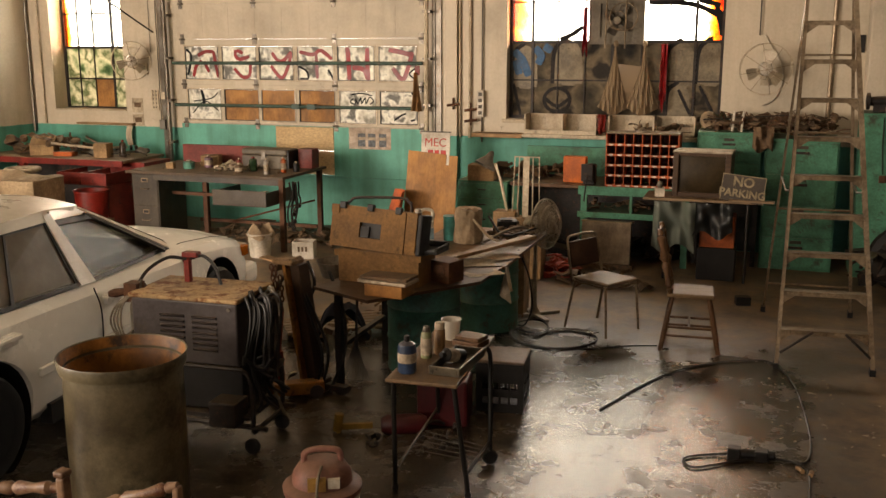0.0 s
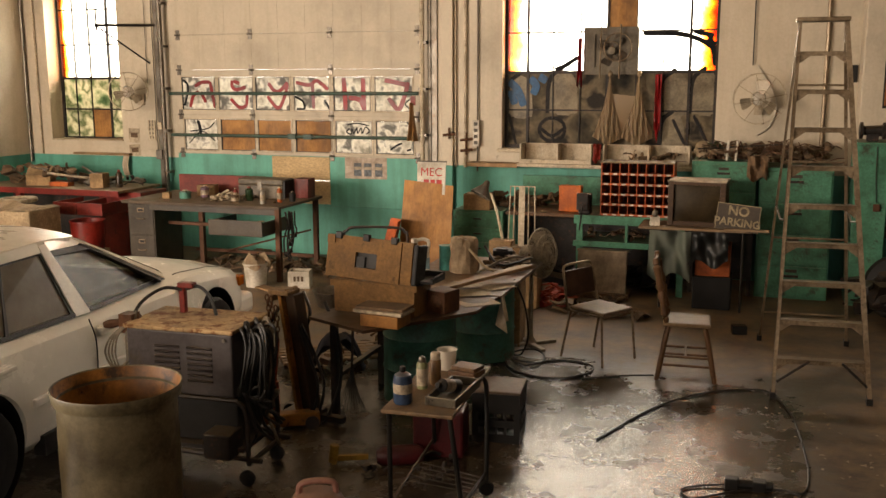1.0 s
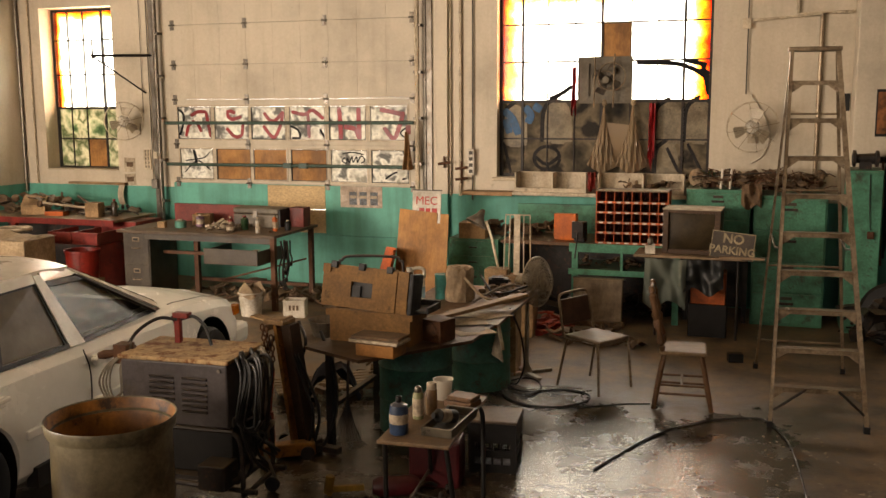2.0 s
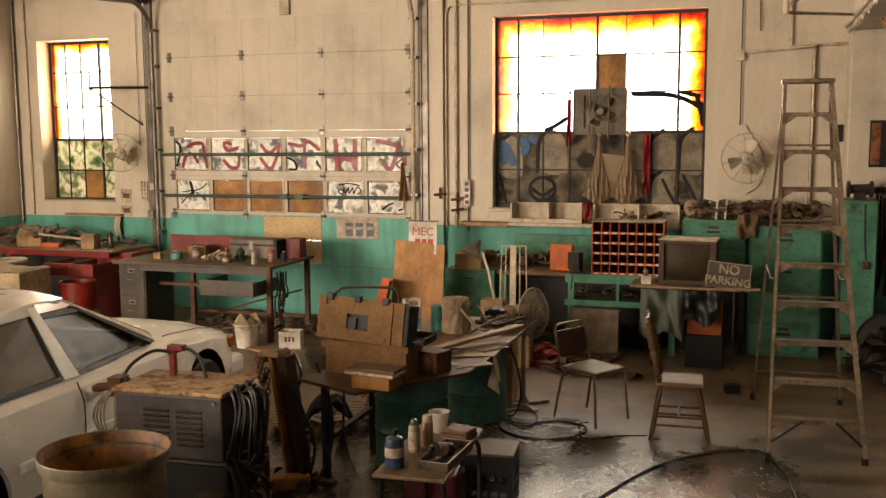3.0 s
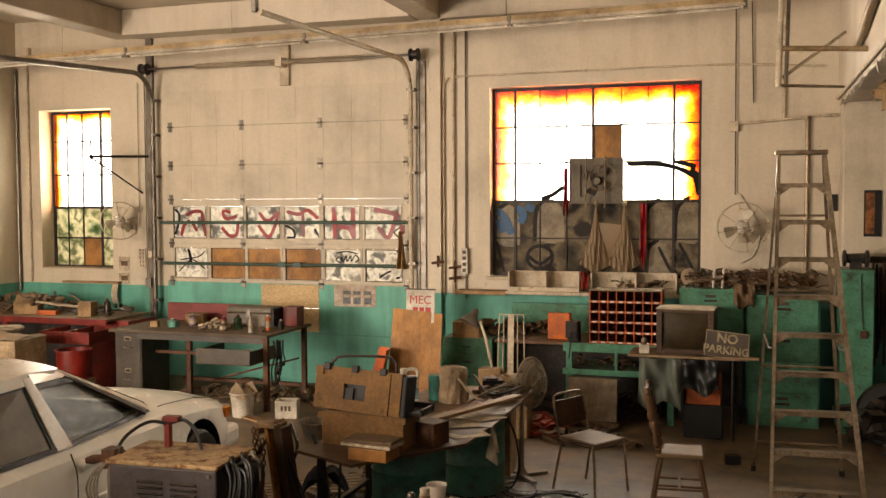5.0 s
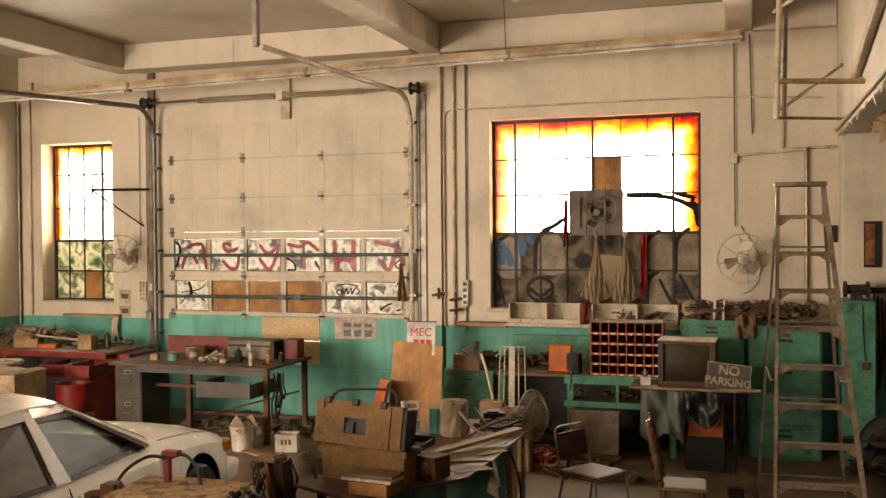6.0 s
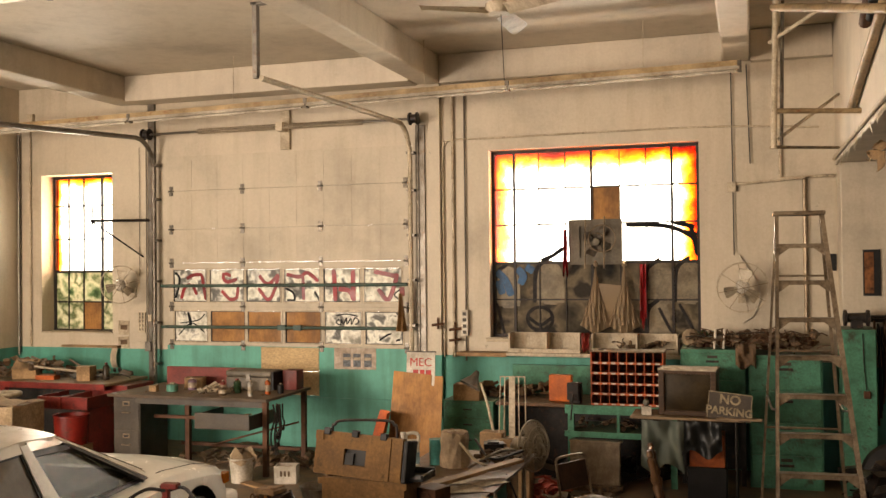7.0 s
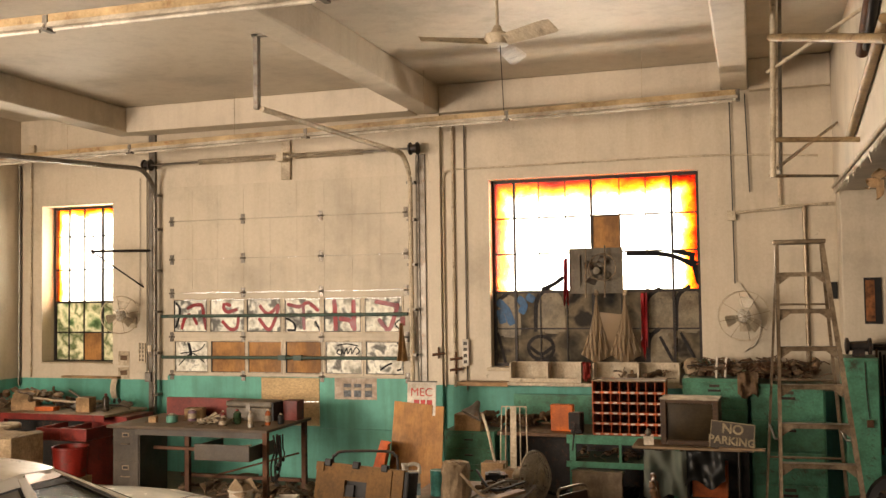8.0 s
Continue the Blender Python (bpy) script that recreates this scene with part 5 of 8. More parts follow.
def toolbox():
    t = thing("toolbox", "large brown plastic toolbox standing open, lid upright", "toolbox", pose(-2.61, 6.24, 0.792, 0, 0, -4))
    part("bin", Shape().box(-0.31, 0.33, -0.06, 0.24, 0.0, 0.03).box(-0.31, 0.33, -0.06, -0.035, 0.03, 0.24).box(-0.31, 0.33, 0.215, 0.24, 0.03, 0.24).box(-0.31, -0.285, -0.035, 0.215, 0.03, 0.24).box(0.305, 0.33, -0.035, 0.215, 0.03, 0.24).box(-0.335, 0.355, -0.075, -0.0605, 0.19, 0.235), M_BROWNPLASTIC, t)
    lid = wall_with_holes(-0.36, 0.32, 0.0, 0.30, 0.0, 0.05, [(-0.13, 0.04, 0.08, 0.19)])
    lid.box(0.19, 0.23, -0.012, 0.0, 0.0, 0.29)
    lid.box(-0.36, -0.30, -0.012, 0.0, 0.24, 0.30).box(0.24, 0.32, -0.014, 0.0, 0.02, 0.30)
    lp = part("lid", lid, M_BROWNPLASTIC, t, at=pose(0.0, -0.10, 0.255, -9, 2.5, 0))
    part("recess", Shape().box(-0.128, 0.038, 0.03, 0.045, 0.082, 0.188).box(-0.128, -0.06, 0.012, 0.028, 0.082, 0.16), M_BLACK, lp)
    for x in (-0.27, -0.05, 0.17):
        part("latch", Shape().box(x - 0.025, x + 0.025, -0.02, 0.02, 0.275, 0.325), M_BLACK, lp, bevel=0.006)
    part("lid_side", Shape().box(0.322, 0.36, -0.01, 0.16, 0.0, 0.29), M_BLACK, lp, bevel=0.01)
    part("tray", Shape().box(0.10, 0.46, -0.03, 0.20, 0.243, 0.262).box(0.10, 0.46, 0.18, 0.20, 0.262, 0.30).box(0.44, 0.46, -0.03, 0.18, 0.262, 0.29), M_BLACK, t, bevel=0.004)
    return t


toolbox()
single("wooden_box", Shape().box(-0.16, 0.13, -0.10, 0.10, 0.0, 0.085), surface("orange_wood", (0.33, 0.15, 0.035), 0.5, dust=0.2, scale=6), "orange-brown wooden box under a stack of books", "box", pose(-2.40, 5.93, 0.792, 0, 0, -6), bevel=0.006)
single("book", Shape().box(-0.20, 0.18, -0.09, 0.11, 0.0, 0.022), M_LABEL, "thick dusty book on the wooden box", "book", pose(-2.42, 5.93, 0.880, 0, 0, -8), bevel=0.004)
single("book", Shape().box(-0.19, 0.17, -0.08, 0.11, 0.0, 0.02), M_DEBRIS, "brown covered book on top of another book", "book", pose(-2.42, 5.94, 0.904, 0, 0, -4), bevel=0.004)
single("lantern_box", Shape().box(-0.09, 0.09, -0.09, 0.09, 0, 0.16).lathe([(0.06, 0), (0.06, 0.01)], 20, pose(0, -0.091, 0.08, 90, 0, 0)), M_RUST, "rust-brown metal box with a round front beside the toolbox", "box", pose(-2.17, 6.44, 0.792, 0, 0, -20), bevel=0.01)


def jug():
    j = thing("jug", "white plastic jug half full of bluish liquid", "jug", pose(-2.81, 7.72, 0.797, 0, 0, 20))
    part("body", Shape().box(-0.085, 0.085, -0.06, 0.06, 0.0, 0.20), M_WHITEPLASTIC, j, bevel=0.02)
    part("label_band", Shape().box(-0.087, 0.087, -0.063, 0.063, 0.03, 0.13), surface("blue_label", (0.16, 0.24, 0.27), 0.5, scale=12), j)
    part("shoulder", Shape().box(-0.07, 0.07, -0.045, 0.045, 0.20, 0.225), M_WHITEPLASTIC, j, bevel=0.015)
    part("handle", Shape().tube(spline([(-0.03, 0, 0.215), (-0.025, 0, 0.27), (0.03, 0, 0.285), (0.075, 0, 0.265), (0.078, 0, 0.20)], 5), 0.015, 8), M_WHITEPLASTIC, j, smooth=True)
    part("neck", Shape().lathe([(0.022, 0.22), (0.022, 0.26), (0.026, 0.262), (0.026, 0.29)], 14, pose(-0.05, 0, 0)), M_WHITEPLASTIC, j, smooth=True)
    return j


jug()
single("paint_tin", Shape().lathe([(0.055, 0), (0.058, 0.004), (0.058, 0.205), (0.061, 0.21), (0.061, 0.218), (0.05, 0.214)], 24), surface("turquoise_tin", (0.10, 0.36, 0.33), 0.4, dust=0.3), "turquoise tin on the work board", "tin", pose(-2.615, 7.86, 0.797), smooth=True)


def paper_sack():
    rnd = random.Random(3)
    s = Shape()
    pr = [(0.125, 0.0), (0.13, 0.06), (0.12, 0.15), (0.125, 0.24), (0.115, 0.29), (0.07, 0.30)]
    n = 22
    v = [(r * (1 + rnd.uniform(-0.07, 0.07)) * math.cos(2 * math.pi * k / n), r * (1 + rnd.uniform(-0.07, 0.07)) * math.sin(2 * math.pi * k / n), z + rnd.uniform(-0.012, 0.012) * (z > 0)) for r, z in pr for k in range(n)]
    f = [(i * n + k, i * n + (k + 1) % n, (i + 1) * n + (k + 1) % n, (i + 1) * n + k) for i in range(len(pr) - 1) for k in range(n)] + [tuple(range(n))[::-1], tuple((len(pr) - 1) * n + k for k in range(n))]
    return s.add(v, f)


single("paper_sack", paper_sack(), M_CLOTH, "crumpled brown paper sack rolled down at the top", "sack", pose(-2.44, 7.84, 0.797), smooth=False)
single("plank", Shape().box(-0.62, 0.62, -0.045, 0.045, 0, 0.028), M_PLANK, "pale pine plank lying across the work board", "plank", pose(-2.12, 7.22, 0.86, 0, -1.5, 64), bevel=0.004)
for k, (x, y, r, z) in enumerate(((-2.12, 7.02, 25, 0.797), (-2.0, 7.28, 50, 0.803), (-2.2, 7.25, 10, 0.809), (-1.99, 6.75, 40, 0.792))):
    single("paper_sheet", Shape().sheet(lambda u, v: (-0.15 + 0.3 * u, -0.1 + 0.2 * v, 0.003 + 0.012 * math.sin(3 * u + k) * v), 6, 4, 0.002), M_PAPER, "yellowed paper sheet on the work board", "paper", pose(x, y, z, 0, 0, r))


def hanging_rag():
    return Shape().sheet(lambda u, v: (0.05 * math.sin(9 * u + 2 * v) * v + 0.012, -0.13 + 0.26 * u + 0.02 * math.sin(5 * v), -0.27 * v * (1 - 0.25 * math.sin(3.1 * u))), 14, 10, 0.003)


single("rag", hanging_rag(), M_PAPER, "stained pale cloth hanging from the edge of the work board", "rag", pose(-1.885, 7.02, 0.80, 0, 0, 12), smooth=True)
single("board_clutter", clutter(46, -2.3, -1.92, 7.9, 8.5, 0.797, 0.12, 11), M_DEBRIS, "tangle of tools, leads and scrap on the work board", "clutter", kind="stuff")
single("radio", Shape().box(-0.09, 0.09, -0.05, 0.05, 0, 0.06).box(-0.06, 0.05, -0.04, 0.04, 0.061, 0.075), M_BLACK, "small black radio on the work board", "radio", pose(-2.22, 8.32, 0.86, 8, 0, 15), bevel=0.006)
for k, p in enumerate((((-2.35, 7.7, 1.02), (-2.15, 7.55, 0.90), (-1.97, 7.6, 0.85)), ((-2.3, 8.0, 1.0), (-2.1, 7.8, 0.88), (-1.9, 8.1, 0.9)), ((-2.25, 7.6, 0.84), (-2.05, 7.9, 0.93), (-1.95, 8.3, 0.86)))):
    single("lead", Shape().tube(spline(p), 0.012, 6), (M_CLOTH, M_CORD, M_GREYCORD)[k], "bent strap over the clutter on the work board", "strap", smooth=True)

# under and round the work board
M_DEEPRED = surface("deep_red_plastic", (0.075, 0.006, 0.008), 0.5, dust=0.1, scale=5)
single("red_bin", Shape().box(-0.17, 0.17, -0.12, 0.12, 0, 0.32), M_DEEPRED, "dark red plastic bin in the shade of the typing table", "bin", pose(-1.95, 5.75, 0, 0, 0, 8), bevel=0.02)
single("red_toolbox", Shape().lathe([(0.045, -0.15), (0.066, -0.11), (0.066, 0.11), (0.045, 0.15)], 14, pose(0, 0, 0.066, 0, 90, 0)), M_DEEPRED, "dull red canister lying on the floor", "canister", pose(-2.13, 5.45, 0, 0, 0, 25), smooth=True)
single("caulking_gun", Shape().box(-0.11, 0.11, -0.015, 0.015, 0.02, 0.06).box(-0.13, -0.10, -0.025, 0.025, 0.0, 0.13).lathe([(0.03, -0.02), (0.03, 0.10)], 12, pose(-0.12, 0, 0.03, 0, 8, 0)), surface("yellow_tool", (0.42, 0.26, 0.04), 0.5, dust=0.3), "yellow and blue hand tool on the floor", "hand tool", pose(-2.44, 5.38, 0, 0, 0, 25), bevel=0.005)
single("floor_scraps", clutter(26, -2.3, -1.75, 5.15, 5.7, 0.0, 0.09, 4), M_IRON, "dark scraps on the floor below the typing table", "scraps", kind="stuff")


def leaf_rake():
    r = thing("leaf_rake", "black leaf rake standing head down against the work board", "rake", pose(-2.86, 6.34, 0))
    part("handle", Shape().tube([(0, 0, 0.28), (-0.02, 0.1, 0.76)], 0.011, 8), M_IRON, r)
    part("socket", Shape().tube([(0, 0, 0.20), (0, 0.005, 0.30)], [0.025, 0.014], 8), M_BLACK, r)
    for k in range(9):
        a = (k - 4) / 4
        part("tine", Shape().tube([(a * 0.02, 0, 0.24), (a * 0.06, -0.02, 0.12), (a * 0.12, -0.03, 0.0)], 0.005, 5), M_BLACK, r)
    return r


leaf_rake()


def creeper():
    c = thing("creeper", "old slatted mechanic's creeper with junk on it", "creeper", pose(-3.45, 7.35, 0, 0, 0, 35))
    for k in range(6):
        part("slat", Shape().box(-0.5, 0.5, -0.25 + k * 0.085, -0.19 + k * 0.085, 0.10, 0.118), M_SEATWOOD, c)
    part("rail", Shape().box(-0.45, -0.40, -0.27, 0.27, 0.06, 0.099), M_IRON, c)
    part("rail", Shape().box(0.40, 0.45, -0.27, 0.27, 0.06, 0.099), M_IRON, c)
    for x, y in ((-0.42, -0.22), (0.42, -0.22), (-0.42, 0.22), (0.42, 0.22)):
        part("castor", Shape().lathe([(0.005, -0.012), (0.03, -0.012), (0.03, 0.012), (0.005, 0.012)], 12, pose(x, y, 0.03, 90, 0, 0)), M_BLACK, c)
    return c


creeper()
for k, p in enumerate((((-3.35, 6.35, 0.02), (-3.25, 6.2, 0.45), (-3.1, 6.15, 0.75), (-3.2, 6.25, 0.9)), ((-3.0, 6.2, 0.85), (-2.85, 6.1, 0.6), (-2.82, 6.05, 0.3), (-2.9, 5.95, 0.02)), ((-3.45, 6.0, 0.02), (-3.3, 5.85, 0.3), (-3.3, 5.9, 0.7), (-3.22, 6.0, 0.9)))):
    single("air_hose", Shape().tube(spline(p), 0.013, 8), M_CORD, "black air hose draped over the engine jack", "hose", smooth=True)
single("dark_cloth", Shape().sheet(lambda u, v: (-0.2 + 0.4 * u + 0.03 * math.sin(9 * v), -0.12 + 0.24 * v, 0.34 - 0.9 * (u - 0.5) ** 2 + 0.04 * math.sin(11 * u + 6 * v)), 16, 10, 0.006), surface("navy_cloth", (0.02, 0.022, 0.035), 0.9, dust=0.1, bump=0.5), "dark navy work cloth over the heap", "cloth", pose(-3.22, 6.85, 0.06, 0, 0, 30), smooth=True)
single("floor_junk", clutter(40, -3.7, -3.05, 6.7, 8.0, 0.0, 0.17, 21, 0.8), M_DEBRIS, "dark parts and cloth heaped beside the work board", "junk", kind="stuff")
single("wash_tub", Shape().lathe([(0.01, 0.0), (0.15, 0.0), (0.20, 0.17), (0.215, 0.175), (0.205, 0.18), (0.19, 0.165), (0.145, 0.012), (0.01, 0.01)], 32, cap=False), M_STEEL, "grey metal wash tub on the floor", "tub", pose(-4.42, 9.30, 0, 0, 0, 0), smooth=True)
wb = thing("white_box", "open cream plastic box on the floor by the bench", "box", pose(-5.18, 10.05, 0, 0, 0, 15))
part("box_body", Shape().box(-0.13, 0.13, -0.10, 0.10, 0, 0.01).box(-0.13, 0.13, -0.10, -0.085, 0.01, 0.21).box(-0.13, 0.13, 0.085, 0.10, 0.01, 0.21).box(-0.13, -0.115, -0.085, 0.085, 0.01, 0.21).box(0.115, 0.13, -0.085, 0.085, 0.01, 0.21), M_WHITEPLASTIC, wb, bevel=0.006)
part("printed_bars", Shape().box(-0.06, -0.035, -0.104, -0.10, 0.09, 0.15).box(-0.015, 0.01, -0.104, -0.10, 0.09, 0.15).box(0.03, 0.055, -0.104, -0.10, 0.09, 0.15), M_DEBRIS, wb)
bk = thing("bucket", "pale bucket stuffed with a crumpled bag", "bucket", pose(-5.72, 9.95, 0))
part("pail", Shape().lathe([(0.12, 0.0), (0.145, 0.27), (0.155, 0.275), (0.155, 0.29), (0.14, 0.285), (0.10, 0.27)], 28), M_WHITEPLASTIC, bk, smooth=True)
part("bag", Shape().sheet(lambda u, v: (0.17 * math.cos(6.28 * u) * (1 - 0.5 * v) + 0.03 * math.sin(25 * u), 0.15 * math.sin(6.28 * u) * (1 - 0.5 * v) + 0.03 * math.cos(19 * u), 0.24 + 0.13 * v + 0.035 * math.sin(12 * u) * v + 0.02 * math.sin(29 * u)), 48, 8), M_CLOTH, bk, "crumpled tan bag")
single("floor_board", Shape().box(-0.18, 0.18, -0.07, 0.07, 0.0, 0.02), M_PLANK, "short tan board lying on the floor", "board", pose(-5.45, 9.78, 0.004, 0, 3, -20), bevel=0.003)


# ---- pedestal fan ----
def cage(s, r, depth, n, m, rings=4):
    for k in range(n):
        a = 2 * math.pi * k / n
        for sg in (1, -1):
            pts = [(0.12 * r * math.cos(a), sg * depth, 0.12 * r * math.sin(a)), (0.6 * r * math.cos(a), sg * depth * 0.85, 0.6 * r * math.sin(a)), (r * math.cos(a), 0, r * math.sin(a))]
            s.tube([m @ Vector(p) for p in pts], 0.0032, 4)
    for q in (1.0, 0.75, 0.45):
        for sg in ((0,) if q == 1 else (1, -1)):
            pts = [(q * r * math.cos(t), sg * depth * (1.1 - q * 0.35), q * r * math.sin(t)) for t in [2 * math.pi * i / 28 for i in range(28)]]
            s.tube([m @ Vector(p) for p in pts], 0.007 if q == 1 else 0.0035, 5, closed=True)


def blade(r0, r1, w, twist):
    return Shape().sheet(lambda u, v: (r0 + (r1 - r0) * u, (v - 0.5) * w * (0.5 + u * (1.4 - 0.5 * u)) * math.sin(radians(twist)), (v - 0.5) * w * (0.5 + u * (1.4 - 0.5 * u)) * math.cos(radians(twist)) * (1.0 if u < 0.95 else 0.8)), 8, 4, 0.003)


def pedestal_fan():
    f = thing("pedestal_fan", "dusty cream pedestal fan with a round wire cage", "fan", pose(-1.98, 8.46, 0))
    cream = surface("aged_cream_plastic", (0.40, 0.345, 0.25), 0.5, dust=0.4, scale=6)
    part("base", Shape().box(-0.26, 0.26, -0.025, 0.025, 0.0, 0.03, pose(0, 0, 0, 0, 0, 40)).box(-0.26, 0.26, -0.025, 0.025, 0.002, 0.028, pose(0, 0, 0, 0, 0, -50)), cream, f, bevel=0.006)
    part("pole", Shape().lathe([(0.06, 0.03), (0.03, 0.08), (0.022, 0.12), (0.022, 0.5), (0.018, 0.51), (0.018, 0.82)], 18), cream, f, smooth=True)
    H = pose(0.09, 0.02, 0.875, -6, 0, 68)
    part("motor", Shape().lathe([(0.02, 0.04), (0.06, 0.05), (0.075, 0.12), (0.07, 0.2), (0.03, 0.24)], 20, H @ pose(0, 0, 0, -90, 0, 0)), cream, f, smooth=True)
    s = Shape()
    cage(s, 0.23, 0.065, 44, H)
    part("cage", s, cream, f)
    for k in range(3):
        g = blade(0.04, 0.20, 0.11, 25)
        q = Shape().add(g.v, g.f, H @ pose(0, 0, 0, 0, 120 * k + 20, 0))
        part("blade", q, cream, f, smooth=True)
    part("hub_badge", Shape().lathe([(0.005, -0.075), (0.03, -0.07), (0.035, -0.06)], 16, H @ pose(0, 0, 0, -90, 0, 0)), cream, f, smooth=True)
    return f


pedestal_fan()


# ---- chairs ----
def stacking_chair():
    c = thing("stacking_chair", "metal-framed stacking chair with a tan seat and brown back", "chair", pose(-1.31, 8.25, 0, 0, 0, -31))
    tan = surface("worn_tan_vinyl", (0.25, 0.18, 0.115), 0.5, dust=0.25, scale=5)
    brown = surface("brown_vinyl", (0.075, 0.04, 0.025), 0.45, dust=0.3, scale=6)
    part("seat", Shape().box(-0.19, 0.22, -0.20, 0.20, 0.440, 0.475), tan, c, bevel=0.018)
    part("seat_frame", Shape().tube([(-0.19, -0.20, 0.432), (0.21, -0.20, 0.432), (0.21, 0.20, 0.432), (-0.19, 0.20, 0.432)], 0.010, 8, closed=True), M_ALU, c, smooth=True)
    for y in (-0.205, 0.205):
        part("front_leg", Shape().tube(spline([(0.17, y * 0.97, 0.435), (0.20, y, 0.40), (0.235, y * 1.08, 0.0)], 4), 0.0115, 8), M_ALU, c, smooth=True)
        part("rear_leg", Shape().tube(spline([(-0.12, y * 0.97, 0.435), (-0.16, y, 0.40), (-0.245, y * 1.08, 0.0)], 4), 0.0115, 8), M_ALU, c, smooth=True)
        part("back_post", Shape().tube(spline([(-0.10, y * 0.98, 0.43), (-0.18, y * 0.98, 0.455), (-0.215, y * 0.98, 0.55), (-0.26, y * 0.95, 0.76)], 5), 0.0115, 8), M_ALU, c, smooth=True)
    part("back_bow", Shape().tube(spline([(-0.26, -0.195, 0.76), (-0.272, -0.18, 0.80), (-0.276, -0.12, 0.82), (-0.276, 0.12, 0.82), (-0.272, 0.18, 0.80), (-0.26, 0.195, 0.76)], 5), 0.0115, 8), M_ALU, c, smooth=True)
    part("backrest", Shape().box(-0.012, 0.012, -0.182, 0.182, -0.12, 0.11, pose(-0.238, 0, 0.665, 0, -12, 0)), brown, c, "dark brown padded back", bevel=0.010)
    return c


stacking_chair()


def wooden_chair():
    c = thing("wooden_chair", "worn dark wooden kitchen chair with turned back posts", "chair", pose(-0.535, 7.96, 0, 0, 0, 4))
    part("seat", Shape().box(-0.19, 0.19, -0.18, 0.18, 0.455, 0.49), M_SEATWOOD, c, "worn light seat", bevel=0.012)
    for x, y, dx, dy in ((-0.14, -0.13, -0.085, -0.06), (0.14, -0.13, 0.10, -0.06), (-0.14, 0.13, -0.075, 0.06), (0.14, 0.13, 0.085, 0.06)):
        part("leg", Shape().tube([(x + dx, y + dy, 0.0), (x + dx * 0.7, y + dy * 0.7, 0.15), (x + dx * 0.4, y + dy * 0.4, 0.3), (x, y, 0.457)], [0.018, 0.024, 0.022, 0.016], 10), M_WOOD, c, smooth=True)
    for z, k in ((0.20, 0.6), (0.13, 0.75)):
        for y in (-0.13, 0.13):
            yy = y + (0.05 if y > 0 else -0.05) * k
            part("stretcher", Shape().tube([(-0.14 - 0.05 * k, yy, z), (0.14 + 0.07 * k, yy, z)], 0.011, 8), M_WOOD, c, smooth=True)
    part("stretcher", Shape().tube([(0.0, -0.16, 0.20), (0.0, 0.17, 0.20)], 0.011, 8), M_WOOD, c, smooth=True)
    for y in (-0.16, 0.16):
        s = Shape()
        spindle(s, (-0.16, y, 0.48), (-0.27, y * 1.05, 1.02), 0.031)
        part("back_post", s, M_WOOD, c, smooth=True)
    for k in range(4):
        y = -0.09 + 0.06 * k
        part("spindle", Shape().tube([(-0.165, y, 0.48), (-0.25, y * 1.05, 0.94)], 0.009, 8), M_WOOD, c, smooth=True)
    part("crest_rail", Shape().box(-0.012, 0.012, -0.185, 0.185, -0.05, 0.04, pose(-0.258, 0, 0.96, 0, -12, 0)), M_WOOD, c, bevel=0.008)
    return c


wooden_chair()


def shell_chair():
    c = thing("shell_chair", "orange moulded plastic shell chair behind the toolbox", "chair", pose(-4.16, 9.95, 0, 0, 0, 215))
    o = surface("orange_moulded_shell", (0.42, 0.10, 0.03), 0.4, dust=0.35, scale=5)

    def sh(u, v):
        a = (v - 0.5) * 2
        if u < 0.5:
            return (0.22 - 0.84 * u, 0.22 * a, 0.44 + 0.05 * a * a - 0.03 * math.sin(u * 6.28))
        t = (u - 0.5) * 2
        return (-0.20 - 0.10 * t + 0.07 * a * a, 0.22 * a * (1 - 0.25 * t * t), 0.44 + 0.05 * a * a + 0.42 * t - 0.05 * a * a * t)
    part("shell", Shape().sheet(sh, 20, 12, 0.006), o, c, smooth=True)
    for x, y in ((0.17, -0.17), (0.17, 0.17), (-0.15, -0.17), (-0.15, 0.17)):
        part("leg", Shape().tube([(x * 0.8, y * 0.8, 0.42), (x * 1.25, y * 1.15, 0.0)], 0.011, 8), M_CHROME, c, smooth=True)
    return c


shell_chair()
ht = thing("hand_truck", "dark steel hand truck with a rounded loop handle", "hand truck", pose(-3.66, 8.75, -0.10, 0, 0, 12))
part("loop_handle", Shape().tube(spline([(-0.32, 0, 0.13), (-0.32, 0.0, 0.95), (-0.29, 0, 1.05), (-0.2, 0, 1.09), (0.22, 0, 1.09), (0.30, 0, 1.05), (0.33, 0, 0.95), (0.33, 0, 0.13)], 6), 0.014, 8), M_IRON, ht, smooth=True)
for z in (0.25, 0.55, 0.82):
    part("cross_bar", Shape().tube([(-0.32, 0, z), (0.33, 0, z)], 0.011, 8), M_IRON, ht)
part("toe_plate", Shape().box(-0.28, 0.28, -0.2, 0.0, 0.10, 0.112), M_IRON, ht)
for x in (-0.27, 0.27):
    part("castor", Shape().lathe([(0.01, -0.02), (0.09, -0.02), (0.10, 0), (0.09, 0.02), (0.01, 0.02)], 18, pose(x, 0.08, 0.20, 0, 90, 0)), M_BLACK, ht, smooth=True)


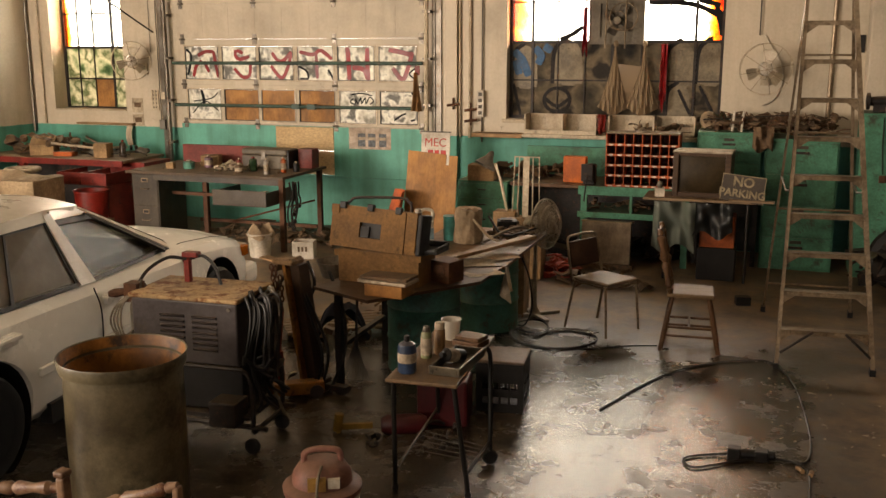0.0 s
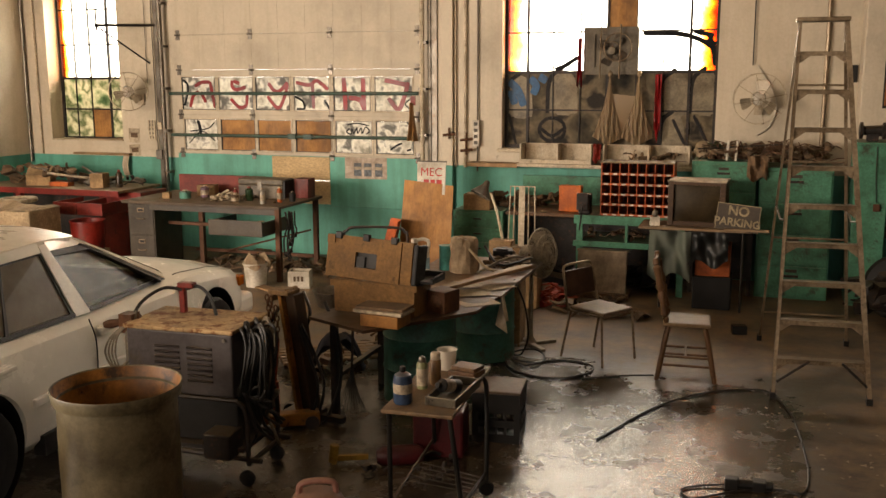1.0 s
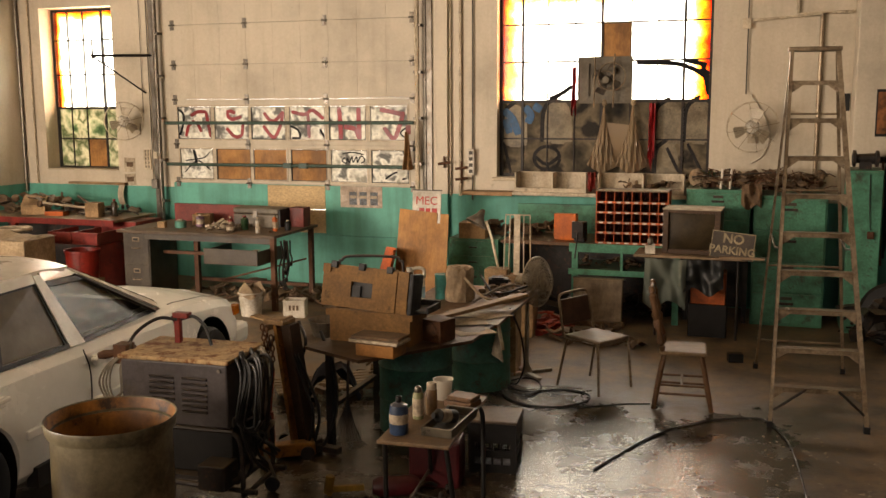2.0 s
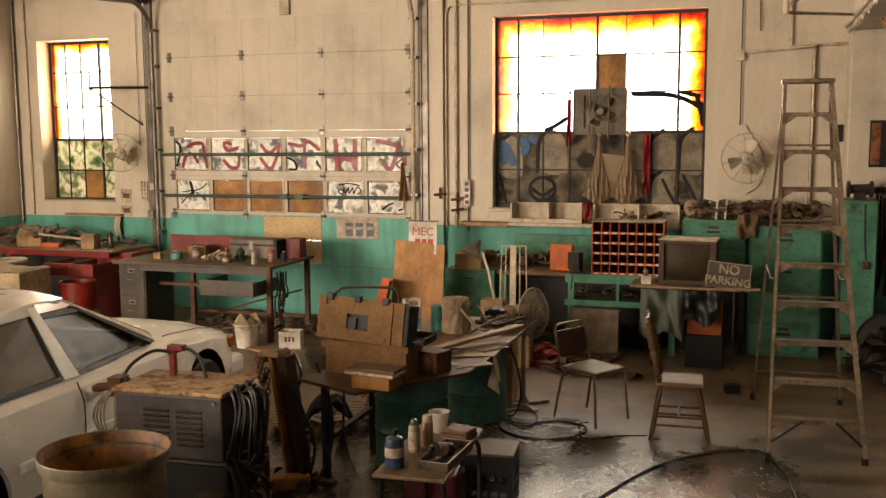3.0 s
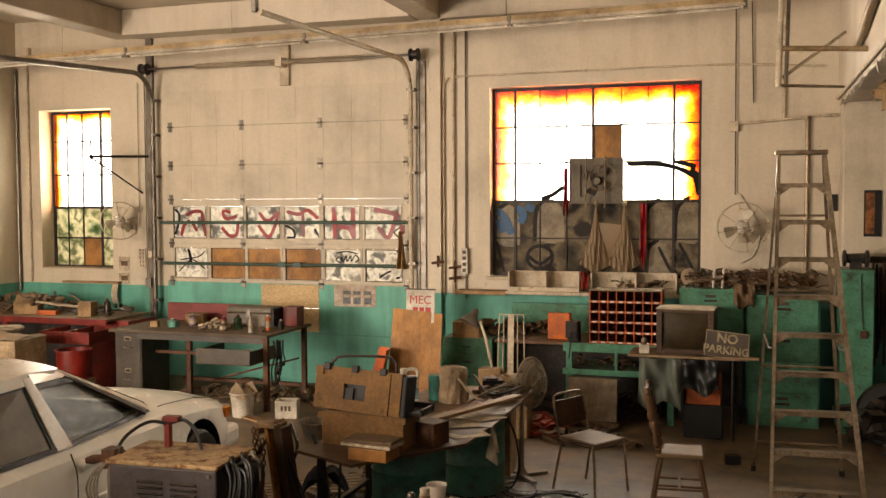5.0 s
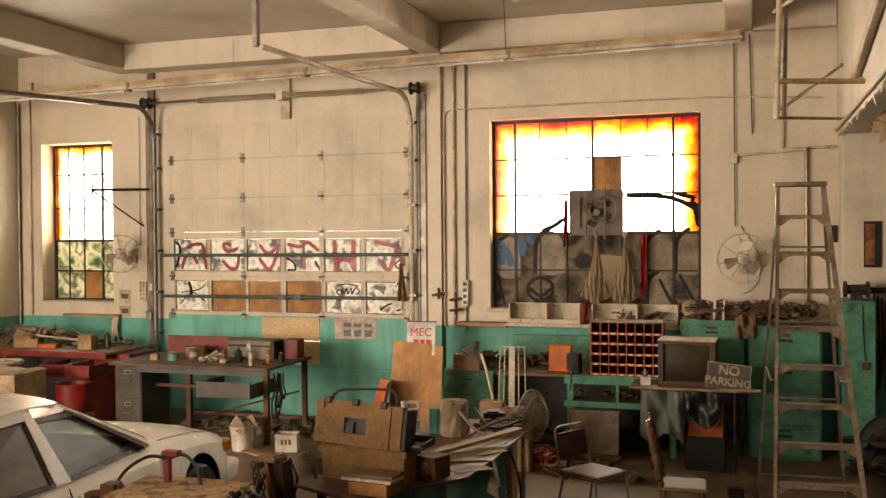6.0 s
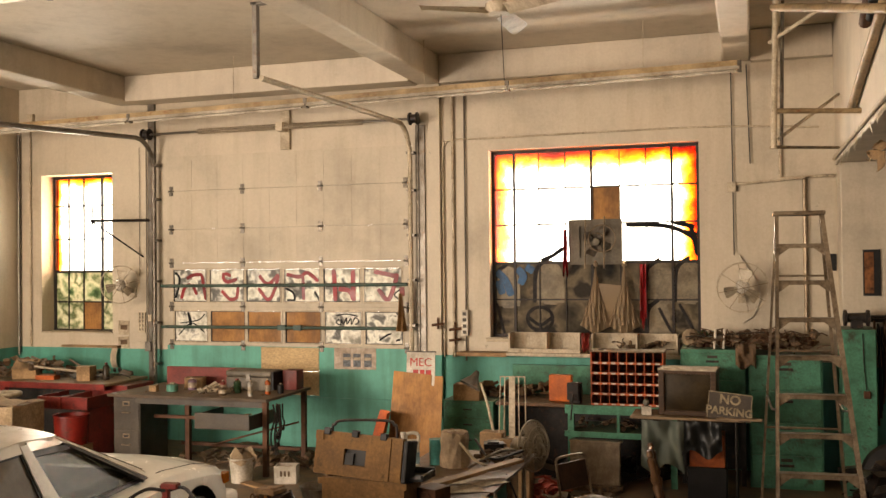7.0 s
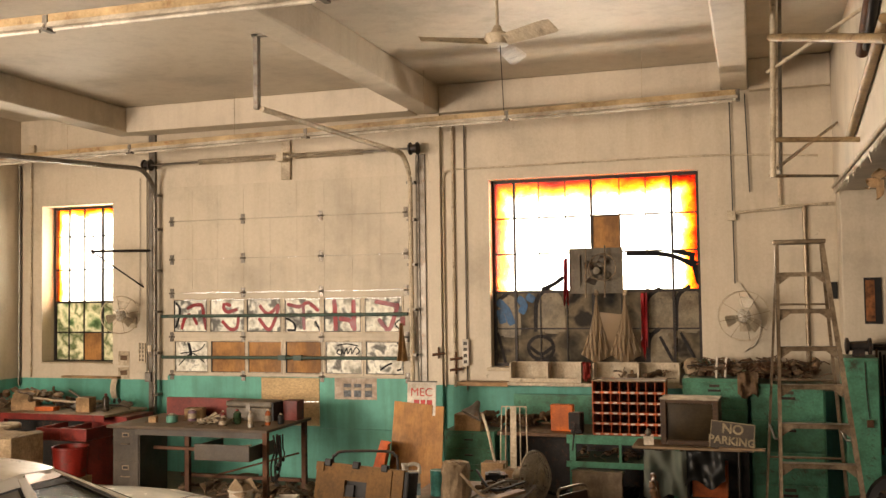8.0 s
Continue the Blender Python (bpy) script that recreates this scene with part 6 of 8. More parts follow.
# ---- step ladder ----
def step_ladder():
    l = thing("step_ladder", "tall aluminium step ladder standing open, paint-stained", "ladder")
    FL, FR, BL, BR = (Vector(p) for p in ((0.165, 7.59, 0), (0.865, 7.65, 0), (0.05, 9.31, 0), (0.82, 9.35, 0)))
    TL, TR = Vector((0.215, 8.24, 2.90)), Vector((0.555, 8.27, 2.90))
    T2L, T2R = TL + Vector((0, 0.10, -0.03)), TR + Vector((0, 0.10, -0.03))

    def rail(a, b, w, d):
        ax = (b - a).normalized()
        sx = Vector((1, 0, 0))
        sx = (sx - ax * sx.dot(ax)).normalized()
        sy = ax.cross(sx)
        s = Shape()
        for o0, o1, q0, q1 in ((-w, w, -d, -d + 0.006), (-w, -w + 0.006, -d, d), (-w, w, d - 0.006, d)):
            c = [sx * o + sy * q for o, q in ((o0, q0), (o1, q0), (o1, q1), (o0, q1))]
            s.add([a + k for k in c] + [b + k for k in c], [(0, 3, 2, 1), (4, 5, 6, 7), (0, 1, 5, 4), (1, 2, 6, 5), (2, 3, 7, 6), (3, 0, 4, 7)])
        return s

    part("front_rail", rail(FL, TL, 0.014, 0.036), M_ALU, l)
    part("front_rail", rail(FR, TR, -0.014, 0.036), M_ALU, l)
    part("rear_rail", rail(BL, T2L, 0.010, 0.020), M_ALU, l)
    part("rear_rail", rail(BR, T2R, -0.010, 0.020), M_ALU, l)
    for k in range(1, 10):
        z = k * 0.2945 + 0.01
        t = z / 2.90
        a, b = FL.lerp(TL, t), FR.lerp(TR, t)
        s = Shape()
        d = (b - a).normalized()
        yy = Vector((0, 1, 0))
        y0, y1, h = -0.035, 0.055, 0.012
        for (p, q, zz0, zz1) in ((y0, y1, -h * 0.3, h * 0.3), (y0, y0 + 0.008, -0.032, 0), (y1 - 0.008, y1, -0.025, 0)):
            c = [(p, zz0), (q, zz0), (q, zz1), (p, zz1)]
            s.add([a + yy * u + Vector((0, 0, v)) for u, v in c] + [b + yy * u + Vector((0, 0, v)) for u, v in c], [(0, 3, 2, 1), (4, 5, 6, 7), (0, 1, 5, 4), (1, 2, 6, 5), (2, 3, 7, 6), (3, 0, 4, 7)])
        part("step", s, M_ALU, l)
        for e, sg in ((a, 1), (b, -1)):
            g = Shape()
            q = e + Vector((sg * 0.012, -0.030, -0.018))
            g.add([q, q + Vector((sg * 0.10, 0, 0)), q + Vector((0, 0, -0.075)), q + Vector((0, 0.004, 0)), q + Vector((sg * 0.10, 0.004, 0)), q + Vector((0, 0.004, -0.075))], [(0, 1, 2), (5, 4, 3), (0, 3, 4, 1), (1, 4, 5, 2), (2, 5, 3, 0)])
            part("gusset", g, M_ALU, l)
    for z in (0.30, 1.05, 1.75, 2.4):
        t = z / 2.87
        part("rear_bar", Shape().tube([BL.lerp(T2L, t), BR.lerp(T2R, t)], 0.010, 6), M_ALU, l)
    part("top_cap", Shape().box(TL.x - 0.03, TR.x + 0.03, 8.20, 8.38, 2.895, 2.93), M_ALU, l, bevel=0.008)
    for a, b in ((FL, BL), (FR, BR)):
        p, q = a.lerp(TL if a is FL else TR, 0.47), b.lerp(T2L if b is BL else T2R, 0.47)
        m = (p + q) / 2 + Vector((0, 0, -0.06))
        part("spreader", Shape().tube([p, m, q], 0.009, 6), M_STEEL, l)
    for p in (FL, FR, BL, BR):
        part("foot", Shape().box(p.x - 0.022, p.x + 0.022, p.y - 0.045, p.y + 0.04, 0, 0.05), M_BLACK, l)
    s = Shape().tube([FL + Vector((0.02, 0.0, 0.13)), FL.lerp(FR, 0.36) + Vector((0, 0.03, 0.30))], 0.011, 6)
    part("brace", s, M_IRON, l)
    s = Shape().tube([FR + Vector((-0.02, 0.0, 0.13)), FR.lerp(FL, 0.30) + Vector((0, 0.03, 0.30))], 0.011, 6)
    part("brace", s, M_IRON, l)
    return l


step_ladder()

# ---- cables on the floor ----
CABLE = ((-0.99, 6.25), (-0.88, 6.54), (-0.73, 6.93), (-0.55, 7.26), (-0.31, 7.53), (-0.06, 7.68), (0.12, 7.70), (0.25, 7.38), (0.31, 7.08), (0.355, 6.57), (0.374, 6.08), (0.335, 5.79), (0.22, 5.775), (-0.01, 5.77),
         (-0.24, 5.71), (-0.366, 5.61), (-0.31, 5.50), (-0.166, 5.59), (-0.04, 5.69), (0.19, 5.765), (0.335, 5.68), (0.344, 5.34), (0.32, 5.0))
single("power_cable", Shape().tube(spline([(x, y, 0.010 + 0.008 * (k in (13, 19))) for k, (x, y) in enumerate(CABLE)], 8), 0.0072, 8), M_CORD, "black rubber power cable snaking over the floor", "cable", smooth=True)
single("taped_plug", Shape().tube([(-0.10, 5.735, 0.035), (0.16, 5.76, 0.035)], 0.032, 8).box(-0.12, -0.04, 5.70, 5.77, 0.0, 0.075).box(0.04, 0.12, 5.72, 5.80, 0.0, 0.065), M_CORD, "taped bundle of black cable and plugs", "plug", bevel=0.008)
COIL = ((-2.04, 8.05), (-2.05, 7.85), (-1.98, 7.68), (-1.86, 7.56), (-1.67, 7.49), (-1.50, 7.52), (-1.37, 7.63), (-1.29, 7.80), (-1.31, 7.94), (-1.42, 8.02), (-1.56, 8.03), (-1.72, 7.95), (-1.84, 7.86), (-1.99, 7.92), (-2.06, 8.10), (-1.98, 8.24), (-1.87, 8.25), (-1.77, 8.10), (-1.76, 7.88), (-1.86, 7.74))
single("cable_coil", Shape().tube(spline([(-1.93, 7.62, 0.80), (-1.86, 7.72, 0.55), (-1.86, 7.85, 0.25), (-1.95, 7.98, 0.05)] + [(x, y, 0.010 + 0.006 * (k > 11)) for k, (x, y) in enumerate(COIL)], 8), 0.0085, 8), M_CORD, "loose coil of black cable by the fan", "cable", smooth=True)
single("thin_lead", Shape().tube(spline([(-0.78, 7.86, 0.006), (-1.0, 7.78, 0.006), (-1.2, 7.66, 0.006), (-1.5, 7.5, 0.006)], 8), 0.005, 6), M_CORD, "thin dark lead on the floor", "lead", smooth=True)
single("floor_block", Shape().box(-0.07, 0.07, -0.055, 0.055, 0, 0.085), M_BLACK, "small black block on the floor", "block", pose(-0.14, 9.48, 0, 0, 0, 12), bevel=0.008)
for k, (x, y, r) in enumerate(((0.30, 5.66, 30), (0.36, 5.62, -10))):
    single("cork", Shape().lathe([(0.014, -0.03), (0.014, 0.03)], 10, pose(0, 0, 0.014, 90, 0, r)), M_PLANK, "short wooden peg on the floor", "peg", pose(x, y, 0))
single("floor_flakes", clutter(60, 0.1, 0.9, 6.0, 7.4, 0.0, 0.035, 31, 0.0, 0.12), M_PAPER, "pale chips and flakes scattered on the floor", "flakes", kind="stuff")

# ---- things along the north wall ----
def words(text, size, m, material, parent, bold=0.0):
    """Lettering in the built-in font, as a thin mesh standing in x and z."""
    cu = bpy.data.curves.new("lettering", "FONT")
    cu.body, cu.size, cu.align_x, cu.align_y, cu.extrude, cu.offset = text, size, "CENTER", "CENTER", 0.0012, bold
    tmp = new("lettering", cu)
    bpy.context.view_layer.update()
    me = bpy.data.meshes.new_from_object(tmp.evaluated_get(bpy.context.evaluated_depsgraph_get()))
    bpy.data.objects.remove(tmp)
    me.materials.clear()
    me.materials.append(material)
    ob = new("lettering", me)
    ob.parent = parent
    ob.matrix_basis = m @ pose(0, 0, 0, 90, 0, 0)
    return ob


def steel_bench():
    b = thing("workbench", "long grey steel workbench with an open drawer and dirty top", "workbench")
    z = 0.93
    part("top", Shape().box(-7.78, -5.52, 10.20, 11.42, z - 0.035, z), surface("dusty_bench_top", (0.10, 0.068, 0.042), 0.6, 0.1, dust=0.6, scale=4), b, bevel=0.006)
    part("apron", Shape().box(-7.38, -5.54, 10.23, 10.255, z - 0.11, z - 0.037), M_GREY, b)
    for x, y in ((-5.56, 10.25), (-5.56, 11.28), (-6.95, 10.75), (-7.30, 11.28)):
        part("leg", Shape().box(x - 0.03, x + 0.03, y - 0.03, y + 0.03, 0, z - 0.036), M_RUST, b)
    part("stretcher", Shape().box(-7.38, -5.60, 10.62, 10.66, 0.58, 0.62), M_RUST, b)
    part("stretcher", Shape().box(-7.38, -5.60, 11.24, 11.28, 0.12, 0.16), M_RUST, b)
    part("brace", Shape().tube([(-5.6, 11.2, 0.5), (-6.9, 11.2, 0.14)], 0.014, 6), M_RUST, b)
    d = part("drawer", Shape().box(-6.33, -5.60, 9.92, 10.55, 0.60, 0.612).box(-6.33, -5.60, 9.92, 9.94, 0.612, 0.79).box(-6.33, -6.31, 9.94, 10.55, 0.612, 0.77).box(-5.62, -5.60, 9.94, 10.55, 0.612, 0.77), M_GREY, b, "open steel drawer", bevel=0.004)
    part("paper_tag", Shape().box(-5.70, -5.63, 9.97, 10.05, 0.772, 0.782), M_PAPER, d)
    return b


steel_bench()


def filing_cabinet():
    c = thing("filing_cabinet", "dark grey two-drawer filing cabinet beside the workbench", "filing cabinet", pose(-7.60, 10.36, 0))
    part("body", Shape().box(-0.20, 0.20, 0.0, 0.60, 0.0, 0.885), M_GREY, c, bevel=0.006)
    for z0, z1 in ((0.47, 0.865), (0.06, 0.455)):
        d = part("drawer", Shape().box(-0.185, 0.185, -0.012, -0.001, z0, z1), M_GREY, c, bevel=0.004)
        part("label_holder", Shape().box(-0.05, 0.05, -0.018, -0.0125, z1 - 0.10, z1 - 0.045), M_ALU, d)
        part("label_card", Shape().box(-0.035, 0.035, -0.021, -0.0185, z1 - 0.088, z1 - 0.058), M_BLACK, d)
        part("handle", Shape().tube(spline([(-0.06, -0.012, z1 - 0.18), (-0.05, -0.035, z1 - 0.185), (0.05, -0.035, z1 - 0.185), (0.06, -0.012, z1 - 0.18)], 4), 0.006, 6), M_ALU, d, "chrome handle", smooth=True)
    return c


filing_cabinet()
BT = 0.931
single("board", Shape().box(-7.62, -6.30, 11.27, 11.32, BT, 1.17), M_MAROON, "maroon board standing at the back of the workbench", "board", bevel=0.006)
gt_ = thing("grey_tool_chest", "dented grey tool chest on the workbench", "tool chest", pose(-6.13, 11.05, BT, 0, 0, -2))
part("chest", Shape().box(-0.36, 0.30, -0.14, 0.16, 0, 0.17), surface("khaki_chest", (0.155, 0.13, 0.095), 0.5, dust=0.35, scale=4), gt_, bevel=0.012)
part("lid", Shape().box(-0.365, 0.305, -0.145, 0.165, 0.175, 0.25), surface("khaki_lid", (0.17, 0.145, 0.105), 0.5, dust=0.4, scale=4), gt_, bevel=0.02)
part("end_cap", Shape().box(0.31, 0.335, -0.14, 0.16, 0, 0.24), M_BLACK, gt_)
part("latch", Shape().box(-0.06, 0.0, -0.152, -0.14, 0.12, 0.21), M_STEEL, gt_)
single("maroon_box", Shape().box(-0.10, 0.10, -0.10, 0.10, 0, 0.25), M_MAROON, "maroon box at the end of the workbench", "box", pose(-5.66, 11.18, BT), bevel=0.005)
rnd = random.Random(8)
for name, x, y, r, h, mat, label in (
        ("tub", -7.10, 10.62, 0.075, 0.11, surface("green_tub", (0.10, 0.26, 0.20), 0.5, dust=0.3), "small green plastic tub on the workbench"),
        ("tin", -6.92, 10.80, 0.055, 0.16, surface("violet_tin", (0.20, 0.12, 0.17), 0.5, dust=0.3), "faded violet tin on the workbench"),
        ("spray_can", -5.86, 10.42, 0.033, 0.20, surface("silver_can", (0.42, 0.39, 0.34), 0.35, 0.3, dust=0.2), "silver spray can on the workbench"),
        ("spray_can", -5.73, 10.62, 0.034, 0.20, M_ORANGE, "orange and yellow spray can on the workbench"),
        ("bottle", -6.18, 10.66, 0.05, 0.18, surface("dark_green_bottle", (0.03, 0.07, 0.03), 0.25, dust=0.2), "dark green bottle with a red cap"),
        ("tin", -6.42, 10.72, 0.032, 0.15, M_RED, "small red tin on the workbench"),
        ("tin", -6.26, 10.44, 0.05, 0.11, M_DEBRIS, "brown tin on the workbench"),
        ("jar", -5.62, 10.75, 0.04, 0.13, M_BLACK, "dark jar on the workbench"),
        ("bottle", -8.55, 11.2, 0.045, 0.24, surface("brown_bottle", (0.05, 0.035, 0.02), 0.25, dust=0.2), "brown glass bottle on the red bench")):
    zz = 0.965 if x < -8 else BT
    b = thing(name, label, name.replace("_", " "), pose(x, y, zz))
    part("body", Shape().lathe([(r * 0.94, 0), (r, 0.01), (r, h * 0.76), (r * 0.8, h * 0.82), (r * 0.4, h * 0.88), (r * 0.4, h * 0.9)], 18), mat, b, smooth=True)
    part("cap", Shape().lathe([(r * 0.45, h * 0.9), (r * 0.45, h), (r * 0.3, h * 1.01)], 14), M_RED if name == "bottle" else M_LABEL, b, smooth=True)
    if name in ("spray_can", "tin"):
        part("label_band", Shape().lathe([(r + 0.0006, h * 0.2), (r + 0.0006, h * 0.6)], 18, cap=False), M_LABEL, b)
single("carton", Shape().box(-0.12, 0.12, -0.09, 0.09, 0, 0.14), M_CARD, "small brown carton on the workbench", "carton", pose(-7.0, 11.0, BT, 0, 0, 15), bevel=0.004)
single("small_carton", Shape().box(-0.05, 0.05, -0.04, 0.04, 0, 0.08), M_CARD, "little carton on the workbench", "carton", pose(-7.33, 10.55, BT, 0, 0, 10), bevel=0.003)
single("crumpled_rags", clutter(40, -6.75, -6.25, 10.5, 11.0, BT, 0.12, 17, 0.3, 0.45), M_PAPER, "crumpled pale rags and paper on the workbench", "rags", kind="stuff")
single("bench_scraps", clutter(36, -7.4, -5.6, 10.35, 11.2, BT, 0.06, 19, 0.1, 0.5), M_DEBRIS, "small parts scattered on the workbench", "scraps", kind="stuff")
hc = Shape()
rn = random.Random(23)
for k in range(9):
    x, y = rn.uniform(-5.51, -5.40), rn.uniform(10.22, 10.40)
    z1 = rn.uniform(0.25, 0.6)
    hc.tube(spline([(x, y, 0.86), (x + rn.uniform(-0.02, 0.05), y + 0.03, 0.7), (x + rn.uniform(-0.03, 0.06), y, (0.7 + z1) / 2), (x, y + rn.uniform(-0.05, 0.05), z1)], 4), rn.uniform(0.006, 0.013), 6)
    hc.lathe([(0.008, -0.02), (0.025, -0.014), (0.025, 0.014), (0.008, 0.02)], 8, pose(x, y, z1, rn.uniform(0, 90), 90, 0))
single("hanging_chains", hc, M_IRON, "chains and clamps hanging at the end of the workbench", "chains", kind="stuff")
single("under_bench_rubbish", clutter(110, -7.2, -4.9, 10.6, 11.7, 0.0, 0.22, 29, 0.2, 0.25), M_DEBRIS, "cardboard and rubbish under the workbench", "rubbish", kind="stuff")
single("floor_rubbish", clutter(100, -4.9, -2.9, 9.9, 11.7, 0.0, 0.2, 37, 0.1, 0.2), M_CARD, "scraps of board and paper along the wall", "rubbish", kind="stuff")


# ---- red bench in the west corner ----
DRAWERS = ((-8.90, -8.53), (-8.52, -8.12))


def red_bench():
    b = thing("red_bench", "red painted workbench with two pulled-out drawers", "workbench")
    part("top", Shape().box(-10.75, -8.26, 10.80, 11.75, 0.925, 0.962), M_SEATWOOD, b, bevel=0.006)
    part("edge", Shape().box(-10.75, -8.26, 10.775, 10.798, 0.88, 0.962), M_RED, b)
    part("panel", Shape().box(-8.75, -8.06, 11.0, 11.6, 0.0, 0.922), M_RED, b, bevel=0.008)
    part("leg", Shape().box(-10.05, -9.97, 10.85, 10.93, 0.0, 0.922), M_RED, b)
    part("dark_back", Shape().box(-10.7, -8.77, 11.5, 11.55, 0.1, 0.922), M_IRON, b)
    for x0, x1 in DRAWERS:
        part("drawer", Shape().box(x0, x1, 10.25, 10.85, 0.70, 0.712).box(x0, x1, 10.25, 10.27, 0.712, 0.86).box(x0, x0 + 0.015, 10.27, 10.85, 0.712, 0.86).box(x1 - 0.015, x1, 10.27, 10.85, 0.712, 0.86), M_RED, b, bevel=0.004)
    return b


red_bench()
rp = thing("red_pail", "red steel pail with a dark open top", "pail", pose(-8.20, 10.05, 0.0))
part("stand", Shape().box(-0.2, 0.2, -0.16, 0.16, 0.0, 0.30), M_CARD, rp)
part("pail", Shape().lathe([(0.02, 0.305), (0.19, 0.305), (0.215, 0.66), (0.225, 0.665), (0.225, 0.68), (0.21, 0.675), (0.18, 0.34), (0.02, 0.34)], 32, cap=False), surface("bright_red_pail", (0.25, 0.018, 0.010), 0.4, dust=0.1, scale=4, wear=(0.12, 0.05, 0.03)), rp, smooth=True)
cb_ = thing("cardboard_box", "large torn pale cardboard box behind the car", "cardboard box", pose(-8.86, 9.62, 0, 0, 0, 4))
M_PALECARD = surface("pale_cardboard", (0.44, 0.33, 0.20), 0.8, scale=5, dust=0.2, stain=0.3)
part("carton_body", Shape().box(-0.38, 0.36, -0.3, 0.3, 0, 0.86), M_PALECARD, cb_, bevel=0.012)
part("tape", Shape().box(-0.38, 0.36, -0.304, -0.301, 0.40, 0.46), M_CARD, cb_, "brown tape band")
for k, (y, a) in enumerate(((-0.30, 14), (0.06, -8))):
    part("flap", Shape().sheet(lambda u, v: (-0.38 + 0.74 * u, 0.26 * v, 0.010 + 0.03 * math.sin(5 * u + 3 * k) * v + 0.012 * math.sin(17 * u)), 16, 4, 0.006), M_PALECARD, cb_, "crumpled top flap", at=pose(0, y, 0.865, a, 0, 0))
single("pale_ring", Shape().tube(arc(0, 0, 0.20, 0, 345, 22), 0.03, 10, closed=True), M_PAPER, "pale coil of hose on the cardboard box", "coil", pose(-9.08, 9.85, 0.93), smooth=True)
single("white_bucket", Shape().lathe([(0.12, 0), (0.14, 0.26), (0.15, 0.27), (0.15, 0.28), (0.10, 0.275)], 24), M_WHITEPLASTIC, "dirty white bucket with a lid", "bucket", pose(-7.95, 9.6, 0.0), smooth=True)
ws_ = thing("wire_stool", "low stool with a thin bent wire leg frame", "stool", pose(-7.42, 9.75, 0))
part("seat", Shape().lathe([(0.02, 0.20), (0.17, 0.20), (0.18, 0.215), (0.17, 0.23), (0.02, 0.23)], 24), M_GREY, ws_, smooth=True)
for a in range(3):
    part("leg", Shape().tube(spline([(0.15 * math.cos(a * 2.1), 0.15 * math.sin(a * 2.1), 0.20), (0.2 * math.cos(a * 2.1), 0.2 * math.sin(a * 2.1), 0.1), (0.21 * math.cos(a * 2.1), 0.21 * math.sin(a * 2.1), 0.0)], 4), 0.008, 6), M_ALU, ws_)
for name, x, y, sx, sy, h, r, mat, lab in (("open_carton", -9.85, 11.15, 0.34, 0.24, 0.14, 20, M_CARD, "open cardboard carton on the red bench"), ("carton", -8.80, 11.1, 0.20, 0.18, 0.20, 8, M_CARD, "upright cardboard carton on the red bench"),
                                           ("wooden_tray", -9.45, 11.1, 0.30, 0.15, 0.06, 5, M_ORANGE, "orange-brown wooden tray on the red bench")):
    o = thing(name, lab, "carton", pose(x, y, 0.963, 0, 0, r))
    part("box", Shape().box(-sx / 2, sx / 2, -sy / 2, sy / 2, 0, h), mat, o, bevel=0.004)
    if name == "open_carton":
        part("flap", Shape().box(-sx / 2, sx / 2, -0.005, 0.20, 0, 0.006, pose(0, -sy / 2, h + 0.002, 35, 0, 0)), M_CARD, o)
        part("flap", Shape().box(-0.16, 0.0, -sy / 2, sy / 2, 0, 0.006, pose(-sx / 2, 0, h, 0, -40, 0)), M_CARD, o)
for p, mat in ((((-9.6, 11.0, 1.15), (-9.1, 11.2, 1.08), (-8.7, 11.5, 1.07)), M_PAPER), (((-9.9, 11.3, 1.25), (-9.4, 11.3, 1.1), (-8.9, 11.3, 1.02)), M_GREYCORD), (((-9.4, 11.5, 1.2), (-9.0, 11.5, 1.02), (-8.6, 11.55, 1.0)), M_GREYCORD)):
    single("loose_pipe", Shape().tube(spline(p), 0.017, 8), mat, "bent pipe lying over the red bench", "pipe", smooth=True)
single("red_bench_heap", clutter(50, -10.6, -9.4, 11.05, 11.7, 0.963, 0.28, 41, 0.7, 0.5), M_DEBRIS, "heap of dark scrap on the red bench", "heap", kind="stuff")
single("red_bench_scraps", clutter(20, -9.3, -8.15, 11.1, 11.65, 0.963, 0.14, 43, 0.5, 0.7), M_IRON, "dark tools and parts on the red bench", "scraps", kind="stuff")
single("wall_ledge", Shape().box(-9.95, -8.95, NORTH - 0.10, NORTH - 0.004, 1.335, 1.365), M_PLANK, "rough wooden ledge below the narrow window", "ledge", bevel=0.004)
single("folded_strip", Shape().sheet(lambda u, v: (-0.05 + 0.10 * u, -0.05 * math.sin(3 * v), -0.30 * v), 3, 8, 0.003), M_PAPER, "cream paper strip hanging from the ledge", "paper strip", pose(-9.02, NORTH - 0.05, 1.34, 0, 0, 0))

# ---- small things on the wall between the narrow window and the door ----
for x, z, w, h, r in ((-8.90, 1.63, 0.19, 0.21, 2), (-8.90, 1.41, 0.19, 0.17, -3)):
    p = thing("notice", "small printed paper notice taped to the wall", "notice", pose(x, NORTH - 0.004, z, 0, r, 0))
    part("sheet", Shape().box(-w / 2, w / 2, -0.003, 0, -h / 2, h / 2), M_PAPER, p)
    part("printed_bar", Shape().box(-w * 0.3, w * 0.3, -0.005, -0.003, -0.03, 0.04), M_DEBRIS, p)
pf = thing("breaker_panel", "perforated grey electrical panel on the wall", "electrical panel", pose(-8.58, NORTH - 0.004, 1.71))
part("plate", wall_with_holes(-0.06, 0.06, -0.15, 0.15, -0.02, 0, [(a, a + 0.025, z, z + 0.035) for a in (-0.04, 0.01) for z in (-0.12, -0.06, 0.0, 0.06, 0.11)]), M_CREAM, pf)
